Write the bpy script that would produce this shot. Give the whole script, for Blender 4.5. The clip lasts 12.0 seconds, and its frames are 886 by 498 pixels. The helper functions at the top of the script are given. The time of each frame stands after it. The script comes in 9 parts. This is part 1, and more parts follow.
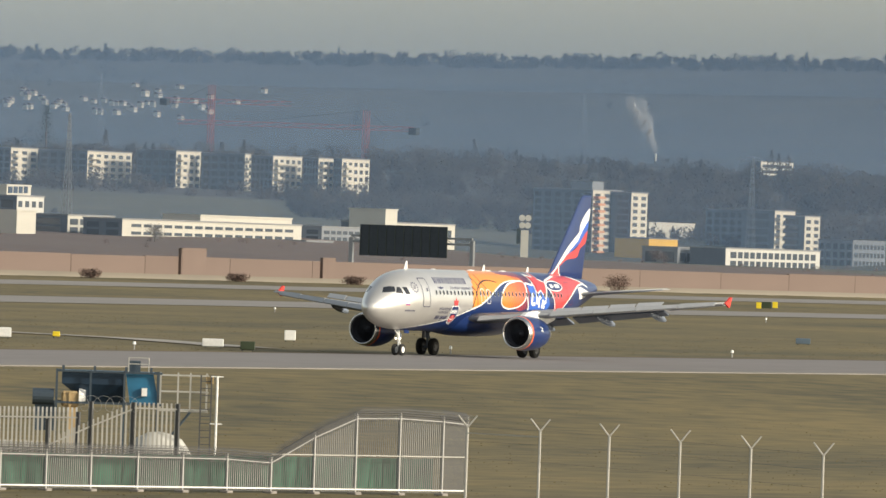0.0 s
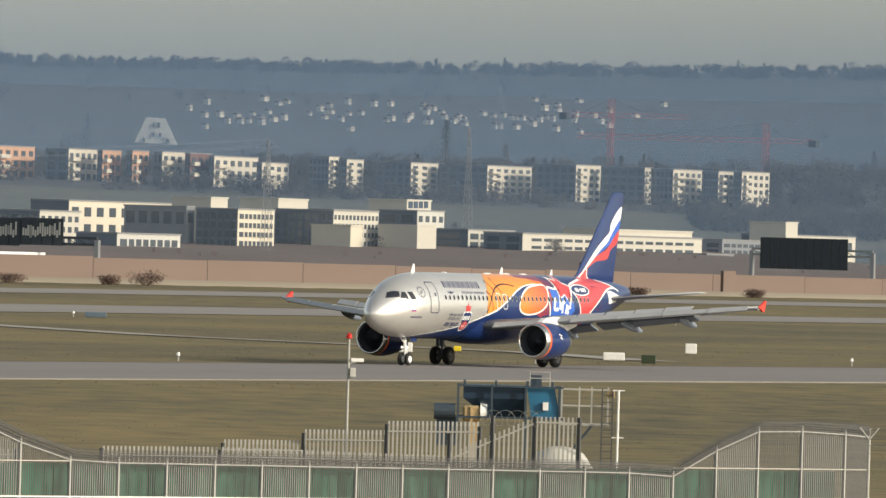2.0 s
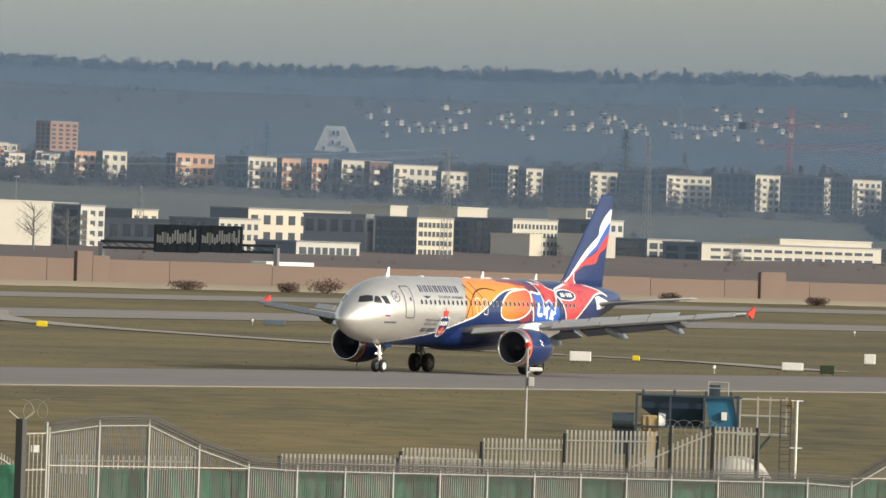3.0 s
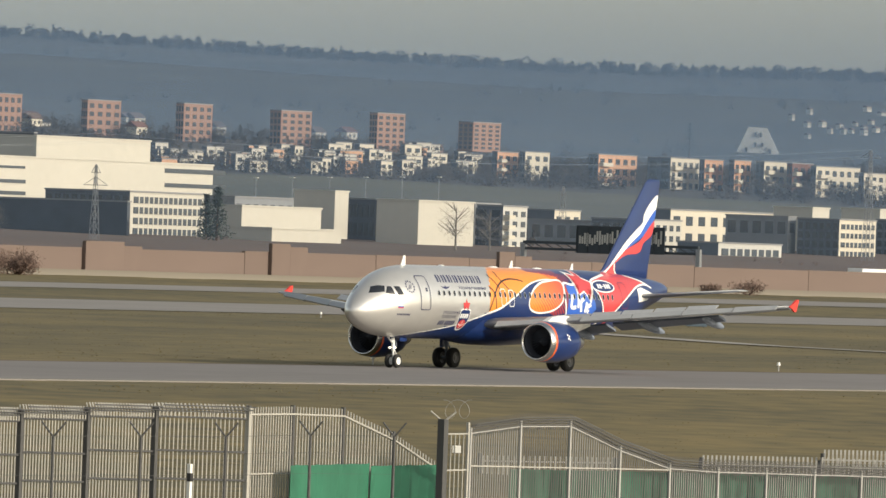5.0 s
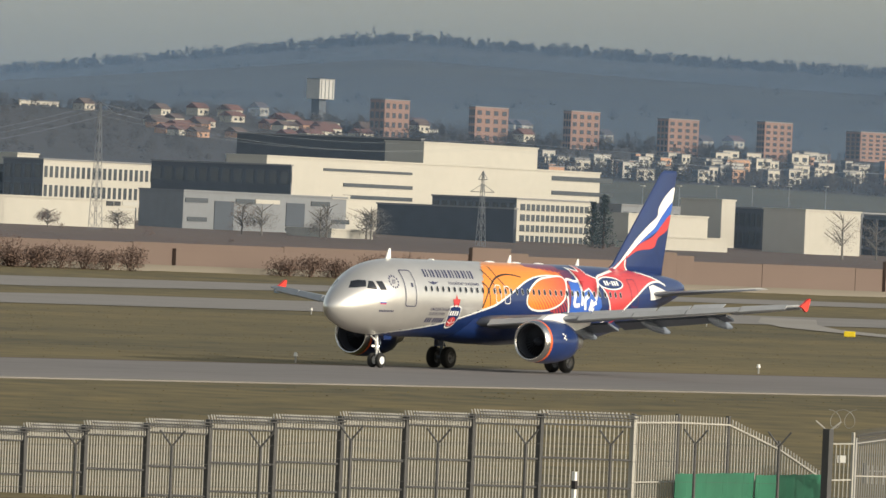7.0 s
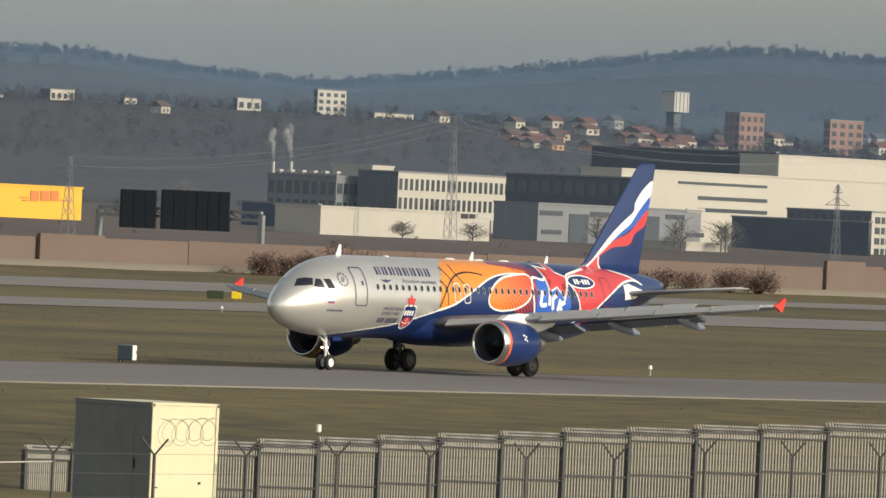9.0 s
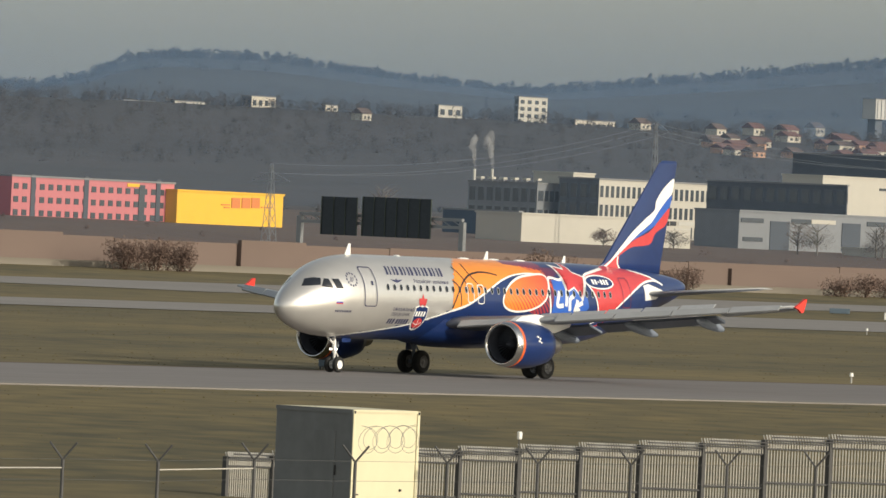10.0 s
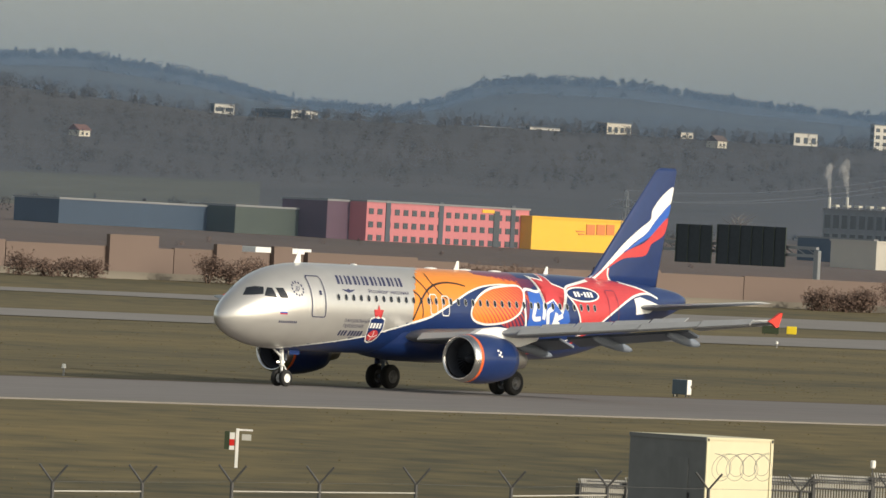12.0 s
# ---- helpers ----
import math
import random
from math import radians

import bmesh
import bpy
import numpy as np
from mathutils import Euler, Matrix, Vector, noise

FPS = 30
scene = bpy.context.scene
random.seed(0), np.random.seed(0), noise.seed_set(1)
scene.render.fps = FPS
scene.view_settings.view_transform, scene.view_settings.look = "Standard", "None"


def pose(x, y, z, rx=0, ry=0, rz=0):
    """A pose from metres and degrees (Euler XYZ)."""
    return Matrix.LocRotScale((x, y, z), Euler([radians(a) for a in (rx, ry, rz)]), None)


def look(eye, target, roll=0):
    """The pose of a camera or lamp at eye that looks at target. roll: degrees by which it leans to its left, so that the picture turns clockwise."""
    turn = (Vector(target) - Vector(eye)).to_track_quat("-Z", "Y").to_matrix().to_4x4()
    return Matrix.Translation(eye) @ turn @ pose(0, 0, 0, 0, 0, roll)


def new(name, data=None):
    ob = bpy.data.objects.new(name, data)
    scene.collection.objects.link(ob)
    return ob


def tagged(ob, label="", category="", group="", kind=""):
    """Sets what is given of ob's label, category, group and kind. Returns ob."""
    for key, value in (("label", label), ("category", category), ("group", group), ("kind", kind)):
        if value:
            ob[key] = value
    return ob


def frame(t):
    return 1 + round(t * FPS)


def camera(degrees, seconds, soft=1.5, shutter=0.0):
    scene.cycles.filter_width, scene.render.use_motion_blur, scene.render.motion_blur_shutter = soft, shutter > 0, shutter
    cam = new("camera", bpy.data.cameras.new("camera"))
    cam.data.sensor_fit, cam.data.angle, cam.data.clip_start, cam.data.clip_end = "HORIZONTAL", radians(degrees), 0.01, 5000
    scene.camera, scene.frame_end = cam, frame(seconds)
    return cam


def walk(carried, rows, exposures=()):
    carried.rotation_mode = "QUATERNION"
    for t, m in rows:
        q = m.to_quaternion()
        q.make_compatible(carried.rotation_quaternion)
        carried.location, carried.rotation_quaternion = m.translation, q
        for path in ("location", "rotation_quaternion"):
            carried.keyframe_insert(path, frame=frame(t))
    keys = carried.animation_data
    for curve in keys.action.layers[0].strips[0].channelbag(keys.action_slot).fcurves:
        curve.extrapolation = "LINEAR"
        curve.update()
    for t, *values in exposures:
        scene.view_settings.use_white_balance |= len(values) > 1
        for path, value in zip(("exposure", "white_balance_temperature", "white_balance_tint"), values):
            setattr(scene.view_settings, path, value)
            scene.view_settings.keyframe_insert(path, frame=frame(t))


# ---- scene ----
cam = camera(5.073, 12.0, soft=1.5)
EYE = 7.156  # the eye's height over the runway, which lies along x
# seconds, turn, tilt, lean
LOOKS = [
    (0.0, -62.887, 0.000, 1.931), (0.5, -62.407, 0.017, 1.985), (1.0, -61.719, -0.006, 1.670),
    (1.5, -61.171, -0.013, 1.671), (2.0, -60.592, 0.008, 1.587), (2.5, -60.107, 0.023, 1.498),
    (3.0, -59.565, 0.029, 1.833), (5.0, -57.148, -0.045, 2.025), (5.5, -56.578, -0.062, 2.123),
    (6.0, -55.986, -0.069, 2.215), (6.5, -55.430, -0.069, 2.290), (8.5, -53.477, -0.130, 2.770),
    (9.0, -52.902, -0.100, 2.549), (9.5, -52.343, -0.094, 2.561), (10.0, -51.750, -0.110, 2.571),
    (10.5, -51.274, -0.097, 2.626), (11.0, -50.775, -0.069, 2.609), (11.5, -50.306, -0.044, 2.780),
    (12.0, -49.714, -0.053, 2.944),
]
walk(cam, [(t, pose(0, 0, EYE, 0, 0, turn) @ pose(0, 0, 0, 90 + tilt, 0, 0) @ pose(0, 0, 0, 0, 0, lean)) for t, turn, tilt, lean in LOOKS],
     exposures=[(0.0, 0.33), (1.5, 0.25), (6.5, 0.06), (8.5, -0.09), (12.0, -0.11)])

# ---- light ----
SUN_EL, SUN_DIR = 21.0, -83.0  # degrees: height, and bearing from x towards y
world = bpy.data.worlds.new("world")
scene.world = world
world.use_nodes = True
wn = world.node_tree
sky = wn.nodes.new("ShaderNodeTexSky")
sky.sky_type, sky.sun_disc = "NISHITA", False
sky.sun_elevation, sky.sun_rotation = radians(SUN_EL), radians(90 - SUN_DIR)
sky.air_density, sky.dust_density, sky.ozone_density, sky.altitude = 1.0, 2.0, 1.0, 390
pale = wn.nodes.new("ShaderNodeHueSaturation")
pale.inputs["Saturation"].default_value = 0.5
wn.links.new(sky.outputs[0], pale.inputs["Color"])
cool = wn.nodes.new("ShaderNodeMix")
cool.data_type, cool.blend_type = "RGBA", "MULTIPLY"
cool.inputs["Factor"].default_value = 1.0
cool.inputs["B"].default_value = (1.03, 1.0, 0.90, 1)
wn.links.new(pale.outputs[0], cool.inputs["A"])
wn.links.new(cool.outputs["Result"], wn.nodes["Background"].inputs[0])
wn.nodes["Background"].inputs[1].default_value = 0.155
sun = new("sun", bpy.data.lights.new("sun", "SUN"))
sun.data.energy, sun.data.angle, sun.data.color = 3.3, radians(0.6), (1.0, 0.90, 0.74)
sun.matrix_world = look((0, 0, 0), (-math.cos(radians(SUN_DIR)) * math.cos(radians(SUN_EL)), -math.sin(radians(SUN_DIR)) * math.cos(radians(SUN_EL)), -math.sin(radians(SUN_EL))))

# ---- materials ----
def shade(name, base, rough=0.6, metal=0.0, vary=0.12, grain=8.0, big=0.4, bump=0.0, tint=None, streak=1.0, span=0.4, spec=0.5, coat=0.0, island=0.0, piece=0.0):
    """A node material: base colour with variation at two scales (grain and big: patches a metre), bump, and per-piece variation."""
    m = bpy.data.materials.new(name)
    m.use_nodes = True
    nt = m.node_tree
    b = nt.nodes["Principled BSDF"]
    b.inputs["Roughness"].default_value, b.inputs["Metallic"].default_value = rough, metal
    b.inputs["Specular IOR Level"].default_value = spec
    b.inputs["Coat Weight"].default_value = coat
    co = nt.nodes.new("ShaderNodeTexCoord")
    n1, n2 = nt.nodes.new("ShaderNodeTexNoise"), nt.nodes.new("ShaderNodeTexNoise")
    n1.inputs["Scale"].default_value, n2.inputs["Scale"].default_value = grain, big
    n1.inputs["Detail"].default_value = n2.inputs["Detail"].default_value = 4
    mp = nt.nodes.new("ShaderNodeMapping")
    mp.inputs["Scale"].default_value = (1 / streak, 1, 1)
    nt.links.new(co.outputs["Object"], mp.inputs["Vector"])
    for n in (n1, n2):
        nt.links.new(mp.outputs[0], n.inputs["Vector"])
    add = nt.nodes.new("ShaderNodeMath")
    add.operation = "ADD"
    nt.links.new(n1.outputs[0], add.inputs[0])
    nt.links.new(n2.outputs[0], add.inputs[1])
    last = add
    if island or piece:
        src = nt.nodes.new("ShaderNodeNewGeometry") if island else nt.nodes.new("ShaderNodeObjectInfo")
        mul = nt.nodes.new("ShaderNodeMath")
        mul.operation = "MULTIPLY_ADD"
        mul.inputs[1].default_value = (island or piece) * 2
        nt.links.new(src.outputs["Random Per Island" if island else "Random"], mul.inputs[0])
        nt.links.new(add.outputs[0], mul.inputs[2])
        last = mul
    ramp = nt.nodes.new("ShaderNodeMapRange")
    ramp.inputs["From Min"].default_value, ramp.inputs["From Max"].default_value = 1 - span, 1 + span + 2 * (island or piece)
    nt.links.new(last.outputs[0], ramp.inputs["Value"])
    mix = nt.nodes.new("ShaderNodeMix")
    mix.data_type = "RGBA"
    lo = tint or tuple(c * (1 - vary) for c in base)
    hi = tuple(min(1, c * (1 + vary)) for c in base)
    mix.inputs["A"].default_value, mix.inputs["B"].default_value = (*lo, 1), (*hi, 1)
    nt.links.new(ramp.outputs[0], mix.inputs["Factor"])
    nt.links.new(mix.outputs["Result"], b.inputs["Base Color"])
    if bump:
        bp = nt.nodes.new("ShaderNodeBump")
        bp.inputs["Strength"].default_value, bp.inputs["Distance"].default_value = bump, 0.05
        nt.links.new(n1.outputs[0], bp.inputs["Height"])
        nt.links.new(bp.outputs[0], b.inputs["Normal"])
    return m


def glass(name, base=(0.03, 0.04, 0.05), rough=0.08):
    m = shade(name, base, rough, 0.0, 0.2, 3, 0.3, spec=0.8)
    return m


GRASS = shade("grass", (0.136, 0.100, 0.031), 0.9, vary=0.30, grain=0.55, big=0.03, bump=0.9, tint=(0.050, 0.043, 0.013), streak=2.0, span=0.26)
ASPHALT = shade("asphalt", (0.185, 0.168, 0.158), 0.85, vary=0.18, grain=0.8, big=0.05, streak=6)
CONCRETE = shade("concrete", (0.225, 0.207, 0.188), 0.85, vary=0.15, grain=1.5, big=0.05)
EARTH = shade("bare_earth", (0.10, 0.064, 0.044), 0.95, vary=0.3, grain=0.5, big=0.02)
WALLPINK = shade("rendered_wall", (0.150, 0.110, 0.093), 0.85, vary=0.22, grain=0.5, big=0.05, piece=0.05)
HILLS = shade("far_woods", (0.046, 0.044, 0.034), 0.95, vary=0.4, grain=0.03, big=0.004, tint=(0.018, 0.020, 0.018), span=0.3, streak=3)
FIELD = shade("winter_field", (0.082, 0.074, 0.042), 0.95, vary=0.3, grain=0.1, big=0.01, tint=(0.042, 0.044, 0.028), streak=2)
PALEROAD = shade("pale_road", (0.30, 0.275, 0.24), 0.85, vary=0.15, grain=0.8, big=0.05)
SHOULDER = shade("worn_shoulder", (0.205, 0.187, 0.168), 0.85, vary=0.2, grain=0.8, big=0.05, streak=8)
PLINTH = shade("stained_concrete", (0.20, 0.18, 0.15), 0.9, vary=0.25, grain=0.35, big=0.05, tint=(0.07, 0.062, 0.045), span=0.2)
MIDWOOD = shade("bare_woods", (0.048, 0.041, 0.036), 0.95, vary=0.4, grain=0.06, big=0.008)

# ---- ground ----
def part(name, bm, material, parent=None, label="", smooth=False):
    """Links a bmesh as one mesh object under a thing or a part."""
    me = bpy.data.meshes.new(name)
    bm.to_mesh(me)
    bm.free()
    for m in material if isinstance(material, (list, tuple)) else [material]:
        me.materials.append(m)
    if smooth:
        me.shade_smooth()
    ob = new(name, me)
    ob.parent = parent
    if label:
        ob["label"] = label
    return ob


def thing(name, m=None, label="", category="", group="", kind=""):
    """An empty at a thing's base, which parents its parts."""
    ob = new(name)
    ob.empty_display_size = 0.3
    if m is not None:
        ob.matrix_basis = m
    return tagged(ob, label, category, group, kind)


def box(bm, x0, x1, y0, y1, z0, z1, mat=0, bevel=0.0):
    vs = [bm.verts.new((x, y, z)) for z in (z0, z1) for x, y in ((x0, y0), (x1, y0), (x1, y1), (x0, y1))]
    fs = [bm.faces.new([vs[i] for i in f]) for f in ((3, 2, 1, 0), (4, 5, 6, 7), (0, 1, 5, 4), (1, 2, 6, 5), (2, 3, 7, 6), (3, 0, 4, 7))]
    for f in fs:
        f.material_index = mat
    if bevel:
        es = list({e for f in fs for e in f.edges})
        bmesh.ops.bevel(bm, geom=es, offset=bevel, segments=1, affect="EDGES")
    return vs


def tube(bm, a, b, r, n=8, r2=None, mat=0, cap=True):
    a, b = Vector(a), Vector(b)
    d = (b - a).normalized()
    u = d.orthogonal().normalized()
    v = d.cross(u)
    r2 = r if r2 is None else r2
    rings = [[bm.verts.new(c + (u * math.cos(2 * math.pi * i / n) + v * math.sin(2 * math.pi * i / n)) * q) for i in range(n)] for c, q in ((a, r), (b, r2))]
    for i in range(n):
        bm.faces.new((rings[0][i], rings[0][(i + 1) % n], rings[1][(i + 1) % n], rings[1][i])).material_index = mat
    if cap:
        bm.faces.new(rings[0][::-1]).material_index = mat
        bm.faces.new(rings[1]).material_index = mat


def lerp(x, table):
    """Straight lines between the (x, y) pairs of a table."""
    if x <= table[0][0]:
        return table[0][1]
    for (a, p), (b, q) in zip(table, table[1:]):
        if x <= b:
            return p + (q - p) * (x - a) / (b - a)
    return table[-1][1]


ACROSS = [(-4000, -2.0), (208, -2.0), (228, -1.3), (262, -0.03), (600, -0.03), (690, 1.35), (705, 1.5), (735, 0.5), (760, 0.6), (815, 5.5), (900, 7.0), (1400, 9.0), (5000, 20.0)]
RIDGE = [(18, 1.16), (24.8, 1.17), (27.2, 1.11), (29.7, 1.07), (32.1, 1.05), (33.5, 1.07), (35.4, 1.14), (36.8, 0.97), (37.8, 0.86), (38.6, 0.915), (39.3, 0.99), (39.9, 0.985), (40.12, 0.95), (40.25, 0.87), (40.6, 0.765), (41.15, 0.785), (41.8, 0.92), (42.45, 1.0), (42.9, 0.97), (50, 1.05)]
CREST = [(18, 0.52), (25, 0.50), (27, 0.53), (28, 0.50), (30, 0.45), (32, 0.44), (33.5, 0.53), (35, 0.58), (36.5, 0.63), (38, 0.65), (40, 0.67), (41.5, 0.66), (43, 0.78), (50, 0.75)]

BEHIND = [(18, 0.24), (25, 0.24), (28, 0.28), (30, 0.33), (32, 0.42), (33.5, 0.53), (35, 0.58), (36.5, 0.63), (38, 0.65), (40, 0.67), (41.5, 0.66), (43, 0.78), (50, 0.75)]
FOOT = [(18, -0.05), (26.6, -0.04), (28.3, 0.10), (50, 0.10)]
SLOPE = [(18, 0.20), (25, 0.22), (28, 0.28), (30, 0.31), (32, 0.35), (33.5, 0.40), (35, 0.39), (38, 0.34), (43, 0.30)]


def height(x, y):
    """The ground's height: flat across the airfield, a dip before it, and hills behind."""
    r, az = math.hypot(x, y), math.degrees(math.atan2(y, x))
    z = lerp(y, ACROSS)
    if r > 1700 and 0 < az < 90:
        crest, ridge = lerp(az, CREST), lerp(az, RIDGE) - lerp(az, [(35.5, 0.03), (37.5, 0.055)])
        up = lambda d, e: EYE + d * math.tan(radians(e))
        far = [(1700, z), (2080, up(2080, lerp(az, FOOT))), (2380, up(2380, lerp(az, SLOPE))), (2900, up(2900, crest)), (3200, up(3200, lerp(az, BEHIND) * 0.9)), (4500, up(4500, ridge)), (4800, up(4800, ridge * 0.9)), (5600, 60)]
        z = lerp(r, far)
    return z


def build_ground():
    bm = bmesh.new()
    angles = [-180 + 6 * i for i in range(60)]
    angles = sorted([a for a in angles if not 16 < a < 52] + [16 + 0.15 * i for i in range(241)])
    radii = [0.5, 40, 90, 140, 180] + [200 + 12 * i for i in range(60)] + [930 + 25 * i for i in range(32)] + [1760 + 80 * i for i in range(46)]
    grid = []
    for r in radii:
        row = []
        for a in angles:
            x, y = r * math.cos(radians(a)), r * math.sin(radians(a))
            row.append(bm.verts.new((x, y, height(x, y) + (noise.noise((x * 0.02, y * 0.02, 0)) * 0.06 if r < 260 else 0))))
        grid.append(row)
    n = len(angles)
    for j in range(len(radii) - 1):
        for i in range(n):
            f = bm.faces.new((grid[j][i], grid[j + 1][i], grid[j + 1][(i + 1) % n], grid[j][(i + 1) % n]))
            c = f.calc_center_median()
            r = math.hypot(c.x, c.y)
            f.material_index = 0 if c.y < 712 and r < 2000 else (1 if r < 1950 else (4 if r < 2330 and math.degrees(math.atan2(c.y, c.x)) < 34.5 or r < 2330 and math.degrees(math.atan2(c.y, c.x)) > 41.3 else (2 if r < 3150 else 3)))
    bm.faces.new([v for v in grid[0]])
    g = part("ground", bm, [GRASS, EARTH, MIDWOOD, HILLS, FIELD], smooth=True)
    tagged(g, "dry winter grass of an airfield, running back to wooded hills", "ground", kind="structure")


build_ground()


def strip(name, x0, x1, y0, y1, z, mat, label, cat):
    bm = bmesh.new()
    n = max(1, int((x1 - x0) / 40))
    for i in range(n):
        a, b = x0 + (x1 - x0) * i / n, x0 + (x1 - x0) * (i + 1) / n
        box(bm, a, b, y0, y1, z - 0.3, z)
    bmesh.ops.remove_doubles(bm, verts=bm.verts, dist=0.001)
    return tagged(part(name, bm, mat), label, cat, kind="structure")


strip("runway_verge", -200, 3000, 306.0, 307.8, 0.012, EARTH, "dark earth verge along the runway edge", "verge")
strip("runway_shoulder", -200, 3000, 269.4, 273.0, 0.036, SHOULDER, "pale worn runway shoulder", "shoulder")
strip("runway", -200, 3000, 270.5, 306.0, 0.03, ASPHALT, "grey asphalt runway with worn pale edges", "runway")
TAXI_NEAR, TAXI_FAR = [(-200, 496), (600, 497), (700, 505), (980, 528), (1500, 560), (3000, 600)], [(-200, 534), (600, 537), (680, 545), (760, 574), (1100, 580), (3000, 640)]
LANE_NEAR, LANE_FAR = [(-200, 622), (690, 627), (740, 612), (800, 612), (900, 634), (1200, 648), (3000, 660)], [(-200, 636), (700, 640), (800, 647), (950, 657), (1200, 669), (3000, 690)]


def winding_strip(name, near, far, label):
    """A paved strip with uneven edges, laid on the ground."""
    bm = bmesh.new()
    rows = []
    for i in range(161):
        x = -200 + 20 * i
        a, b = lerp(x, near), lerp(x, far)
        rows.append([bm.verts.new((x, a + (b - a) * k / 4, height(x, a + (b - a) * k / 4) + 0.05)) for k in range(5)])
    for p, q in zip(rows, rows[1:]):
        for k in range(4):
            bm.faces.new((p[k], q[k], q[k + 1], p[k + 1]))
    return tagged(part(name, bm, CONCRETE), label, "taxiway", kind="structure")


winding_strip("taxiway", TAXI_NEAR, TAXI_FAR, "pale grey taxiway beyond the grass")
winding_strip("taxiway", LANE_NEAR, LANE_FAR, "narrow pale taxiway near the wall")


def slant_road():
    """A narrow exit road that slants across the grass."""
    bm = bmesh.new()
    pts = [(860, 560, 2.6), (800, 521, 2.6), (761, 493, 2.4), (717, 455, 2.2), (690, 428, 2.0), (660, 397, 2.0), (642, 369, 2.0), (626, 345, 2.0), (600, 322, 2.0)]
    row = [(bm.verts.new((x, y - w * 1.3, 0.034)), bm.verts.new((x, y + w * 1.3, 0.034))) for x, y, w in pts]
    for a, b in zip(row, row[1:]):
        bm.faces.new((a[0], b[0], b[1], a[1]))
    tagged(part("exit_road", bm, PALEROAD), "narrow pale exit road slanting across the grass", "road", kind="structure")


slant_road()

# ---- motorway, noise wall and town ----
CREAM = shade("sunlit_render", (0.56, 0.51, 0.41), 0.8, vary=0.07, grain=0.8, big=0.08)
WHITEWALL = shade("white_cladding", (0.48, 0.455, 0.39), 0.6, vary=0.06, grain=0.6, big=0.06)
GREYWALL = shade("grey_cladding", (0.20, 0.21, 0.22), 0.7, vary=0.1, grain=0.8, big=0.07)
PALEGREY = shade("pale_grey_panels", (0.48, 0.47, 0.43), 0.7, vary=0.08, grain=0.8, big=0.07)
DARKWALL = shade("dark_cladding_and_shade", (0.055, 0.065, 0.08), 0.6, vary=0.25, grain=0.5, big=0.05)
BRICK = shade("brick_red_render", (0.27, 0.162, 0.122), 0.85, vary=0.12, grain=1.2, big=0.1)
ROSEWALL = shade("rose_red_panels", (0.50, 0.165, 0.175), 0.6, vary=0.07, grain=0.8, big=0.1)
YELLOWWALL = shade("yellow_panels", (0.80, 0.46, 0.03), 0.55, vary=0.05, grain=0.8, big=0.1)
BLUEHALL = shade("blue_panels", (0.028, 0.05, 0.085), 0.6, vary=0.15, grain=0.5, big=0.05)
GREENHALL = shade("dark_green_panels", (0.045, 0.06, 0.05), 0.6, vary=0.15, grain=0.5, big=0.05)
ORANGEWALL = shade("orange_render", (0.52, 0.30, 0.18), 0.8, vary=0.1, grain=0.8)
BALCONYORANGE = shade("orange_balcony", (0.52, 0.24, 0.13), 0.8, vary=0.1, grain=0.8)
# slate for the water tower's stem, and for shade put on pale end walls
SHADESLATE = shade("slate_shade_render", (0.105, 0.12, 0.14), 0.8, vary=0.12, grain=0.8, big=0.1)
REDROOF = shade("red_roofing", (0.15, 0.075, 0.06), 0.8, vary=0.15, grain=0.8)
TILEROOF = shade("brown_roof_tiles", (0.12, 0.085, 0.07), 0.85, vary=0.2, grain=1.0)
ROOFGREY = shade("flat_roof", (0.22, 0.22, 0.22), 0.85, vary=0.15)
TOWNGLASS = glass("window_glass", (0.06, 0.07, 0.08), 0.15)
STEEL = shade("galvanised_steel", (0.27, 0.28, 0.29), 0.45, 0.6, 0.12, 4, 0.6)
DARKSTEEL = shade("dark_steel", (0.035, 0.045, 0.055), 0.5, 0.3, 0.2, 2, 0.3)
CRANERED = shade("crane_red", (0.30, 0.07, 0.07), 0.7)
LOGORED = shade("faded_red_print", (0.62, 0.20, 0.05), 0.6)
PLUMWALL = shade("plum_panels", (0.085, 0.045, 0.07), 0.6, vary=0.15, grain=0.5, big=0.05)
INKSIGN = shade("sign_black", (0.03, 0.03, 0.03), 0.6)
TRUCKWHITE = shade("vehicle_white", (0.78, 0.78, 0.76), 0.35, coat=0.3)


def unit_mesh(name, mat):
    bm = bmesh.new()
    box(bm, -0.5, 0.5, -0.5, 0.5, -0.5, 0.5)
    me = bpy.data.meshes.new(name)
    bm.to_mesh(me)
    bm.free()
    me.materials.append(mat)
    return me


UNITS = {}


def piece(name, mat, parent, x, y, z, sx, sy, sz):
    """A box part on a mesh shared by its kind."""
    key = (name, mat.name)
    if key not in UNITS:
        UNITS[key] = unit_mesh(name, mat)
    ob = new(name, UNITS[key])
    ob.parent = parent
    ob.location, ob.scale = (x, y, z), (sx, sy, sz)
    return ob


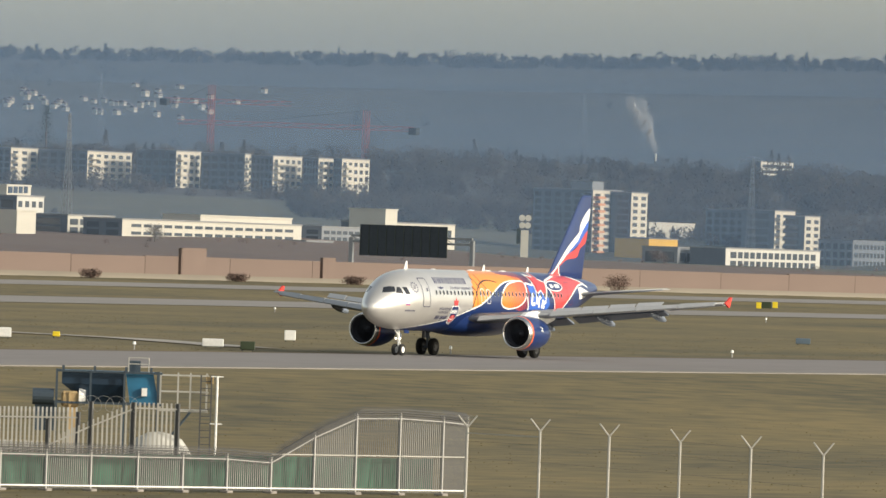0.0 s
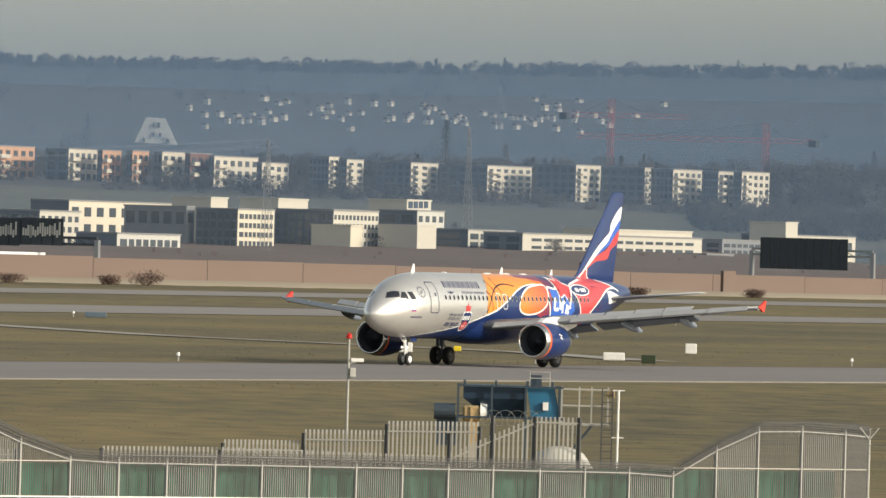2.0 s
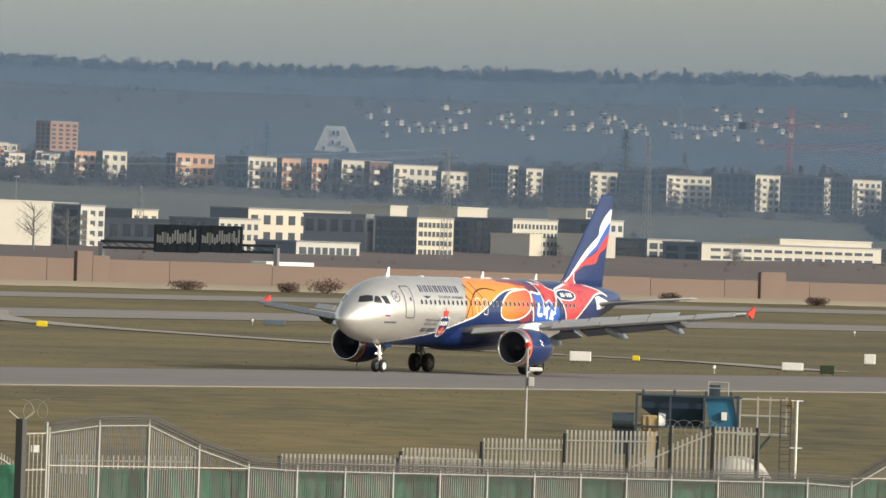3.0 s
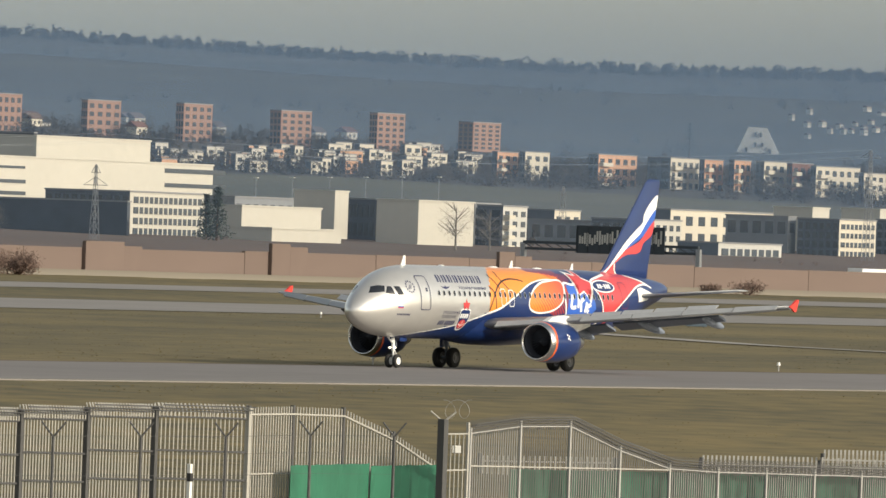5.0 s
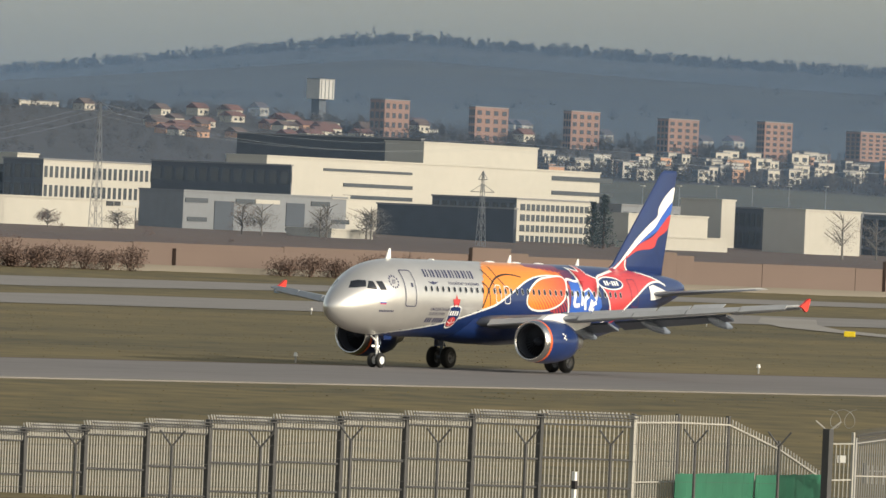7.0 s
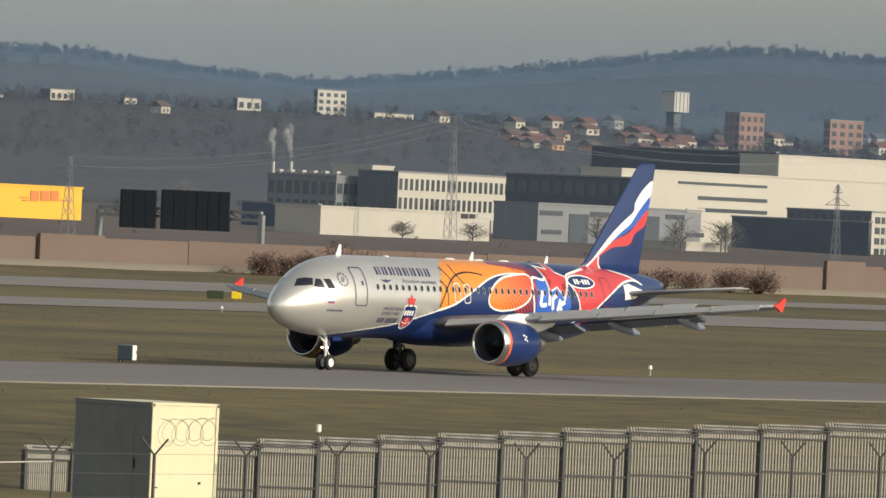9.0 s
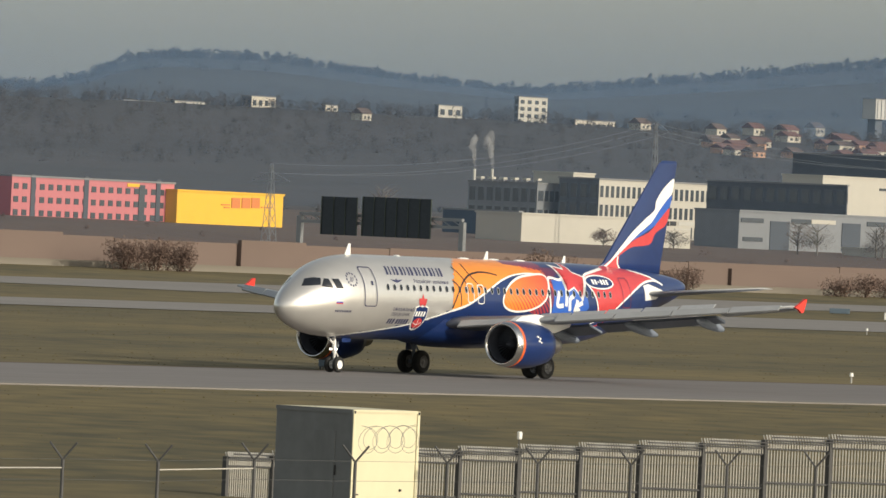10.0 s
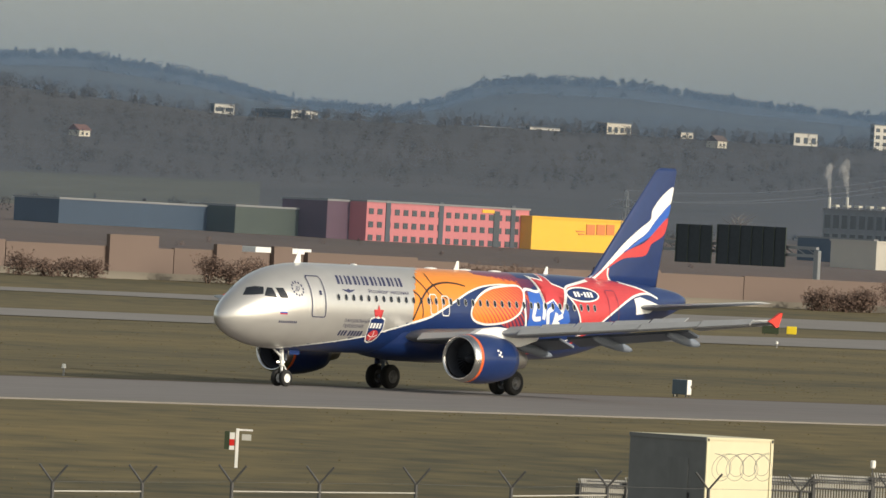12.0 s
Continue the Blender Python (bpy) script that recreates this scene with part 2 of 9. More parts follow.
def building(name, x, y, roof, lx, ly, wall, label, floors=0, cols=0, end_cols=0, style="", base=None, cat="building", win=0.55, group=""):
    """A block with its near corner at x, y: lx along the runway's line, ly away from it. Windows on the sunny long side and on the end."""
    z0 = (height(x + lx / 2, y + ly / 2) if base is None else base) - 1.0
    z0 = min(z0, height(x, y) - 0.5) if base is None else z0
    h = roof - z0
    b = thing(name, pose(x, y, z0), label, cat, group)
    bm = bmesh.new()
    box(bm, 0, lx, 0, ly, 0, h - 0.25)
    # on pale walls the -x face gets slate, its shade put into colour
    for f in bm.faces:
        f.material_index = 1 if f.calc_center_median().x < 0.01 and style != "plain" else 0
    part("shell", bm, [wall, SHADESLATE if wall in (CREAM, WHITEWALL, PALEGREY, ORANGEWALL) else wall], b)
    bm = bmesh.new()
    box(bm, -0.15, lx + 0.15, -0.15, ly + 0.15, h - 0.25, h)
    part("roof", bm, ROOFGREY if style != "plain" else wall, b)
    g = max(0.5, h - (floors * 3.0 + 0.6)) if floors else 0
    fh = (h - 0.6 - g) / floors if floors else 0
    for f in range(floors):
        zc = g + fh * (f + 0.5)
        if style == "band":
            piece("window_band", TOWNGLASS, b, lx / 2, -0.02, zc, lx * 0.9, 0.16, fh * win)
            for i in range(1, cols):
                piece("mullion", wall, b, lx * 0.05 + lx * 0.9 * i / cols, -0.08, zc, lx * 0.9 / cols * 0.22, 0.16, fh * win)
        else:
            for i in range(cols):
                piece("window", TOWNGLASS, b, lx * (i + 0.5) / cols, -0.02, zc, lx / cols * 0.52, 0.14, fh * win)
            if style == "flats":
                piece("balcony", BALCONYORANGE if "orange" in label else (CREAM if wall is not BRICK else WHITEWALL), b, lx * 0.15, -0.6, zc - fh * 0.3, lx * 0.26, 1.2, fh * 0.36)
        for i in range(end_cols):
            piece("window", TOWNGLASS, b, -0.02, ly * (i + 0.5) / end_cols, zc, 0.14, ly / end_cols * 0.62, fh * 0.7)
    return b


def on_front(name, mat, x0, x1, z0, z1):
    """A panel on the sunny side of the building made last."""
    o = LAST.matrix_basis.translation
    piece(name, mat, LAST, (x0 + x1) / 2 - o.x, -0.05, (z0 + z1) / 2 - o.z, x1 - x0, 0.14, z1 - z0)


def house(x, y, z, l, w, h, rh, wall, roof, label="small pale house with a pitched roof on the hillside"):
    b = thing("house", pose(x, y, z), label, "house", "houses on the hillside")
    bm = bmesh.new()
    box(bm, 0, l, 0, w, 0, h)
    part("shell", bm, wall, b)
    bm = bmesh.new()
    vs = [bm.verts.new(p) for p in ((-0.4, -0.4, h), (l + 0.4, -0.4, h), (l + 0.4, w + 0.4, h), (-0.4, w + 0.4, h), (-0.4, w / 2, h + rh), (l + 0.4, w / 2, h + rh))]
    for f in ((0, 1, 5, 4), (2, 3, 4, 5), (3, 0, 4), (1, 2, 5), (3, 2, 1, 0)):
        bm.faces.new([vs[i] for i in f])
    part("roof", bm, roof, b)
    piece("window", TOWNGLASS, b, l * 0.3, -0.02, h * 0.6, l * 0.18, 0.1, h * 0.3)
    piece("window", TOWNGLASS, b, l * 0.7, -0.02, h * 0.6, l * 0.18, 0.1, h * 0.3)
    return b


def noise_wall():
    """A rendered wall of long panels, with taller buttress panels at intervals."""
    w = thing("noise_wall", pose(0, 700, 0), "pinkish brown rendered noise wall with taller piers", "wall", kind="structure")
    x = 560.0
    rng = random.Random(4)
    while x < 2200:
        l = rng.choice((22, 26, 30))
        top = 4.85 + 0.15 * math.sin(x * 0.013) + rng.uniform(-0.12, 0.12)
        piece("wall_panel", WALLPINK, w, x + l / 2, 0, top / 2, l - 0.12, 0.5, top)
        x += l
    for i, (px, pw, ph) in enumerate(((1285.8, 7.3, 5.95), (1293.3, 7.5, 4.57), (1328.5, 4.0, 5.27), (1286.1, 7.3, 6.05), (1098.4, 3.7, 6.06), (1102.4, 4.1, 5.53), (1106.4, 3.9, 5.08), (1006.5, 8.1, 5.56), (1012.6, 4.0, 5.17), (1045.2, 3.8, 6.10), (1048.9, 3.5, 5.61), (956.5, 29.4, 4.14), (1006.6, 8.2, 5.68), (1045.4, 4.1, 6.08), (1049.4, 3.9, 5.74), (775.1, 7.6, 5.99), (790.1, 4.0, 5.48), (798.7, 2.9, 5.53), (811.7, 18.0, 5.09), (856.7, 11.3, 5.02))):
        piece("wall_pier", WALLPINK, w, px, -0.45 - 0.008 * i, ph / 2, pw, 0.5, ph)
    piece("plinth", PLINTH, w, 1380, -1.6, 1.0, 1640, 0.5, 2.3)


noise_wall()
strip("motorway", 300, 3200, 716, 752, 1.35, ASPHALT, "grey motorway behind the noise wall", "road")


def gantry(name, x, boards, label, y0=712, y1=756, z0=0.4, zbeam=8.0, face=DARKSTEEL, bars=False):
    """A sign gantry across the carriageway, with dark boards; boards: (from, to) along y, (bottom, top)."""
    g = thing(name, pose(x, 0, 0), label, "sign gantry")
    for y in (y0, y1):
        bm = bmesh.new()
        box(bm, -0.3, 0.3, y - 0.35, y + 0.35, z0 - 1, zbeam + 0.4, bevel=0.05)
        part("post", bm, STEEL, g)
    bm = bmesh.new()
    for z in (zbeam - 0.25, zbeam + 0.65):
        box(bm, -0.25, 0.25, y0, y1, z - 0.18, z + 0.18)
    n = int((y1 - y0) / 1.6)
    for i in range(n):
        a, b = y0 + (y1 - y0) * i / n, y0 + (y1 - y0) * (i + 1) / n
        tube(bm, (0, a, zbeam - 0.2), (0, b, zbeam + 0.6), 0.07, 4)
    part("beam", bm, STEEL if not bars else DARKSTEEL, g)
    for ya, yb, zb, zt in boards:
        bm = bmesh.new()
        box(bm, -0.5, -0.35, ya, yb, zb, zt, bevel=0.03)
        board = part("board", bm, face, g, "dark back of a traffic sign board")
        m = max(2, int((yb - ya) / 1.5))
        for i in range(m + 1):
            piece("stiffener", GREENHALL if bars is False else DARKSTEEL, board, -0.55, ya + (yb - ya) * i / m, (zb + zt) / 2, 0.1, 0.08, zt - zb)
        if bars:
            rng = random.Random(2)
            for i in range(16):
                piece("scrawl_bar", PALEGREY, board, -0.56, ya + (yb - ya) * (0.08 + 0.84 * i / 15), (zb + zt) / 2 + rng.uniform(-0.3, 0.5), 0.04, 0.28, (zt - zb) * rng.uniform(0.25, 0.5))
    return g


def lattice(name, x, y, top, w, label, arms=(), mat=None, cat="mast", base=None, seg=None):
    """A four-legged lattice mast."""
    z0 = (height(x, y) if base is None else base) - 0.5
    m = thing(name, pose(x, y, z0), label, cat)
    h = top - z0
    bm = bmesh.new()
    n = seg or max(6, int(h / max(1.5, w)))
    wd = lambda s: w * (1 - 0.82 * s) / 2
    for k in range(4):
        a, b = math.pi / 4 + k * math.pi / 2, math.pi / 4 + (k + 1) * math.pi / 2
        for i in range(n):
            s0, s1 = i / n, (i + 1) / n
            p = lambda s, t: (1.414 * wd(s) * math.cos(t), 1.414 * wd(s) * math.sin(t), h * s)
            tube(bm, p(s0, a), p(s1, a), 0.04, 4, cap=False)
            tube(bm, p(s0, a), p(s1, b), 0.018, 4, cap=False)
            tube(bm, p(s0, b), p(s1, a), 0.018, 4, cap=False)
    part("frame", bm, mat or STEEL, m)
    for za, half in arms:
        bm = bmesh.new()
        tube(bm, (0, -half, h * za), (0, half, h * za), 0.06, 4)
        tube(bm, (0, -half, h * za), (0, 0, h * za + 1.2), 0.04, 4)
        tube(bm, (0, half, h * za), (0, 0, h * za + 1.2), 0.04, 4)
        part("cross_arm", bm, mat or STEEL, m)
    return m


def street_lamp(x, y, top):
    m = thing("street_lamp", pose(x, y, 0), "slim street lamp with a pale flat head", "street lamp", "street lamps")
    bm = bmesh.new()
    tube(bm, (0, 0, height(x, y) - 0.5), (0, 0, top), 0.05, 6)
    part("pole", bm, STEEL, m)
    bm = bmesh.new()
    box(bm, -0.3, 0.3, -0.5, 0.5, top, top + 0.2, bevel=0.05)
    part("head", bm, WHITEWALL, m)


def advert_column(x, y, z0, top):
    m = thing("advertising_column", pose(x, y, z0 - 1, 0, 0, -63), "white advertising column with rounded emblem on top", "sign")
    h = top - z0 + 1
    piece("shaft", WHITEWALL, m, 0, 0, h * 0.32, 1.5, 0.8, h * 0.64)
    piece("side_panel", GREENHALL, m, -1.2, 0.2, h * 0.5, 0.8, 0.4, h * 0.35)
    for dx, dz in ((-0.55, 0.75), (0.55, 0.75), (-0.6, 0.92), (0.6, 0.92)):
        bm = bmesh.new()
        tube(bm, (dx, -0.3, h * dz), (dx, 0.3, h * dz), 0.62, 14)
        part("emblem_disc", bm, WHITEWALL, m)


def crane(x, y, top, jib, label):
    z0 = height(x, y) - 1
    c = thing("tower_crane", pose(x, y, z0), label, "crane")
    h = top - z0
    bm = bmesh.new()
    for dx, dy in ((-0.7, -0.7), (0.7, -0.7), (0.7, 0.7), (-0.7, 0.7)):
        tube(bm, (dx, dy, 0), (dx, dy, h), 0.09, 4)
    for i in range(int(h / 3)):
        tube(bm, (-0.7, -0.7, 3 * i), (0.7, -0.7, 3 * i + 3), 0.08, 4)
        tube(bm, (-0.7, 0.7, 3 * i), (-0.7, -0.7, 3 * i + 3), 0.06, 4)
    part("tower", bm, CRANERED, c)
    bm = bmesh.new()
    hb = h - 5
    u, v = 0.45, -0.89
    for o in (-0.6, 0.6):
        tube(bm, (-u * jib[0], -v * jib[0], hb + o), (u * jib[1], v * jib[1], hb + o), 0.08, 4)
    for i in range(int(jib[0] + jib[1]) // 4):
        s = -jib[0] + 4 * i
        tube(bm, (u * s, v * s, hb - 0.6), (u * (s + 4), v * (s + 4), hb + 0.6), 0.06, 4)
    part("jib", bm, CRANERED, c)
    bm = bmesh.new()
    tube(bm, (0, 0, h), (-u * jib[0] * 0.7, -v * jib[0] * 0.7, hb), 0.05, 4)
    tube(bm, (0, 0, h), (u * jib[1] * 0.5, v * jib[1] * 0.5, hb), 0.05, 4)
    part("stay", bm, DARKSTEEL, c)
    bm = bmesh.new()
    e = jib[1] if jib[1] < jib[0] else -jib[0]
    box(bm, u * e - 1.2, u * e + 1.2, v * e - 1.2, v * e + 1.2, hb - 1.6, hb + 0.4)
    part("counterweight", bm, DARKSTEEL, c)


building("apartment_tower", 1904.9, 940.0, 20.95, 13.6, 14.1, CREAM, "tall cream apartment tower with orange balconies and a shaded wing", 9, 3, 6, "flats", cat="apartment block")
LAST = building("stair_head", 1906.5, 941.0, 22.6, 5.5, 5.0, GREYWALL, "grey stair head on the roof of the apartment tower", style="plain", base=20.4)
for k in range(4):
    piece("aerial", STEEL, LAST, 0.8 + 1.3 * k, 1.0, 4.1, 0.07, 0.07, 1.8)
    piece("aerial_bar", STEEL, LAST, 0.8 + 1.3 * k, 1.0, 4.7, 0.06, 0.9, 0.06)
building("apartment_tower", 1913.3, 935.0, 20.65, 7.9, 8.0, CREAM, "tall cream apartment tower beside its twin", 9, 2, 2, "", cat="apartment block")
building("white_hall", 1994.3, 970.0, 14.71, 23.2, 8.0, WHITEWALL, "plain white hall behind the apartment tower", style="plain")
building("yellow_hall", 1891.7, 920.0, 10.99, 13.9, 8.0, YELLOWWALL, "low yellow hall with a grey roof")
building("low_rise", 1822.9, 880.0, 9.22, 23.7, 8.0, GREYWALL, "low grey building with pale eaves", 1, 8, 2, "band")
building("apartment_block", 1988.0, 940.0, 18.07, 1.5, 13.1, CREAM, "shaded apartment block with rows of small windows", 5, 1, 7, "", cat="apartment block")
building("apartment_tower", 1974.6, 930.0, 18.10, 10.4, 8.0, CREAM, "pale stepped apartment tower with balconies", 5, 3, 1, "flats", cat="apartment block")
building("apartment_tower", 1979.4, 925.0, 17.10, 7.9, 8.0, CREAM, "narrow pale apartment tower with a blank gable", 5, 2, 1, "", cat="apartment block")
building("low_rise", 1824.5, 870.0, 9.43, 45.1, 8.0, PALEGREY, "long low pale building with window bands", 2, 14, 0, "band", win=0.7)
building("low_rise", 1907.3, 880.0, 11.95, 16.4, 8.0, GREYWALL, "grey glazed low-rise office with window bands", 3, 8, 5, "band")
building("low_rise", 2115.0, 980.0, 15.38, 9.4, 8.0, CREAM, "small cream block among trees", 2, 3, 0, "")
building("office_block", 2576.4, 1218.4, 35.30, 21.8, 1.5, WHITEWALL, "white office block with long dark window bands", 3, 1, 0, "band", base=30.35)
building("white_office", 1732.7, 900.0, 14.61, 5.0, 8.0, WHITEWALL, "white stair tower of a low office", style="plain")
building("white_office", 1738.9, 905.0, 12.15, 33.6, 8.0, WHITEWALL, "low white office with a flat roof", 1, 8, 0, "band")
building("low_rise", 1687.3, 890.0, 10.79, 16.2, 8.0, GREYWALL, "low grey building with lamp posts", 2, 6, 2, "band")
building("long_office", 1572.5, 870.0, 10.80, 68.8, 8.0, WHITEWALL, "long white two-storey office with window bands", 2, 16, 2, "band", win=0.40)
building("long_office", 1638.6, 890.0, 12.05, 36.4, 8.0, WHITEWALL, "set-back white roof storey of a long office", style="plain")
building("white_lowrise", 1579.2, 885.0, 11.20, 17.4, 8.0, WHITEWALL, "low white-roofed office with dark glazing", 2, 5, 1, "band", win=0.70)
building("low_rise", 1633.8, 865.0, 7.97, 10.7, 8.0, GREYWALL, "low grey annex with a white eave", 1, 4, 0, "band")
building("office_block", 1578.0, 895.0, 14.36, 10.0, 8.0, PALEGREY, "pale grey office block with small yellow windows", 3, 4, 2, "")
LAST = building("roof_sign", 1579.4, 898.0, 16.26, 8.9, 8.0, WHITEWALL, "white roof box carrying dark sign bars", style="plain", cat="sign")
on_front("sign_bar", BLUEHALL, 1579.9, 1581.4, 14.66, 15.86)
on_front("sign_bar", BLUEHALL, 1581.9, 1583.3, 14.69, 15.90)
on_front("sign_bar", BLUEHALL, 1583.8, 1585.1, 14.72, 15.93)
on_front("sign_bar", BLUEHALL, 1585.7, 1587.0, 14.76, 15.97)
building("glass_tower", 1542.9, 875.0, 11.59, 6.9, 8.0, WHITEWALL, "white lit stair tower with dark glass beside it", style="plain")
building("office_block", 1590.7, 920.0, 14.21, 16.6, 8.0, WHITEWALL, "white office block with a row of tall windows", 3, 10, 4, "", win=0.60)
building("office_block", 1527.9, 880.0, 11.22, 4.2, 8.0, CREAM, "cream gable of a dark glazed office", style="plain")
building("dark_office", 1550.1, 880.0, 11.39, 0.8, 10.1, DARKWALL, "dark glazed office block", 3, 1, 8, "")
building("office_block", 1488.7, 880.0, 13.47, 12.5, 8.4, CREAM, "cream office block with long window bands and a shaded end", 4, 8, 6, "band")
building("roof_cube", 1513.1, 900.0, 15.45, 5.8, 8.0, WHITEWALL, "white lift housing on an office roof", style="plain")
building("office_block", 1530.4, 885.0, 13.85, 16.0, 12.0, WHITEWALL, "white office block with tall windows and a shade-dark end", 4, 12, 8, "")
building("roof_cube", 1545.1, 905.0, 15.70, 10.6, 8.0, WHITEWALL, "white plant housing on an office roof", style="plain")
building("cream_works", 1514.3, 930.0, 14.36, 42.6, 8.0, CREAM, "long cream works building with paired arched windows", 2, 10, 0, "")
building("grey_hall", 1488.1, 890.0, 13.64, 2.7, 12.6, GREYWALL, "grey hall with a shaded blank end", 1, 1, 5, "")
building("low_rise", 1424.0, 865.0, 8.67, 20.5, 8.0, PALEGREY, "low glazed pavilion with a pale roof", 1, 8, 0, "band")
building("white_office", 1423.6, 880.0, 12.11, 12.9, 9.8, WHITEWALL, "white three-storey office with square windows", 3, 6, 5, "")
building("low_rise", 1456.5, 910.0, 11.64, 0.9, 15.4, GREYWALL, "grey flat-roofed hall with a window band", 1, 1, 6, "band")
building("small_kiosk", 1539.1, 970.0, 13.67, 8.9, 8.0, CREAM, "small cream building with a cabin on its roof", 1, 3, 0, "")
building("white_office", 1380.5, 880.0, 13.41, 7.4, 8.0, PALEGREY, "pale office with open balconies", 4, 3, 3, "flats")
building("white_block", 1339.7, 870.0, 13.64, 16.4, 8.0, WHITEWALL, "plain white block behind a bare tree", style="plain")
building("glass_office", 1379.7, 885.0, 13.70, 7.7, 8.0, GREYWALL, "grey glazed office behind bare trees", 4, 5, 0, "band", win=0.70)
# this hall's dark colour carries the shade of its -x end
building("dark_office", 1361.3, 885.0, 13.72, 1.3, 15.0, DARKWALL, "office hall with its shade coloured dark and a railing on its roof", 2, 1, 14, "")
building("roof_cube", 1353.2, 895.0, 14.78, 4.0, 8.0, WHITEWALL, "white lift housing on a dark office", style="plain")
building("white_hall", 1304.1, 880.0, 11.76, 22.6, 8.0, WHITEWALL, "low white hall with a blank front", style="plain")
building("white_hall", 1275.5, 855.0, 8.36, 19.3, 8.0, WHITEWALL, "low white annex with white parapet", style="plain")
building("grey_hall", 1361.2, 920.0, 13.40, 24.9, 8.0, GREYWALL, "grey hall roof with railings", 1, 10, 0, "")
LAST = building("great_hall", 1289.3, 940.0, 18.59, 94.7, 8.0, WHITEWALL, "huge white works hall with a few long window slots", style="plain")
on_front("window_slot", TOWNGLASS, 1304.8, 1329.5, 16.53, 16.95)
on_front("window_slot", TOWNGLASS, 1310.4, 1329.7, 14.14, 14.73)
on_front("window_slot", TOWNGLASS, 1310.5, 1329.8, 12.21, 12.82)
on_front("window_slot", TOWNGLASS, 1369.7, 1387.6, 16.87, 17.62)
on_front("window_slot", TOWNGLASS, 1369.8, 1387.8, 14.51, 15.18)
building("hall_storey", 1375.1, 970.0, 22.62, 33.8, 8.0, WHITEWALL, "white upper storey of the huge works hall", style="plain")
building("dark_hall", 1416.7, 1000.0, 23.56, 0.8, 39.6, DARKWALL, "dark upper hall behind the white works")
building("dark_hall", 1268.4, 920.0, 17.03, 0.3, 27.3, DARKWALL, "dark glazed hall beside the white works", 1, 1, 12, "")
building("glass_office", 1265.8, 875.0, 13.25, 20.6, 15.9, WHITEWALL, "white framed glass office with a dark glazed end", 4, 14, 10, "band", win=0.62)
building("dark_shed", 1243.5, 860.0, 11.59, 0.8, 25.4, DARKWALL, "long dark shed in front of the glass office")
LAST = building("grey_workshop", 1166.3, 865.0, 12.02, 40.6, 8.0, GREYWALL, "pale grey workshop with wide dark gates and window strips", style="plain")
on_front("gate", DARKWALL, 1173.9, 1178.6, 6.39, 10.57)
on_front("gate", DARKWALL, 1191.7, 1196.3, 6.62, 10.76)
on_front("window_strip", TOWNGLASS, 1166.7, 1172.2, 10.20, 10.88)
on_front("window_strip", TOWNGLASS, 1179.1, 1183.8, 10.32, 11.03)
on_front("light_panel", WHITEWALL, 1184.0, 1190.0, 10.47, 11.07)
on_front("window_strip", TOWNGLASS, 1197.9, 1202.6, 10.45, 11.16)
on_front("sign_panel", WHITEWALL, 1203.1, 1207.7, 11.66, 12.30)
on_front("window_strip", TOWNGLASS, 1167.3, 1172.1, 7.48, 8.10)
on_front("window_strip", TOWNGLASS, 1203.3, 1207.7, 7.97, 8.62)
building("white_sign_wall", 1168.6, 840.0, 7.28, 10.3, 8.0, WHITEWALL, "low white wall panel beside the workshop", style="plain")
building("white_office", 1256.9, 960.0, 16.46, 36.4, 8.0, WHITEWALL, "long white office with three rows of windows", 3, 26, 4, "", win=0.60)
building("roof_cube", 1263.1, 970.0, 17.24, 5.6, 8.0, WHITEWALL, "flat white plant housing on a roof", style="plain")
LAST = building("grey_hall", 1253.9, 970.0, 15.32, 5.9, 13.9, GREYWALL, "grey hall with a white storey and roof pipes", 2, 4, 8, "band")
for k in range(6):
    piece("roof_vent", WHITEWALL, LAST, 1.5, 1.2 + 2.3 * k, 15.32 - LAST.matrix_basis.translation.z + 0.45, 1.0, 0.9, 0.35)
    piece("vent_pipe", STEEL, LAST, 1.5, 1.2 + 2.3 * k, 15.32 - LAST.matrix_basis.translation.z + 0.15, 0.4, 0.4, 0.4)
LAST = building("white_warehouse", 1089.1, 845.0, 10.04, 38.9, 8.0, WHITEWALL, "long plain white warehouse with dark sign bars", style="plain")
on_front("sign_bar", INKSIGN, 1121.2, 1122.8, 9.11, 9.78)
on_front("sign_bar", INKSIGN, 1123.1, 1124.4, 9.16, 9.84)
on_front("sign_bar", PALEGREY, 1124.9, 1128.4, 9.27, 9.81)
on_front("sign_bar", PALEGREY, 1124.1, 1127.9, 8.62, 8.83)
building("dark_hall", 1133.5, 880.0, 10.38, 0.7, 13.9, BLUEHALL, "dark blue hall with a row of roof lights")
LAST = building("yellow_warehouse", 1044.8, 870.0, 11.05, 22.8, 8.0, YELLOWWALL, "bright yellow warehouse with red stripes on its front", style="plain")
on_front("logo_shape", LOGORED, 1056.4, 1058.2, 8.83, 10.25)
on_front("logo_shape", LOGORED, 1058.6, 1060.4, 8.89, 10.31)
on_front("logo_shape", LOGORED, 1060.7, 1062.4, 8.96, 10.38)
on_front("logo_bar", LOGORED, 1054.2, 1056.0, 9.15, 9.33)
on_front("logo_bar", LOGORED, 1054.8, 1056.0, 8.77, 8.96)
on_front("logo_bar", LOGORED, 1062.8, 1065.0, 9.03, 9.20)
LAST = building("pink_office", 1012.6, 872.0, 11.96, 33.9, 8.0, ROSEWALL, "rose red office block with three rows of white-framed windows", 3, 19, 0, "", win=0.45)
on_front("stair_window", TOWNGLASS, 1039.0, 1040.2, 6.36, 11.38)
on_front("logo_panel", YELLOWWALL, 1036.5, 1039.0, 11.08, 11.52)
on_front("downpipe", DARKWALL, 1016.5, 1017.4, 5.92, 12.10)
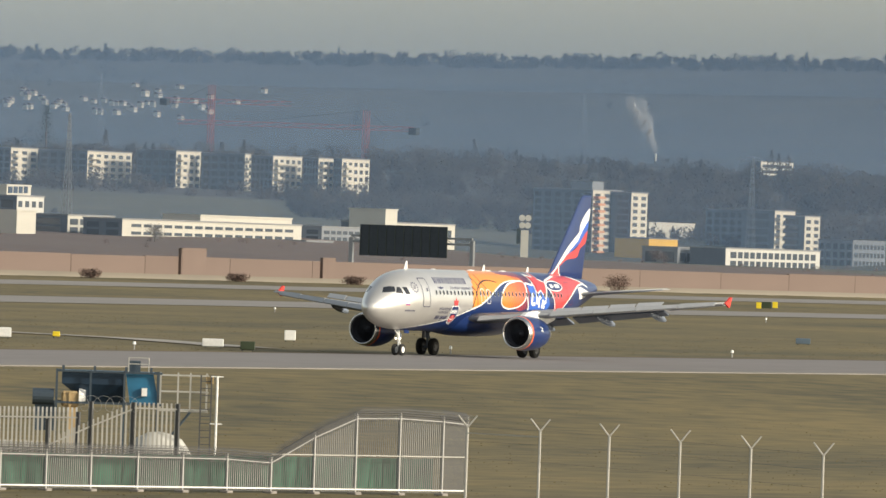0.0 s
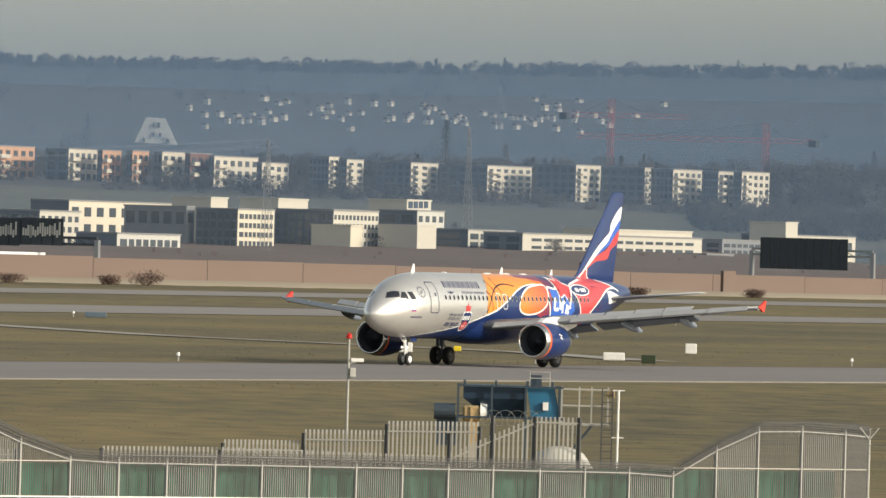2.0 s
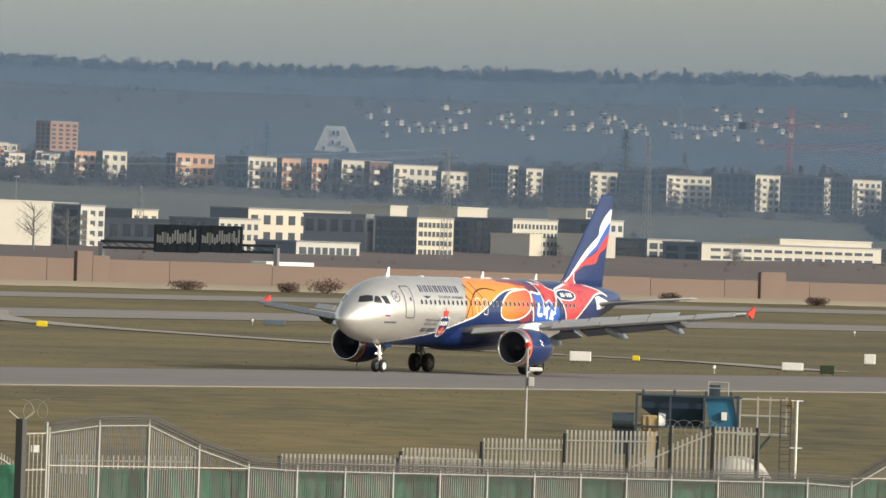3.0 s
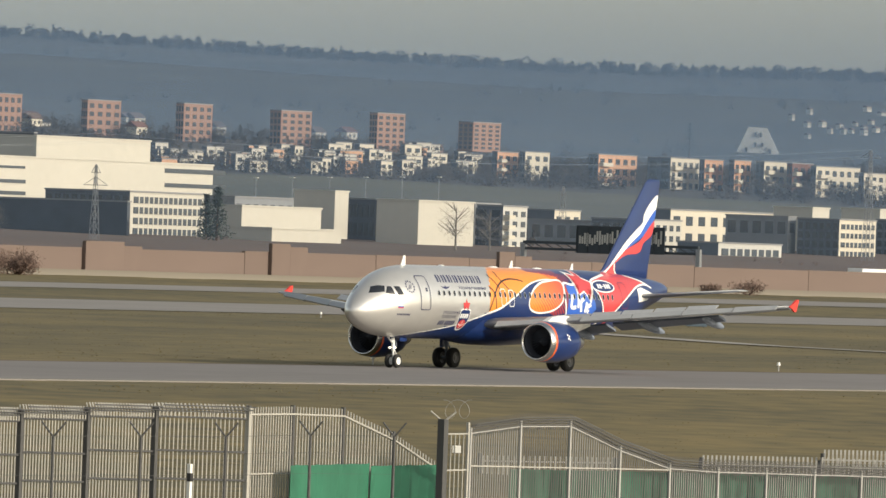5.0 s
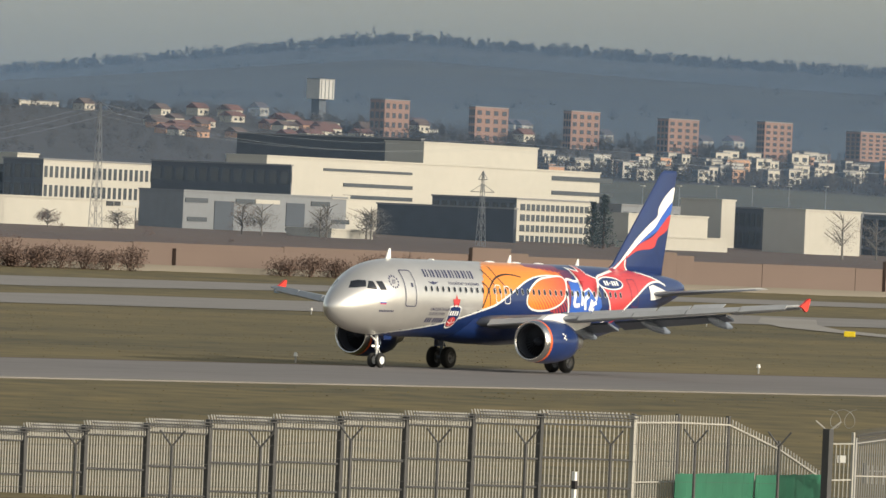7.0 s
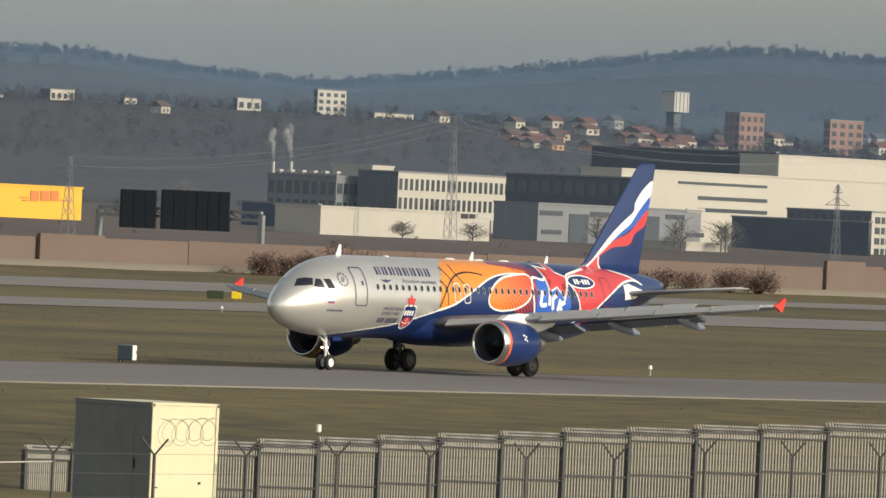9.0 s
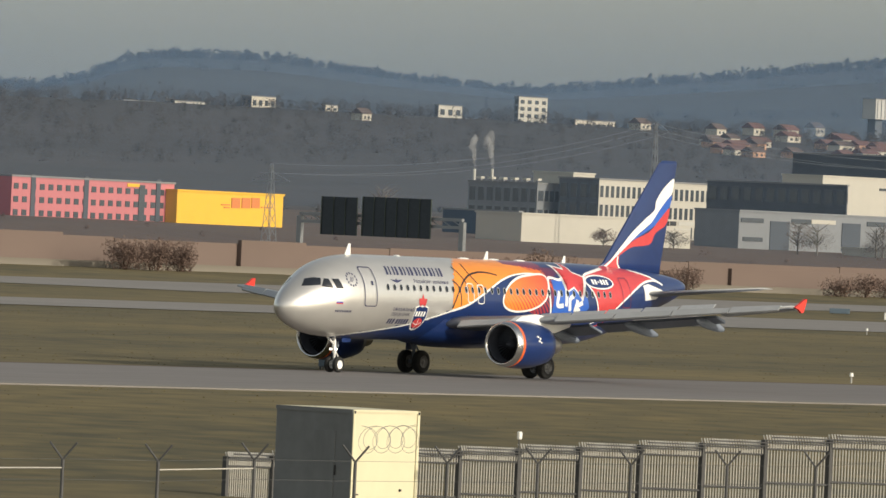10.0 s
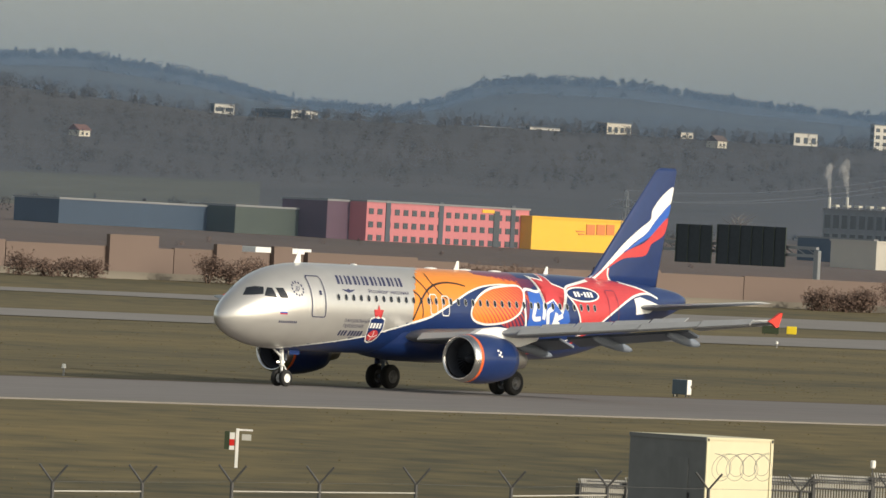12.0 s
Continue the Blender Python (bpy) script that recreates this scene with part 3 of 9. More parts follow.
on_front("downpipe", DARKWALL, 1027.5, 1028.4, 6.12, 12.20)
on_front("downpipe", DARKWALL, 1042.6, 1043.5, 6.31, 12.28)
building("dark_hall", 1008.0, 875.0, 11.83, 8.1, 8.0, PLUMWALL, "dark plum hall beside the rose office")
building("green_hall", 995.2, 880.0, 10.43, 18.5, 8.0, GREENHALL, "long dark green hall with a pale roof edge")
building("blue_hall", 966.0, 885.0, 10.16, 34.2, 8.0, BLUEHALL, "very long dark blue hall with a pale roof edge")
building("apartment_block", 2086.7, 1185.6, 28.17, 13.2, 9.4, CREAM, "pale five-storey apartment block with deep balconies, on the far slope", 5, 3, 5, "flats", group="apartment blocks on the slope", cat="apartment block")
building("apartment_block", 2095.7, 1169.6, 27.98, 22.0, 13.2, CREAM, "pale five-storey apartment block with deep balconies, on the far slope", 5, 6, 5, "flats", group="apartment blocks on the slope", cat="apartment block")
building("apartment_block", 2106.0, 1151.0, 28.71, 12.4, 10.8, CREAM, "pale five-storey apartment block with deep balconies, on the far slope", 5, 4, 5, "flats", group="apartment blocks on the slope", cat="apartment block")
building("apartment_block", 2113.9, 1136.5, 28.46, 3.4, 11.7, CREAM, "pale five-storey apartment block with deep balconies, on the far slope", 5, 2, 5, "flats", group="apartment blocks on the slope", cat="apartment block")
building("apartment_block", 2117.1, 1130.5, 28.28, 14.7, 5.8, CREAM, "pale five-storey apartment block with deep balconies, on the far slope", 5, 5, 5, "flats", group="apartment blocks on the slope", cat="apartment block")
building("apartment_block", 2122.2, 1120.9, 28.10, 7.8, 4.0, CREAM, "pale five-storey apartment block with deep balconies, on the far slope", 5, 3, 5, "flats", group="apartment blocks on the slope", cat="apartment block")
building("apartment_block", 2124.8, 1115.9, 28.16, 14.3, 2.3, CREAM, "pale five-storey apartment block with deep balconies, on the far slope", 5, 5, 5, "flats", group="apartment blocks on the slope", cat="apartment block")
building("apartment_block", 2076.9, 1202.7, 29.05, 4.9, 5.5, CREAM, "pale five-storey apartment block with deep balconies, on the far slope", 5, 2, 5, "flats", group="apartment blocks on the slope", cat="apartment block")
building("apartment_block", 2079.1, 1199.0, 28.52, 8.1, 2.2, CREAM, "pale five-storey apartment block with deep balconies, on the far slope", 5, 2, 5, "flats", group="apartment blocks on the slope", cat="apartment block")
building("terrace_block", 2018.6, 1288.9, 29.19, 9.3, 1.5, ORANGEWALL, "terraced block with flat roof and loggias on the far slope", 3, 3, 2, "flats", group="terraced blocks on the slope", cat="apartment block")
building("terrace_block", 2022.2, 1283.3, 29.41, 10.9, 1.5, CREAM, "terraced block with flat roof and loggias on the far slope", 3, 3, 2, "flats", group="terraced blocks on the slope", cat="apartment block")
building("terrace_block", 2031.5, 1268.4, 29.43, 17.4, 2.7, ORANGEWALL, "terraced block with flat roof and loggias on the far slope", 3, 5, 2, "flats", group="terraced blocks on the slope", cat="apartment block")
building("terrace_block", 2040.6, 1253.7, 29.18, 13.4, 6.4, CREAM, "terraced block with flat roof and loggias on the far slope", 3, 5, 2, "flats", group="terraced blocks on the slope", cat="apartment block")
building("terrace_block", 2044.9, 1246.8, 29.03, 8.6, 1.5, ORANGEWALL, "terraced block with flat roof and loggias on the far slope", 3, 3, 2, "flats", group="terraced blocks on the slope", cat="apartment block")
building("terrace_block", 2048.6, 1240.7, 29.13, 7.6, 1.5, ORANGEWALL, "terraced block with flat roof and loggias on the far slope", 3, 3, 2, "flats", group="terraced blocks on the slope", cat="apartment block")
building("terrace_block", 2052.3, 1234.6, 29.08, 13.1, 2.4, CREAM, "terraced block with flat roof and loggias on the far slope", 3, 4, 2, "flats", group="terraced blocks on the slope", cat="apartment block")
building("terrace_block", 2055.7, 1228.8, 28.90, 9.8, 1.5, REDROOF, "terraced block with flat roof and loggias on the far slope", 3, 3, 2, "flats", group="terraced blocks on the slope", cat="apartment block")
building("terrace_block", 2058.7, 1223.9, 28.40, 20.7, 1.5, CREAM, "terraced block with flat roof and loggias on the far slope", 3, 6, 2, "flats", group="terraced blocks on the slope", cat="apartment block")
building("terrace_block", 2064.5, 1214.0, 27.15, 12.8, 1.5, CREAM, "terraced block with flat roof and loggias on the far slope", 3, 4, 2, "flats", group="terraced blocks on the slope", cat="apartment block")
building("terrace_house", 1970.3, 1335.0, 26.71, 4.8, 1.5, CREAM, "small flat-roofed terrace house with white parapets, close to others", 2, 2, 0, "", group="terrace houses", cat="house")
building("terrace_house", 1961.3, 1294.6, 25.48, 5.4, 1.5, ORANGEWALL, "small flat-roofed terrace house with white parapets, close to others", 2, 2, 0, "", group="terrace houses", cat="house")
building("terrace_house", 1983.5, 1315.4, 27.32, 5.0, 1.5, CREAM, "small flat-roofed terrace house with white parapets, close to others", 2, 2, 0, "", group="terrace houses", cat="house")
building("terrace_house", 2148.5, 1391.9, 29.71, 7.5, 1.5, CREAM, "small flat-roofed terrace house with white parapets, close to others", 2, 2, 0, "", group="terrace houses", cat="house")
building("terrace_house", 1937.1, 1330.5, 24.94, 7.1, 1.5, ORANGEWALL, "small flat-roofed terrace house with white parapets, close to others", 2, 2, 0, "", group="terrace houses", cat="house")
building("terrace_house", 1965.9, 1287.6, 25.64, 5.0, 1.5, CREAM, "small flat-roofed terrace house with white parapets, close to others", 2, 2, 0, "", group="terrace houses", cat="house")
building("terrace_house", 2753.4, 1782.5, 38.92, 5.1, 2.2, ORANGEWALL, "small flat-roofed terrace house with white parapets, close to others", 2, 2, 0, "", group="terrace houses", cat="house")
building("terrace_house", 1981.1, 1291.6, 26.21, 5.2, 1.5, CREAM, "small flat-roofed terrace house with white parapets, close to others", 2, 2, 0, "", group="terrace houses", cat="house")
building("terrace_house", 1997.9, 1320.8, 27.37, 7.8, 1.5, WHITEWALL, "small flat-roofed terrace house with white parapets, close to others", 2, 2, 0, "", group="terrace houses", cat="house")
building("terrace_house", 2116.3, 1358.9, 28.82, 4.1, 1.6, CREAM, "small flat-roofed terrace house with white parapets, close to others", 2, 2, 0, "", group="terrace houses", cat="house")
building("terrace_house", 1972.2, 1305.2, 26.46, 4.0, 1.5, WHITEWALL, "small flat-roofed terrace house with white parapets, close to others", 2, 2, 0, "", group="terrace houses", cat="house")
building("terrace_house", 1977.7, 1350.8, 26.90, 6.3, 1.5, CREAM, "small flat-roofed terrace house with white parapets, close to others", 2, 2, 0, "", group="terrace houses", cat="house")
building("terrace_house", 2090.0, 1399.0, 30.21, 4.7, 1.6, CREAM, "small flat-roofed terrace house with white parapets, close to others", 2, 2, 0, "", group="terrace houses", cat="house")
building("terrace_house", 1973.7, 1302.9, 26.30, 4.9, 1.5, WHITEWALL, "small flat-roofed terrace house with white parapets, close to others", 2, 2, 0, "", group="terrace houses", cat="house")
building("terrace_house", 1957.0, 1301.0, 24.85, 4.5, 1.5, CREAM, "small flat-roofed terrace house with white parapets, close to others", 2, 2, 0, "", group="terrace houses", cat="house")
building("terrace_house", 2051.4, 1321.2, 26.60, 4.7, 1.5, WHITEWALL, "small flat-roofed terrace house with white parapets, close to others", 2, 2, 0, "", group="terrace houses", cat="house")
building("terrace_house", 1936.4, 1304.9, 24.53, 7.5, 1.5, CREAM, "small flat-roofed terrace house with white parapets, close to others", 2, 2, 0, "", group="terrace houses", cat="house")
building("terrace_house", 1964.4, 1317.0, 25.35, 6.5, 1.6, CREAM, "small flat-roofed terrace house with white parapets, close to others", 2, 2, 0, "", group="terrace houses", cat="house")
building("terrace_house", 1946.9, 1316.0, 26.11, 6.6, 1.5, WHITEWALL, "small flat-roofed terrace house with white parapets, close to others", 2, 2, 0, "", group="terrace houses", cat="house")
building("terrace_house", 2020.1, 1341.5, 27.66, 3.0, 1.5, CREAM, "small flat-roofed terrace house with white parapets, close to others", 2, 2, 0, "", group="terrace houses", cat="house")
building("terrace_house", 1976.4, 1326.0, 26.78, 3.6, 1.5, WHITEWALL, "small flat-roofed terrace house with white parapets, close to others", 2, 2, 0, "", group="terrace houses", cat="house")
building("terrace_house", 2102.2, 1380.5, 29.77, 7.1, 1.5, CREAM, "small flat-roofed terrace house with white parapets, close to others", 2, 2, 0, "", group="terrace houses", cat="house")
building("terrace_house", 2770.4, 1783.8, 39.79, 6.9, 1.5, CREAM, "small flat-roofed terrace house with white parapets, close to others", 2, 2, 0, "", group="terrace houses", cat="house")
building("terrace_house", 2048.5, 1380.0, 28.54, 4.7, 1.5, WHITEWALL, "small flat-roofed terrace house with white parapets, close to others", 2, 2, 0, "", group="terrace houses", cat="house")
building("terrace_house", 2232.8, 1455.0, 32.71, 8.2, 1.5, CREAM, "small flat-roofed terrace house with white parapets, close to others", 2, 2, 0, "", group="terrace houses", cat="house")
building("terrace_house", 2097.8, 1414.2, 29.76, 7.6, 1.5, ORANGEWALL, "small flat-roofed terrace house with white parapets, close to others", 2, 2, 0, "", group="terrace houses", cat="house")
building("terrace_house", 2163.5, 1423.8, 31.72, 6.7, 1.5, CREAM, "small flat-roofed terrace house with white parapets, close to others", 2, 2, 0, "", group="terrace houses", cat="house")
building("terrace_house", 1966.6, 1313.6, 25.51, 3.8, 1.5, CREAM, "small flat-roofed terrace house with white parapets, close to others", 2, 2, 0, "", group="terrace houses", cat="house")
building("terrace_house", 2091.9, 1396.2, 29.92, 3.8, 1.5, CREAM, "small flat-roofed terrace house with white parapets, close to others", 2, 2, 0, "", group="terrace houses", cat="house")
building("terrace_house", 2017.5, 1372.3, 28.41, 7.3, 1.5, WHITEWALL, "small flat-roofed terrace house with white parapets, close to others", 2, 2, 0, "", group="terrace houses", cat="house")
building("terrace_house", 2023.1, 1337.0, 28.43, 5.8, 1.5, ORANGEWALL, "small flat-roofed terrace house with white parapets, close to others", 2, 2, 0, "", group="terrace houses", cat="house")
building("terrace_house", 1972.6, 1331.6, 26.71, 3.1, 1.5, ORANGEWALL, "small flat-roofed terrace house with white parapets, close to others", 2, 2, 0, "", group="terrace houses", cat="house")
building("terrace_house", 2063.7, 1329.7, 27.16, 8.6, 1.6, CREAM, "small flat-roofed terrace house with white parapets, close to others", 2, 2, 0, "", group="terrace houses", cat="house")
building("terrace_house", 1961.3, 1348.2, 26.71, 6.8, 1.6, CREAM, "small flat-roofed terrace house with white parapets, close to others", 2, 2, 0, "", group="terrace houses", cat="house")
building("terrace_house", 2074.4, 1395.4, 29.54, 3.4, 1.5, CREAM, "small flat-roofed terrace house with white parapets, close to others", 2, 2, 0, "", group="terrace houses", cat="house")
building("terrace_house", 1900.1, 1304.9, 24.03, 6.3, 1.5, ORANGEWALL, "small flat-roofed terrace house with white parapets, close to others", 2, 2, 0, "", group="terrace houses", cat="house")
building("terrace_house", 2260.2, 1495.2, 33.15, 7.9, 1.5, CREAM, "small flat-roofed terrace house with white parapets, close to others", 2, 2, 0, "", group="terrace houses", cat="house")
building("terrace_house", 2045.3, 1357.9, 28.60, 8.2, 1.5, WHITEWALL, "small flat-roofed terrace house with white parapets, close to others", 2, 2, 0, "", group="terrace houses", cat="house")
building("terrace_house", 2304.7, 1481.9, 31.44, 8.5, 1.5, CREAM, "small flat-roofed terrace house with white parapets, close to others", 2, 2, 0, "", group="terrace houses", cat="house")
building("terrace_house", 1958.2, 1299.1, 25.77, 3.8, 1.5, CREAM, "small flat-roofed terrace house with white parapets, close to others", 2, 2, 0, "", group="terrace houses", cat="house")
building("terrace_house", 2322.5, 1509.6, 34.35, 7.4, 1.5, WHITEWALL, "small flat-roofed terrace house with white parapets, close to others", 2, 2, 0, "", group="terrace houses", cat="house")
building("terrace_house", 1995.6, 1351.1, 26.62, 5.7, 1.5, CREAM, "small flat-roofed terrace house with white parapets, close to others", 2, 2, 0, "", group="terrace houses", cat="house")
building("terrace_house", 2122.9, 1376.3, 28.12, 3.4, 1.5, CREAM, "small flat-roofed terrace house with white parapets, close to others", 2, 2, 0, "", group="terrace houses", cat="house")
building("terrace_house", 2412.1, 1564.3, 35.00, 6.9, 1.5, WHITEWALL, "small flat-roofed terrace house with white parapets, close to others", 2, 2, 0, "", group="terrace houses", cat="house")
building("terrace_house", 2064.0, 1383.9, 28.68, 4.7, 1.7, ORANGEWALL, "small flat-roofed terrace house with white parapets, close to others", 2, 2, 0, "", group="terrace houses", cat="house")
building("terrace_house", 1965.3, 1342.3, 26.42, 6.6, 1.5, CREAM, "small flat-roofed terrace house with white parapets, close to others", 2, 2, 0, "", group="terrace houses", cat="house")
building("terrace_house", 1961.8, 1347.6, 26.71, 6.2, 1.5, CREAM, "small flat-roofed terrace house with white parapets, close to others", 2, 2, 0, "", group="terrace houses", cat="house")
building("terrace_house", 2074.7, 1367.8, 28.98, 5.2, 1.5, ORANGEWALL, "small flat-roofed terrace house with white parapets, close to others", 2, 2, 0, "", group="terrace houses", cat="house")
building("terrace_house", 2328.8, 1499.8, 32.35, 3.6, 1.5, CREAM, "small flat-roofed terrace house with white parapets, close to others", 2, 2, 0, "", group="terrace houses", cat="house")
building("terrace_house", 1963.0, 1345.7, 26.95, 5.1, 1.6, WHITEWALL, "small flat-roofed terrace house with white parapets, close to others", 2, 2, 0, "", group="terrace houses", cat="house")
building("terrace_house", 2291.9, 1474.1, 31.20, 8.9, 1.5, CREAM, "small flat-roofed terrace house with white parapets, close to others", 2, 2, 0, "", group="terrace houses", cat="house")
building("terrace_house", 2057.1, 1339.9, 27.90, 7.2, 1.5, CREAM, "small flat-roofed terrace house with white parapets, close to others", 2, 2, 0, "", group="terrace houses", cat="house")
building("terrace_house", 2116.5, 1386.1, 29.37, 4.5, 1.5, CREAM, "small flat-roofed terrace house with white parapets, close to others", 2, 2, 0, "", group="terrace houses", cat="house")
building("terrace_house", 1939.5, 1326.9, 24.58, 3.7, 1.5, CREAM, "small flat-roofed terrace house with white parapets, close to others", 2, 2, 0, "", group="terrace houses", cat="house")
building("terrace_house", 2035.1, 1399.7, 29.15, 5.6, 1.5, WHITEWALL, "small flat-roofed terrace house with white parapets, close to others", 2, 2, 0, "", group="terrace houses", cat="house")
building("terrace_house", 2359.0, 1536.0, 34.57, 8.4, 1.5, CREAM, "small flat-roofed terrace house with white parapets, close to others", 2, 2, 0, "", group="terrace houses", cat="house")
building("terrace_house", 2159.1, 1430.5, 31.49, 6.4, 1.6, CREAM, "small flat-roofed terrace house with white parapets, close to others", 2, 2, 0, "", group="terrace houses", cat="house")
building("terrace_house", 2322.8, 1509.2, 33.04, 4.6, 1.5, ORANGEWALL, "small flat-roofed terrace house with white parapets, close to others", 2, 2, 0, "", group="terrace houses", cat="house")
building("terrace_house", 1971.0, 1334.0, 26.48, 7.8, 1.6, ORANGEWALL, "small flat-roofed terrace house with white parapets, close to others", 2, 2, 0, "", group="terrace houses", cat="house")
building("terrace_house", 1944.3, 1293.0, 24.84, 5.0, 1.5, CREAM, "small flat-roofed terrace house with white parapets, close to others", 2, 2, 0, "", group="terrace houses", cat="house")
building("brick_tower", 2240.7, 1594.3, 43.65, 11.8, 5.0, BRICK, "brick red residential tower with square windows on the hill crest", 6, 4, 3, "", base=28.04, group="brick towers", cat="apartment tower")
building("brick_tower", 2255.0, 1573.9, 42.76, 16.0, 2.1, BRICK, "brick red residential tower with square windows on the hill crest", 6, 4, 3, "", base=29.01, group="brick towers", cat="apartment tower")
building("brick_tower", 2270.1, 1552.2, 42.69, 14.0, 2.6, BRICK, "brick red residential tower with square windows on the hill crest", 6, 4, 3, "", base=30.03, group="brick towers", cat="apartment tower")
building("brick_tower", 2285.1, 1530.0, 41.71, 15.1, 3.7, BRICK, "brick red residential tower with square windows on the hill crest", 6, 4, 3, "", base=31.06, group="brick towers", cat="apartment tower")
building("brick_tower", 2299.7, 1507.9, 41.96, 13.9, 2.6, BRICK, "brick red residential tower with square windows on the hill crest", 6, 4, 3, "", base=32.09, group="brick towers", cat="apartment tower")
building("brick_tower", 2314.1, 1485.8, 40.33, 14.1, 4.8, BRICK, "brick red residential tower with square windows on the hill crest", 6, 4, 3, "", base=33.10, group="brick towers", cat="apartment tower")
def water_tower(x, y, low, top):
    m = thing("water_tower", pose(x, y, 0), "pale concrete water tower, broad at the top", "tower")
    z0 = height(x, y) - 1
    piece("stem", SHADESLATE, m, 4.0, 2.0, (z0 + low) / 2, 3.6, 3.0, low - z0)
    piece("tank", PALEGREY, m, 3.9, 1.5, (low + top) / 2, 7.8, 5.0, top - low)
    piece("roof_slab", ROOFGREY, m, 3.9, 1.5, top + 0.12, 8.2, 5.4, 0.24)
    for k in range(4):
        piece("tank_rib", SHADESLATE, m, 0.9 + 2.0 * k, -1.05, (low + top) / 2, 0.25, 0.12, top - low - 0.3)


water_tower(2513.5, 1814.5, 47.4, 53.5)
building("hilltop_building", 2274.0, 1767.3, 46.62, 13.5, 1.5, WHITEWALL, "pale flat-roofed building on the wooded hilltop", 5, 4, 1, "", base=36.57)
building("hilltop_building", 2259.8, 1785.4, 43.15, 11.0, 1.5, WHITEWALL, "pale flat-roofed building on the wooded hilltop", 1, 3, 1, "", base=35.54)
building("hilltop_building", 2226.0, 1827.4, 43.33, 11.0, 3.6, CREAM, "pale flat-roofed building on the wooded hilltop", 3, 4, 1, "", base=34.75)
building("hilltop_building", 2211.9, 1844.4, 41.03, 14.2, 1.5, WHITEWALL, "pale flat-roofed building on the wooded hilltop", 1, 4, 1, "band", base=37.00)
building("hilltop_building", 2246.0, 1802.8, 39.55, 8.3, 3.3, WHITEWALL, "pale flat-roofed building on the wooded hilltop", 1, 2, 1, "", base=35.03)
building("hilltop_building", 2284.1, 1754.2, 40.69, 18.7, 2.1, CREAM, "pale flat-roofed building on the wooded hilltop", 2, 5, 1, "band", base=35.67)
building("hilltop_building", 2239.5, 1810.8, 41.69, 5.7, 1.5, CREAM, "pale flat-roofed building on the wooded hilltop", 2, 2, 1, "", base=38.95)
building("hilltop_building", 2202.5, 1855.7, 40.53, 13.9, 1.5, WHITEWALL, "pale flat-roofed building on the wooded hilltop", 1, 4, 1, "", base=37.14)
building("hilltop_building", 2152.5, 1913.4, 43.03, 8.6, 1.5, WHITEWALL, "pale flat-roofed building on the wooded hilltop", 2, 2, 1, "band", base=38.83)
building("hilltop_building", 2151.6, 1914.4, 36.61, 17.1, 1.5, WHITEWALL, "pale flat-roofed building on the wooded hilltop", 1, 6, 1, "", base=33.87)
building("hilltop_building", 2167.2, 1896.8, 42.38, 4.9, 13.8, WHITEWALL, "pale flat-roofed building on the wooded hilltop", 3, 2, 1, "", base=36.72)
building("hilltop_building", 2169.8, 1893.8, 42.26, 5.4, 1.5, WHITEWALL, "pale flat-roofed building on the wooded hilltop", 2, 2, 1, "band", base=37.74)
building("hilltop_building", 2202.2, 1856.0, 40.43, 15.1, 1.5, WHITEWALL, "pale flat-roofed building on the wooded hilltop", 1, 4, 1, "", base=37.04)
building("hilltop_building", 2176.5, 1886.1, 38.56, 14.4, 1.5, CREAM, "pale flat-roofed building on the wooded hilltop", 1, 4, 1, "band", base=35.01)
building("hilltop_building", 2336.0, 1684.5, 38.04, 9.5, 1.5, CREAM, "pale flat-roofed building on the wooded hilltop", 1, 3, 1, "band", base=33.03)
building("hilltop_building", 2318.5, 1708.5, 35.59, 17.8, 1.5, WHITEWALL, "pale flat-roofed building on the wooded hilltop", 1, 5, 1, "", base=32.52)
building("hilltop_building", 2352.4, 1661.6, 37.30, 9.9, 1.5, WHITEWALL, "pale flat-roofed building on the wooded hilltop", 1, 2, 1, "band", base=31.80)
house(2316.3, 1703.0, 37.65, 5.2, 4.1, 2.6, 1.6, CREAM, TILEROOF)
house(2279.6, 1727.2, 37.59, 4.8, 4.1, 2.5, 1.6, CREAM, TILEROOF)
house(2758.6, 1909.5, 42.01, 5.7, 4.8, 2.9, 1.9, CREAM, TILEROOF)
house(2328.6, 1608.2, 33.90, 5.3, 4.0, 2.5, 1.6, CREAM, REDROOF)
house(2336.1, 1649.9, 35.49, 5.3, 4.1, 2.5, 1.6, CREAM, TILEROOF)
house(2738.6, 1859.1, 39.48, 5.6, 4.7, 2.9, 1.9, CREAM, TILEROOF)
house(2769.4, 1840.2, 38.97, 6.3, 4.8, 2.9, 1.9, CREAM, TILEROOF)
house(2316.7, 1702.5, 37.61, 5.6, 4.1, 2.6, 1.6, CREAM, REDROOF)
house(2348.6, 1658.2, 35.74, 4.5, 4.1, 2.6, 1.6, CREAM, TILEROOF)
house(2760.2, 1907.1, 41.93, 6.2, 4.8, 2.9, 1.9, CREAM, TILEROOF)
house(2280.7, 1700.7, 36.79, 4.3, 4.1, 2.5, 1.6, CREAM, TILEROOF)
house(2311.0, 1710.2, 37.74, 5.5, 4.1, 2.6, 1.6, CREAM, REDROOF)
house(2709.2, 1979.0, 44.01, 5.1, 4.8, 2.9, 1.9, CREAM, TILEROOF)
house(1901.5, 1736.3, 28.27, 4.1, 3.7, 2.3, 1.5, CREAM, REDROOF)
house(2183.8, 1752.4, 36.16, 4.1, 4.0, 2.5, 1.6, CREAM, TILEROOF)
house(2210.5, 1593.5, 32.38, 4.1, 3.9, 2.4, 1.6, CREAM, REDROOF)
house(2800.1, 1848.1, 39.65, 6.3, 4.8, 2.9, 1.9, CREAM, REDROOF)
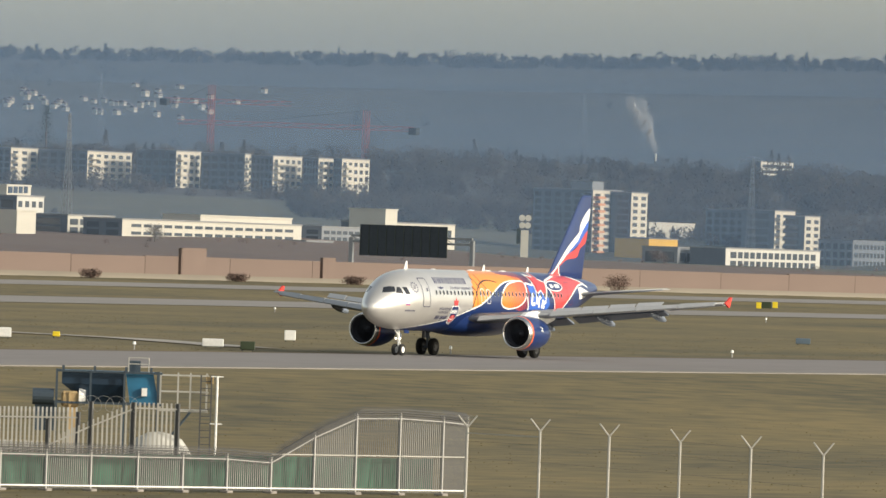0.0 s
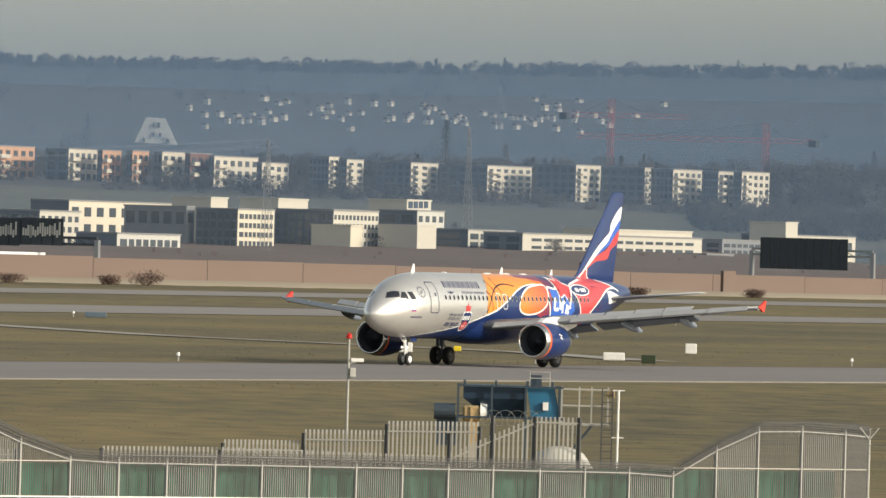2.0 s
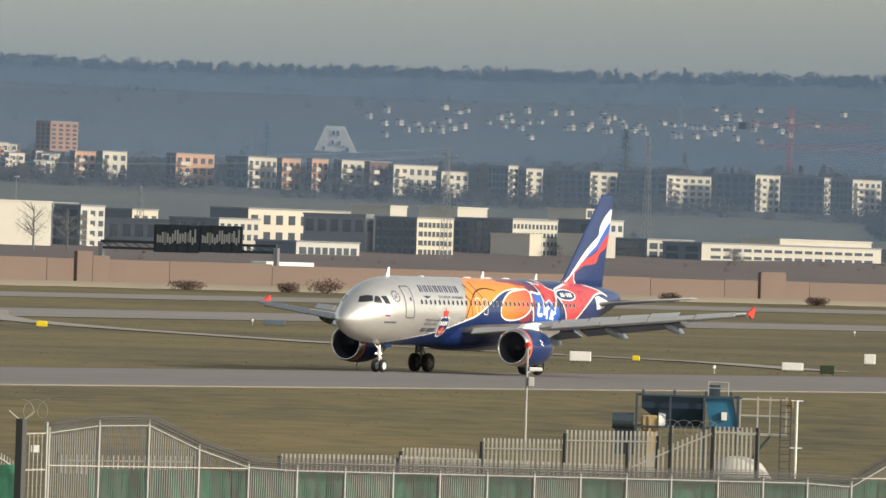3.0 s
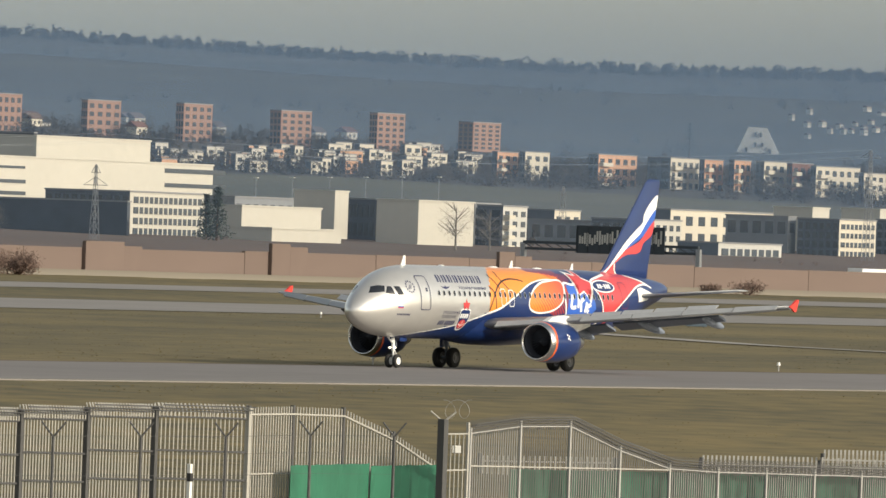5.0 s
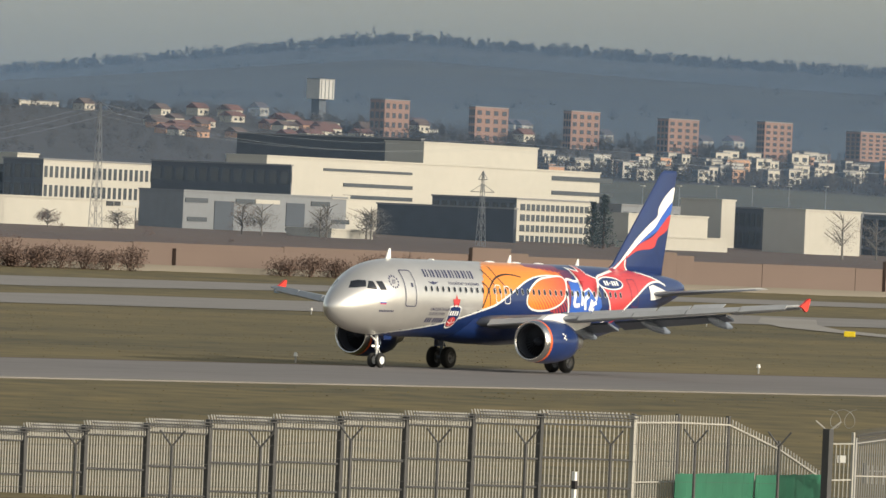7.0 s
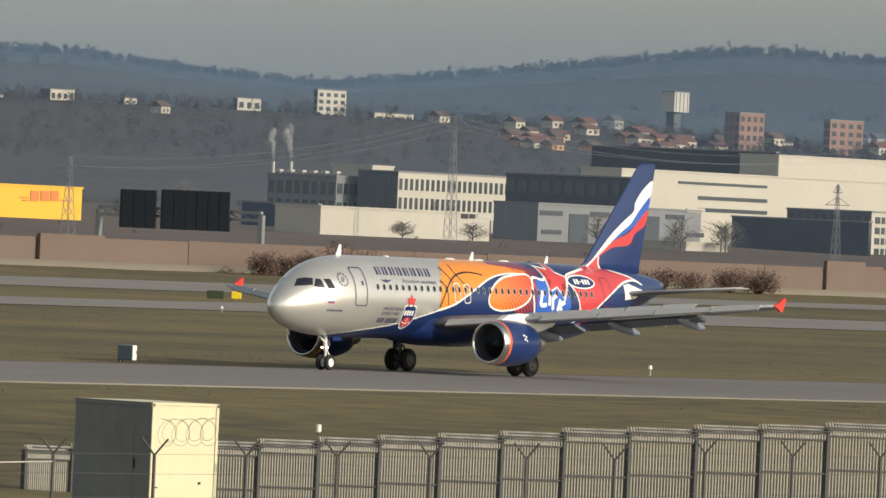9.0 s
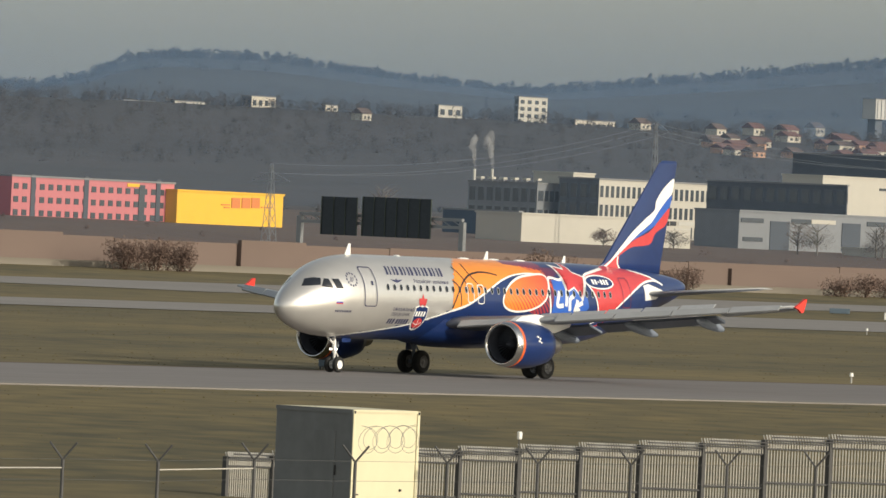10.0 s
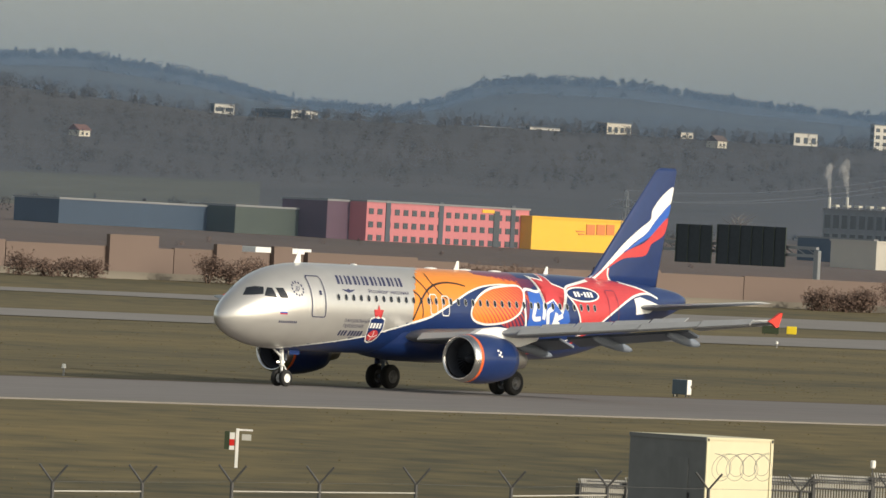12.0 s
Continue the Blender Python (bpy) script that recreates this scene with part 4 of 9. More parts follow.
house(2159.9, 1611.8, 31.91, 6.9, 4.0, 2.1, 1.3, ORANGEWALL, TILEROOF)
house(2183.6, 1630.2, 32.91, 5.6, 4.0, 2.1, 1.3, CREAM, TILEROOF)
house(2223.8, 1600.7, 32.63, 6.0, 4.1, 2.1, 1.3, CREAM, REDROOF)
house(2112.3, 1550.1, 29.60, 4.2, 3.9, 2.0, 1.3, ORANGEWALL, TILEROOF)
house(2226.5, 1622.5, 33.39, 5.1, 4.1, 2.1, 1.3, ORANGEWALL, REDROOF)
house(2254.0, 1610.1, 33.26, 5.3, 4.1, 2.1, 1.3, ORANGEWALL, TILEROOF)
house(2192.2, 1567.6, 31.24, 6.7, 4.0, 2.1, 1.3, CREAM, REDROOF)
house(2277.6, 1654.3, 35.28, 7.2, 4.2, 2.2, 1.4, CREAM, REDROOF)
house(2248.2, 1618.2, 33.61, 4.8, 4.1, 2.1, 1.3, ORANGEWALL, TILEROOF)
house(2151.1, 1598.4, 31.36, 7.6, 4.0, 2.1, 1.3, ORANGEWALL, REDROOF)
house(2268.5, 1666.8, 35.65, 6.2, 4.2, 2.2, 1.4, CREAM, REDROOF)
house(2113.3, 1573.9, 29.89, 6.8, 3.9, 2.1, 1.3, ORANGEWALL, REDROOF)
house(2210.9, 1643.8, 33.82, 4.3, 4.1, 2.1, 1.3, CREAM, TILEROOF)
house(2301.1, 1673.0, 36.05, 7.1, 4.2, 2.2, 1.4, ORANGEWALL, REDROOF)
house(2702.6, 1911.0, 41.43, 8.9, 4.9, 2.5, 1.6, CREAM, REDROOF)
house(2120.1, 1539.3, 29.52, 4.5, 3.9, 2.0, 1.3, CREAM, REDROOF)
house(2103.2, 1562.3, 29.53, 6.7, 3.9, 2.0, 1.3, CREAM, REDROOF)
house(2190.9, 1620.3, 32.93, 7.0, 4.0, 2.1, 1.3, CREAM, REDROOF)
house(2185.7, 1576.7, 31.37, 7.2, 4.0, 2.1, 1.3, CREAM, REDROOF)
house(2094.1, 1549.5, 29.09, 5.3, 3.9, 2.0, 1.3, ORANGEWALL, TILEROOF)
house(2367.1, 1684.0, 36.85, 6.1, 4.3, 2.2, 1.4, ORANGEWALL, REDROOF)
house(2231.8, 1615.3, 33.44, 6.7, 4.1, 2.1, 1.3, ORANGEWALL, REDROOF)
house(2216.5, 1610.8, 32.95, 7.0, 4.1, 2.1, 1.3, CREAM, TILEROOF)
house(2278.3, 1627.7, 34.14, 6.2, 4.1, 2.2, 1.3, ORANGEWALL, TILEROOF)
house(2167.0, 1602.2, 31.97, 4.1, 4.0, 2.1, 1.3, ORANGEWALL, TILEROOF)
house(2147.4, 1552.9, 30.23, 7.4, 3.9, 2.1, 1.3, CREAM, REDROOF)
house(3332.8, 1957.2, 57.97, 2.1, 1.9, 1.4, 0.8, CREAM, TILEROOF)
house(3360.3, 1909.6, 57.69, 2.0, 1.9, 2.1, 0.8, CREAM, TILEROOF)
house(3329.7, 1902.7, 55.80, 2.9, 1.9, 1.2, 0.8, CREAM, TILEROOF)
house(3417.6, 1868.5, 59.34, 1.5, 1.9, 1.4, 0.8, CREAM, TILEROOF)
house(3316.9, 1954.7, 56.97, 1.4, 1.9, 1.2, 0.8, CREAM, TILEROOF)
house(3221.7, 1909.4, 52.31, 1.4, 1.9, 2.0, 0.7, CREAM, TILEROOF)
house(3314.6, 1837.7, 53.77, 2.8, 1.9, 1.6, 0.8, CREAM, TILEROOF)
house(3489.9, 1892.5, 63.47, 2.2, 2.0, 1.6, 0.8, CREAM, TILEROOF)
house(3417.3, 1900.1, 59.88, 1.4, 2.0, 1.4, 0.8, WHITEWALL, TILEROOF)
house(3435.6, 1989.4, 62.78, 1.7, 2.0, 1.2, 0.8, CREAM, TILEROOF)
house(3356.0, 1886.8, 56.81, 1.6, 1.9, 1.8, 0.8, WHITEWALL, TILEROOF)
house(3313.3, 1809.1, 52.35, 2.1, 1.9, 1.5, 0.8, CREAM, TILEROOF)
house(3284.1, 1921.7, 54.94, 2.3, 1.9, 2.1, 0.8, CREAM, TILEROOF)
house(3308.0, 1910.3, 55.15, 1.7, 1.9, 1.8, 0.8, WHITEWALL, TILEROOF)
house(3317.2, 1983.6, 58.39, 1.9, 1.9, 2.2, 0.8, WHITEWALL, TILEROOF)
house(3357.5, 1884.1, 56.90, 1.4, 1.9, 1.5, 0.8, WHITEWALL, TILEROOF)
house(3371.0, 1828.5, 55.83, 3.3, 1.9, 1.8, 0.8, CREAM, TILEROOF)
house(3340.8, 1943.6, 57.80, 1.7, 1.9, 1.2, 0.8, CREAM, TILEROOF)
house(3385.1, 2016.0, 61.98, 1.8, 2.0, 2.2, 0.8, WHITEWALL, TILEROOF)
house(3576.1, 1953.8, 68.81, 3.4, 2.0, 1.3, 0.8, WHITEWALL, TILEROOF)
house(3426.3, 1914.7, 60.43, 3.3, 2.0, 1.4, 0.8, WHITEWALL, TILEROOF)
house(3268.7, 1947.7, 55.17, 2.4, 1.9, 1.9, 0.8, WHITEWALL, TILEROOF)
house(3465.1, 1998.3, 64.46, 2.2, 2.0, 2.2, 0.8, WHITEWALL, TILEROOF)
house(3237.1, 1912.9, 52.53, 1.8, 1.9, 1.9, 0.8, WHITEWALL, TILEROOF)
house(3357.1, 1853.9, 55.61, 2.8, 1.9, 1.8, 0.8, CREAM, TILEROOF)
house(3400.3, 1868.9, 58.37, 1.7, 1.9, 1.9, 0.8, WHITEWALL, TILEROOF)
house(3440.1, 2011.5, 63.82, 1.6, 2.0, 1.4, 0.8, CREAM, TILEROOF)
house(3457.3, 1981.7, 63.68, 2.3, 2.0, 2.1, 0.8, CREAM, TILEROOF)
house(3384.8, 1865.9, 57.69, 1.7, 1.9, 2.0, 0.8, CREAM, TILEROOF)
house(3392.6, 1882.7, 58.35, 1.5, 1.9, 1.8, 0.8, CREAM, TILEROOF)
house(3402.5, 1926.4, 59.83, 1.7, 2.0, 2.2, 0.8, CREAM, TILEROOF)
house(3269.0, 1917.7, 53.99, 3.0, 1.9, 1.7, 0.8, CREAM, TILEROOF)
house(3231.8, 1862.4, 50.68, 2.8, 1.9, 1.6, 0.7, CREAM, TILEROOF)
house(3330.6, 1901.1, 56.15, 2.5, 1.9, 2.0, 0.8, CREAM, TILEROOF)
house(3370.2, 1952.6, 59.01, 1.6, 1.9, 1.6, 0.8, CREAM, TILEROOF)
house(3266.7, 1921.6, 54.25, 2.7, 1.9, 1.8, 0.8, WHITEWALL, TILEROOF)
house(3310.8, 1844.6, 53.62, 1.9, 1.9, 2.1, 0.8, WHITEWALL, TILEROOF)
house(3322.1, 1824.3, 53.39, 2.3, 1.9, 1.9, 0.8, CREAM, TILEROOF)
house(3311.8, 1842.9, 53.69, 1.5, 1.9, 1.7, 0.8, CREAM, TILEROOF)
house(3331.4, 1869.3, 54.92, 2.6, 1.9, 1.4, 0.8, WHITEWALL, TILEROOF)
house(3251.5, 1917.8, 53.17, 1.5, 1.9, 1.4, 0.8, CREAM, TILEROOF)
house(3448.2, 2027.3, 64.83, 3.5, 2.0, 1.8, 0.8, CREAM, TILEROOF)
house(3457.2, 1889.8, 61.49, 1.8, 2.0, 1.8, 0.8, WHITEWALL, TILEROOF)
house(3566.1, 1909.1, 67.57, 2.4, 2.0, 1.8, 0.8, CREAM, TILEROOF)
house(3412.4, 1878.0, 59.36, 3.2, 1.9, 1.2, 0.8, CREAM, TILEROOF)
house(3393.5, 1881.1, 58.43, 2.3, 1.9, 1.4, 0.8, CREAM, TILEROOF)
house(3394.4, 1879.6, 58.41, 2.3, 1.9, 1.4, 0.8, WHITEWALL, TILEROOF)
house(3317.8, 1923.4, 56.24, 2.2, 1.9, 1.2, 0.8, CREAM, TILEROOF)
house(3490.5, 1922.6, 63.92, 3.4, 2.0, 2.2, 0.8, CREAM, TILEROOF)
house(3447.3, 1876.7, 60.72, 3.3, 2.0, 1.7, 0.8, CREAM, TILEROOF)
house(3178.7, 1893.6, 49.67, 1.8, 1.9, 1.6, 0.7, WHITEWALL, TILEROOF)
house(3567.5, 1969.4, 68.91, 2.5, 2.0, 1.2, 0.8, CREAM, TILEROOF)
house(3412.3, 1999.6, 62.69, 3.4, 2.0, 1.2, 0.8, WHITEWALL, TILEROOF)
house(3468.3, 1869.3, 61.60, 3.4, 2.0, 1.2, 0.8, CREAM, TILEROOF)
house(3361.4, 1937.9, 58.45, 2.0, 1.9, 1.2, 0.8, CREAM, TILEROOF)
house(3275.0, 1937.2, 55.03, 2.7, 1.9, 1.7, 0.8, CREAM, TILEROOF)
house(3369.7, 1862.2, 56.45, 1.4, 1.9, 2.2, 0.8, CREAM, TILEROOF)
house(3381.7, 1962.7, 60.23, 2.9, 2.0, 2.0, 0.8, CREAM, TILEROOF)
house(3402.2, 1896.3, 59.36, 1.7, 1.9, 1.2, 0.8, CREAM, TILEROOF)
house(3460.6, 1976.0, 63.93, 2.4, 2.0, 1.9, 0.8, CREAM, TILEROOF)
house(3343.4, 1908.9, 56.93, 1.7, 1.9, 1.4, 0.8, CREAM, TILEROOF)
house(3376.8, 1941.3, 58.85, 2.2, 1.9, 1.5, 0.8, WHITEWALL, TILEROOF)
house(3479.9, 1910.8, 63.42, 3.4, 2.0, 1.4, 0.8, WHITEWALL, TILEROOF)
house(3284.5, 1950.6, 55.73, 3.0, 1.9, 2.0, 0.8, CREAM, TILEROOF)
house(3370.9, 1951.4, 59.09, 2.6, 1.9, 1.3, 0.8, CREAM, TILEROOF)
house(3519.5, 1932.2, 65.56, 2.0, 2.0, 1.7, 0.8, CREAM, TILEROOF)
house(3396.0, 1845.4, 57.64, 2.9, 1.9, 2.0, 0.8, WHITEWALL, TILEROOF)
house(3240.9, 1906.3, 52.36, 2.6, 1.9, 2.1, 0.8, WHITEWALL, TILEROOF)
house(3404.3, 1861.5, 58.29, 1.4, 1.9, 1.5, 0.8, CREAM, TILEROOF)
house(3394.6, 1879.1, 58.46, 2.2, 1.9, 1.6, 0.8, CREAM, TILEROOF)
house(3324.8, 1881.0, 55.22, 2.0, 1.9, 1.7, 0.8, CREAM, TILEROOF)
house(3366.8, 1898.2, 57.68, 2.0, 1.9, 1.7, 0.8, CREAM, TILEROOF)
house(3359.4, 1911.2, 57.60, 2.0, 1.9, 1.7, 0.8, CREAM, TILEROOF)
house(3333.5, 1896.1, 55.88, 2.0, 1.9, 1.7, 0.8, CREAM, TILEROOF)
house(3342.3, 1880.4, 55.82, 2.0, 1.9, 1.7, 0.8, CREAM, TILEROOF)
house(3382.6, 1900.6, 58.12, 2.0, 1.9, 1.8, 0.8, CREAM, TILEROOF)
house(3324.0, 1882.3, 55.00, 2.0, 1.9, 1.7, 0.8, CREAM, TILEROOF)
house(3428.7, 1941.0, 61.16, 2.1, 2.0, 1.8, 0.8, CREAM, TILEROOF)
house(3443.0, 1946.3, 62.22, 2.1, 2.0, 1.8, 0.8, CREAM, TILEROOF)
house(3442.1, 1947.8, 62.20, 2.1, 2.0, 1.8, 0.8, CREAM, TILEROOF)
house(3346.8, 1903.0, 56.96, 2.0, 1.9, 1.7, 0.8, CREAM, TILEROOF)
house(3405.4, 1921.3, 59.76, 2.1, 2.0, 1.8, 0.8, CREAM, TILEROOF)
house(3467.1, 1964.6, 63.62, 2.1, 2.0, 1.8, 0.8, CREAM, TILEROOF)
house(3440.9, 1949.9, 62.04, 2.1, 2.0, 1.8, 0.8, CREAM, TILEROOF)
gantry("sign_gantry", 1424.5, [(728.4, 744.1, 5.72, 10.71)], "motorway sign gantry with a wide dark board, seen from behind", y0=724.1, y1=745.9, zbeam=8.20)
gantry("sign_gantry", 1181.3, [(733.1, 740.4, 6.18, 10.03), (726.0, 733.0, 6.35, 10.10)], "motorway sign gantry with pale scrawls on its dark board", y0=720.7, y1=749.4, zbeam=6.84, bars=True)
gantry("sign_gantry", 920.4, [(738.3, 743.7, 5.99, 10.50), (727.2, 737.5, 6.00, 10.67)], "motorway sign gantry with two dark boards", y0=722.8, y1=747.3, zbeam=7.72)
lattice("radio_mast", 1605.5, 900.0, 29.87, 1.6, "slim grey lattice radio mast", ())
lattice("power_pylon", 1899.2, 900.0, 28.45, 1.8, "grey lattice pylon with short arms", ((0.97, 3),))
lattice("power_pylon", 1464.5, 860.0, 25.19, 1.6, "grey lattice power pylon", ((0.93, 2),))
lattice("power_pylon", 1177.5, 820.0, 16.38, 1.1, "grey lattice power pylon with wide arms", ((0.74, 2.1), (0.9, 0.8)))
lattice("power_pylon", 1099.0, 830.0, 23.06, 1.4, "tall grey lattice power pylon", ((0.95, 2),))
lattice("power_pylon", 979.1, 800.0, 14.56, 1.5, "grey lattice power pylon before the yellow warehouse", ((0.8, 3),))
lattice("radio_mast", 1510.1, 950.0, 17.71, 1.5, "short mast with aerials", ())
lattice("radio_mast", 3145.6, 1750.9, 66.08, 2.0, "radio mast on the hillside", ())
lattice("radio_mast", 3226.5, 1596.8, 64.98, 2.2, "pale radio mast on the hillside", ())
crane(2637.3, 1429.9, 54.11, (14, 24), "red tower crane among the houses")
crane(2570.5, 1342.5, 46.53, (55, 14), "red tower crane with a long jib")
street_lamp(1709.1, 1150.0, 18.76)
street_lamp(1713.3, 1143.8, 19.05)
street_lamp(1717.5, 1137.4, 19.35)
street_lamp(1721.6, 1131.2, 19.64)
street_lamp(1725.7, 1124.9, 19.93)
street_lamp(1729.9, 1118.6, 20.22)
advert_column(1742.9, 874.6, 6.92, 14.41)
TRAPEZE = ((3023.7, 1831.2, 43.04), (3032.0, 1817.5, 43.46), (3029.3, 1822.0, 51.12), (3026.0, 1827.4, 51.35))


# trapezoid house on the slope
def trapeze():
    b = thing("terraced_block", pose(0, 0, 0), "pale trapezoid building with dark windows on the slope", "building")
    bm = bmesh.new()
    f = [Vector(p) for p in TRAPEZE]
    f[0].z = min(f[0].z, height(f[0].x, f[0].y)) - 1
    f[1].z = min(f[1].z, height(f[1].x, f[1].y)) - 1
    back = Vector((9, 5, 0))
    a, c = [bm.verts.new(p) for p in f], [bm.verts.new(p + back) for p in f]
    bm.faces.new(a), bm.faces.new(c[::-1])
    for i in range(4):
        j = (i + 1) % 4
        bm.faces.new((a[i], c[i], c[j], a[j]))
    bmesh.ops.recalc_face_normals(bm, faces=bm.faces)
    part("shell", bm, PALEGREY, b)
    for u, v in ((0.42, 0.75), (0.62, 0.75), (0.42, 0.4), (0.62, 0.4), (0.2, 0.2), (0.8, 0.2)):
        lo, hi = f[0].lerp(f[1], u), f[3].lerp(f[2], u)
        p = lo.lerp(hi, v)
        w = piece("window", TOWNGLASS, b, p.x - 0.05, p.y - 0.05, p.z, 0.2, 2.0, 1.6)
        w.rotation_euler = (0, 0, radians(-27))


trapeze()

# ---- aeroplane ----
SILVER = shade("silver_paint", (0.65, 0.637, 0.61), 0.30, 0.62, 0.05, 1.2, 0.3, coat=0.2)
NAVY = shade("navy_paint", (0.010, 0.030, 0.125), 0.3, 0.0, 0.15, 2, 0.3, coat=0.3)
ORANGE = shade("orange_paint", (0.80, 0.27, 0.035), 0.3, 0.0, 0.06, 3, 0.4, coat=0.3)
EMBER = shade("orange_red_paint", (0.72, 0.13, 0.04), 0.3, 0.0, 0.1, 3, 0.4, coat=0.3)
RED = shade("red_paint", (0.58, 0.055, 0.06), 0.3, 0.0, 0.08, 3, 0.4, coat=0.3)
PLUM = shade("plum_paint", (0.20, 0.035, 0.075), 0.3, 0.0, 0.15, 3, 0.4, coat=0.3)
BLUE = shade("bright_blue_paint", (0.03, 0.12, 0.50), 0.3, 0.0, 0.1, 3, 0.4, coat=0.3)
WHITE = shade("white_paint", (0.80, 0.80, 0.78), 0.35, 0.0, 0.04, 3, 0.4)
INK = shade("dark_lettering", (0.03, 0.035, 0.10), 0.4)
BLACK = shade("black_line", (0.02, 0.018, 0.02), 0.4)
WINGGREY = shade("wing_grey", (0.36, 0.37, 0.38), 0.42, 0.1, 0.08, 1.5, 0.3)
# grey for parts under the plane, with bluish sky-lit shade mixed into it
UNDERSHADE = shade("under_shade_grey", (0.20, 0.23, 0.28), 0.5, 0.1, 0.1, 1.5, 0.3)
BRIGHT = shade("polished_metal", (0.70, 0.69, 0.67), 0.22, 1.0, 0.06, 4, 0.5)
DULLMETAL = shade("heat_stained_metal", (0.40, 0.37, 0.33), 0.4, 0.9, 0.15, 4, 0.5)
RUBBER = shade("tyre_rubber", (0.018, 0.018, 0.018), 0.85, vary=0.3, grain=10)
PANE = glass("dark_pane", (0.015, 0.018, 0.024), 0.12)
DARKHOLE = shade("engine_dark", (0.065, 0.07, 0.085), 0.6, 0.3)
FLAME = shade("lip_red", (0.75, 0.13, 0.03), 0.3, coat=0.3)
WARMLAMP = shade("lit_lamp", (1, 0.9, 0.75), 0.3)
WARMLAMP.node_tree.nodes["Principled BSDF"].inputs["Emission Color"].default_value = (1, 0.88, 0.7, 1)
WARMLAMP.node_tree.nodes["Principled BSDF"].inputs["Emission Strength"].default_value = 3

# the hull's sections: x from the nose, half width, half height, height of the middle
HULL = [(0.0, 0.02, 0.02, 3.11), (0.04, 0.16, 0.17, 3.11), (0.15, 0.33, 0.35, 3.12), (0.5, 0.63, 0.69, 3.15), (1.0, 0.92, 1.00, 3.23), (1.6, 1.19, 1.30, 3.33), (2.4, 1.48, 1.63, 3.47),
        (3.4, 1.74, 1.86, 3.60), (4.6, 1.91, 2.0, 3.67), (6.0, 1.975, 2.05, 3.70), (22.0, 1.975, 2.05, 3.70), (24.0, 1.95, 2.0, 3.74), (26.0, 1.80, 1.80, 3.90),
        (28.0, 1.50, 1.47, 4.13), (30.0, 1.13, 1.14, 4.38), (32.0, 0.70, 0.75, 4.58), (33.3, 0.38, 0.43, 4.70), (33.84, 0.16, 0.2, 4.74)]


def smooth_row(x, k):
    """The hull's section at x, eased between the listed ones."""
    i = max(j for j in range(len(HULL) - 1) if HULL[j][0] <= max(0, min(x, 33.83)))
    p = [HULL[max(0, min(len(HULL) - 1, i + j))] for j in (-1, 0, 1, 2)]
    h = p[2][0] - p[1][0]
    s = (x - p[1][0]) / h
    m1 = (p[2][k] - p[0][k]) / max(1e-6, p[2][0] - p[0][0]) * h if i else (p[2][k] - p[1][k])
    m2 = (p[3][k] - p[1][k]) / max(1e-6, p[3][0] - p[1][0]) * h
    if i == 9 or p[1][k] == p[2][k]:
        m1 = m2 = 0
    return (2 * s**3 - 3 * s * s + 1) * p[1][k] + (s**3 - 2 * s * s + s) * m1 + (3 * s * s - 2 * s**3) * p[2][k] + (s**3 - s * s) * m2


def skin(x, z, off=0.0, side=-1):
    """The hull's surface at x and height z on the port side, lifted by off."""
    hw, hh, zc = (smooth_row(x, k) for k in (1, 2, 3))
    q = max(-0.985, min(0.985, (z - zc) / hh))
    y = side * hw * math.sqrt(1 - q * q)
    n = Vector((0, y / hw**2, q / hh)).normalized()
    return Vector((x, y, zc + q * hh)) + n * off


def curve_through(pts, n=6, closed=True):
    """A smooth line through a few points."""
    out, k = [], len(pts)
    for i in range(k if closed else k - 1):
        p = [Vector(pts[(i + j) % k]) if closed else Vector(pts[max(0, min(k - 1, i + j))]) for j in (-1, 0, 1, 2)]
        for s in range(n):
            t = s / n
            out.append(0.5 * (2 * p[1] + (p[2] - p[0]) * t + (2 * p[0] - 5 * p[1] + 4 * p[2] - p[3]) * t * t + (3 * p[1] - p[0] - 3 * p[2] + p[3]) * t**3))
    if not closed:
        out.append(Vector(pts[-1]))
    return out


def drape(bm, off, fold=skin, side=-1):
    """Lays a flat drawing, x and z, onto the hull."""
    bmesh.ops.triangulate(bm, faces=bm.faces)
    xs, zs = [v.co.x for v in bm.verts], [v.co.z for v in bm.verts]
    for lo, hi, step, ax in ((min(xs), max(xs), 0.7, 0), (min(zs), max(zs), 0.12, 2)):
        c = math.ceil(lo / step) * step
        while c < hi:
            co, no = [0, 0, 0], [0, 0, 0]
            co[ax], no[ax] = c, 1
            bmesh.ops.bisect_plane(bm, geom=bm.verts[:] + bm.edges[:] + bm.faces[:], plane_co=co, plane_no=no)
            c += step
    for v in bm.verts:
        v.co = fold(v.co.x, v.co.z, off, side)
    bmesh.ops.recalc_face_normals(bm, faces=bm.faces)


def shape(name, pts, mat, off, parent, soft=True, fold=skin, label="", side=-1):
    bm = bmesh.new()
    pts = curve_through(pts) if soft else pts
    bm.faces.new([bm.verts.new((p[0], 0, p[1])) for p in pts])
    drape(bm, off, fold, side)
    return part(name, bm, mat, parent, label)


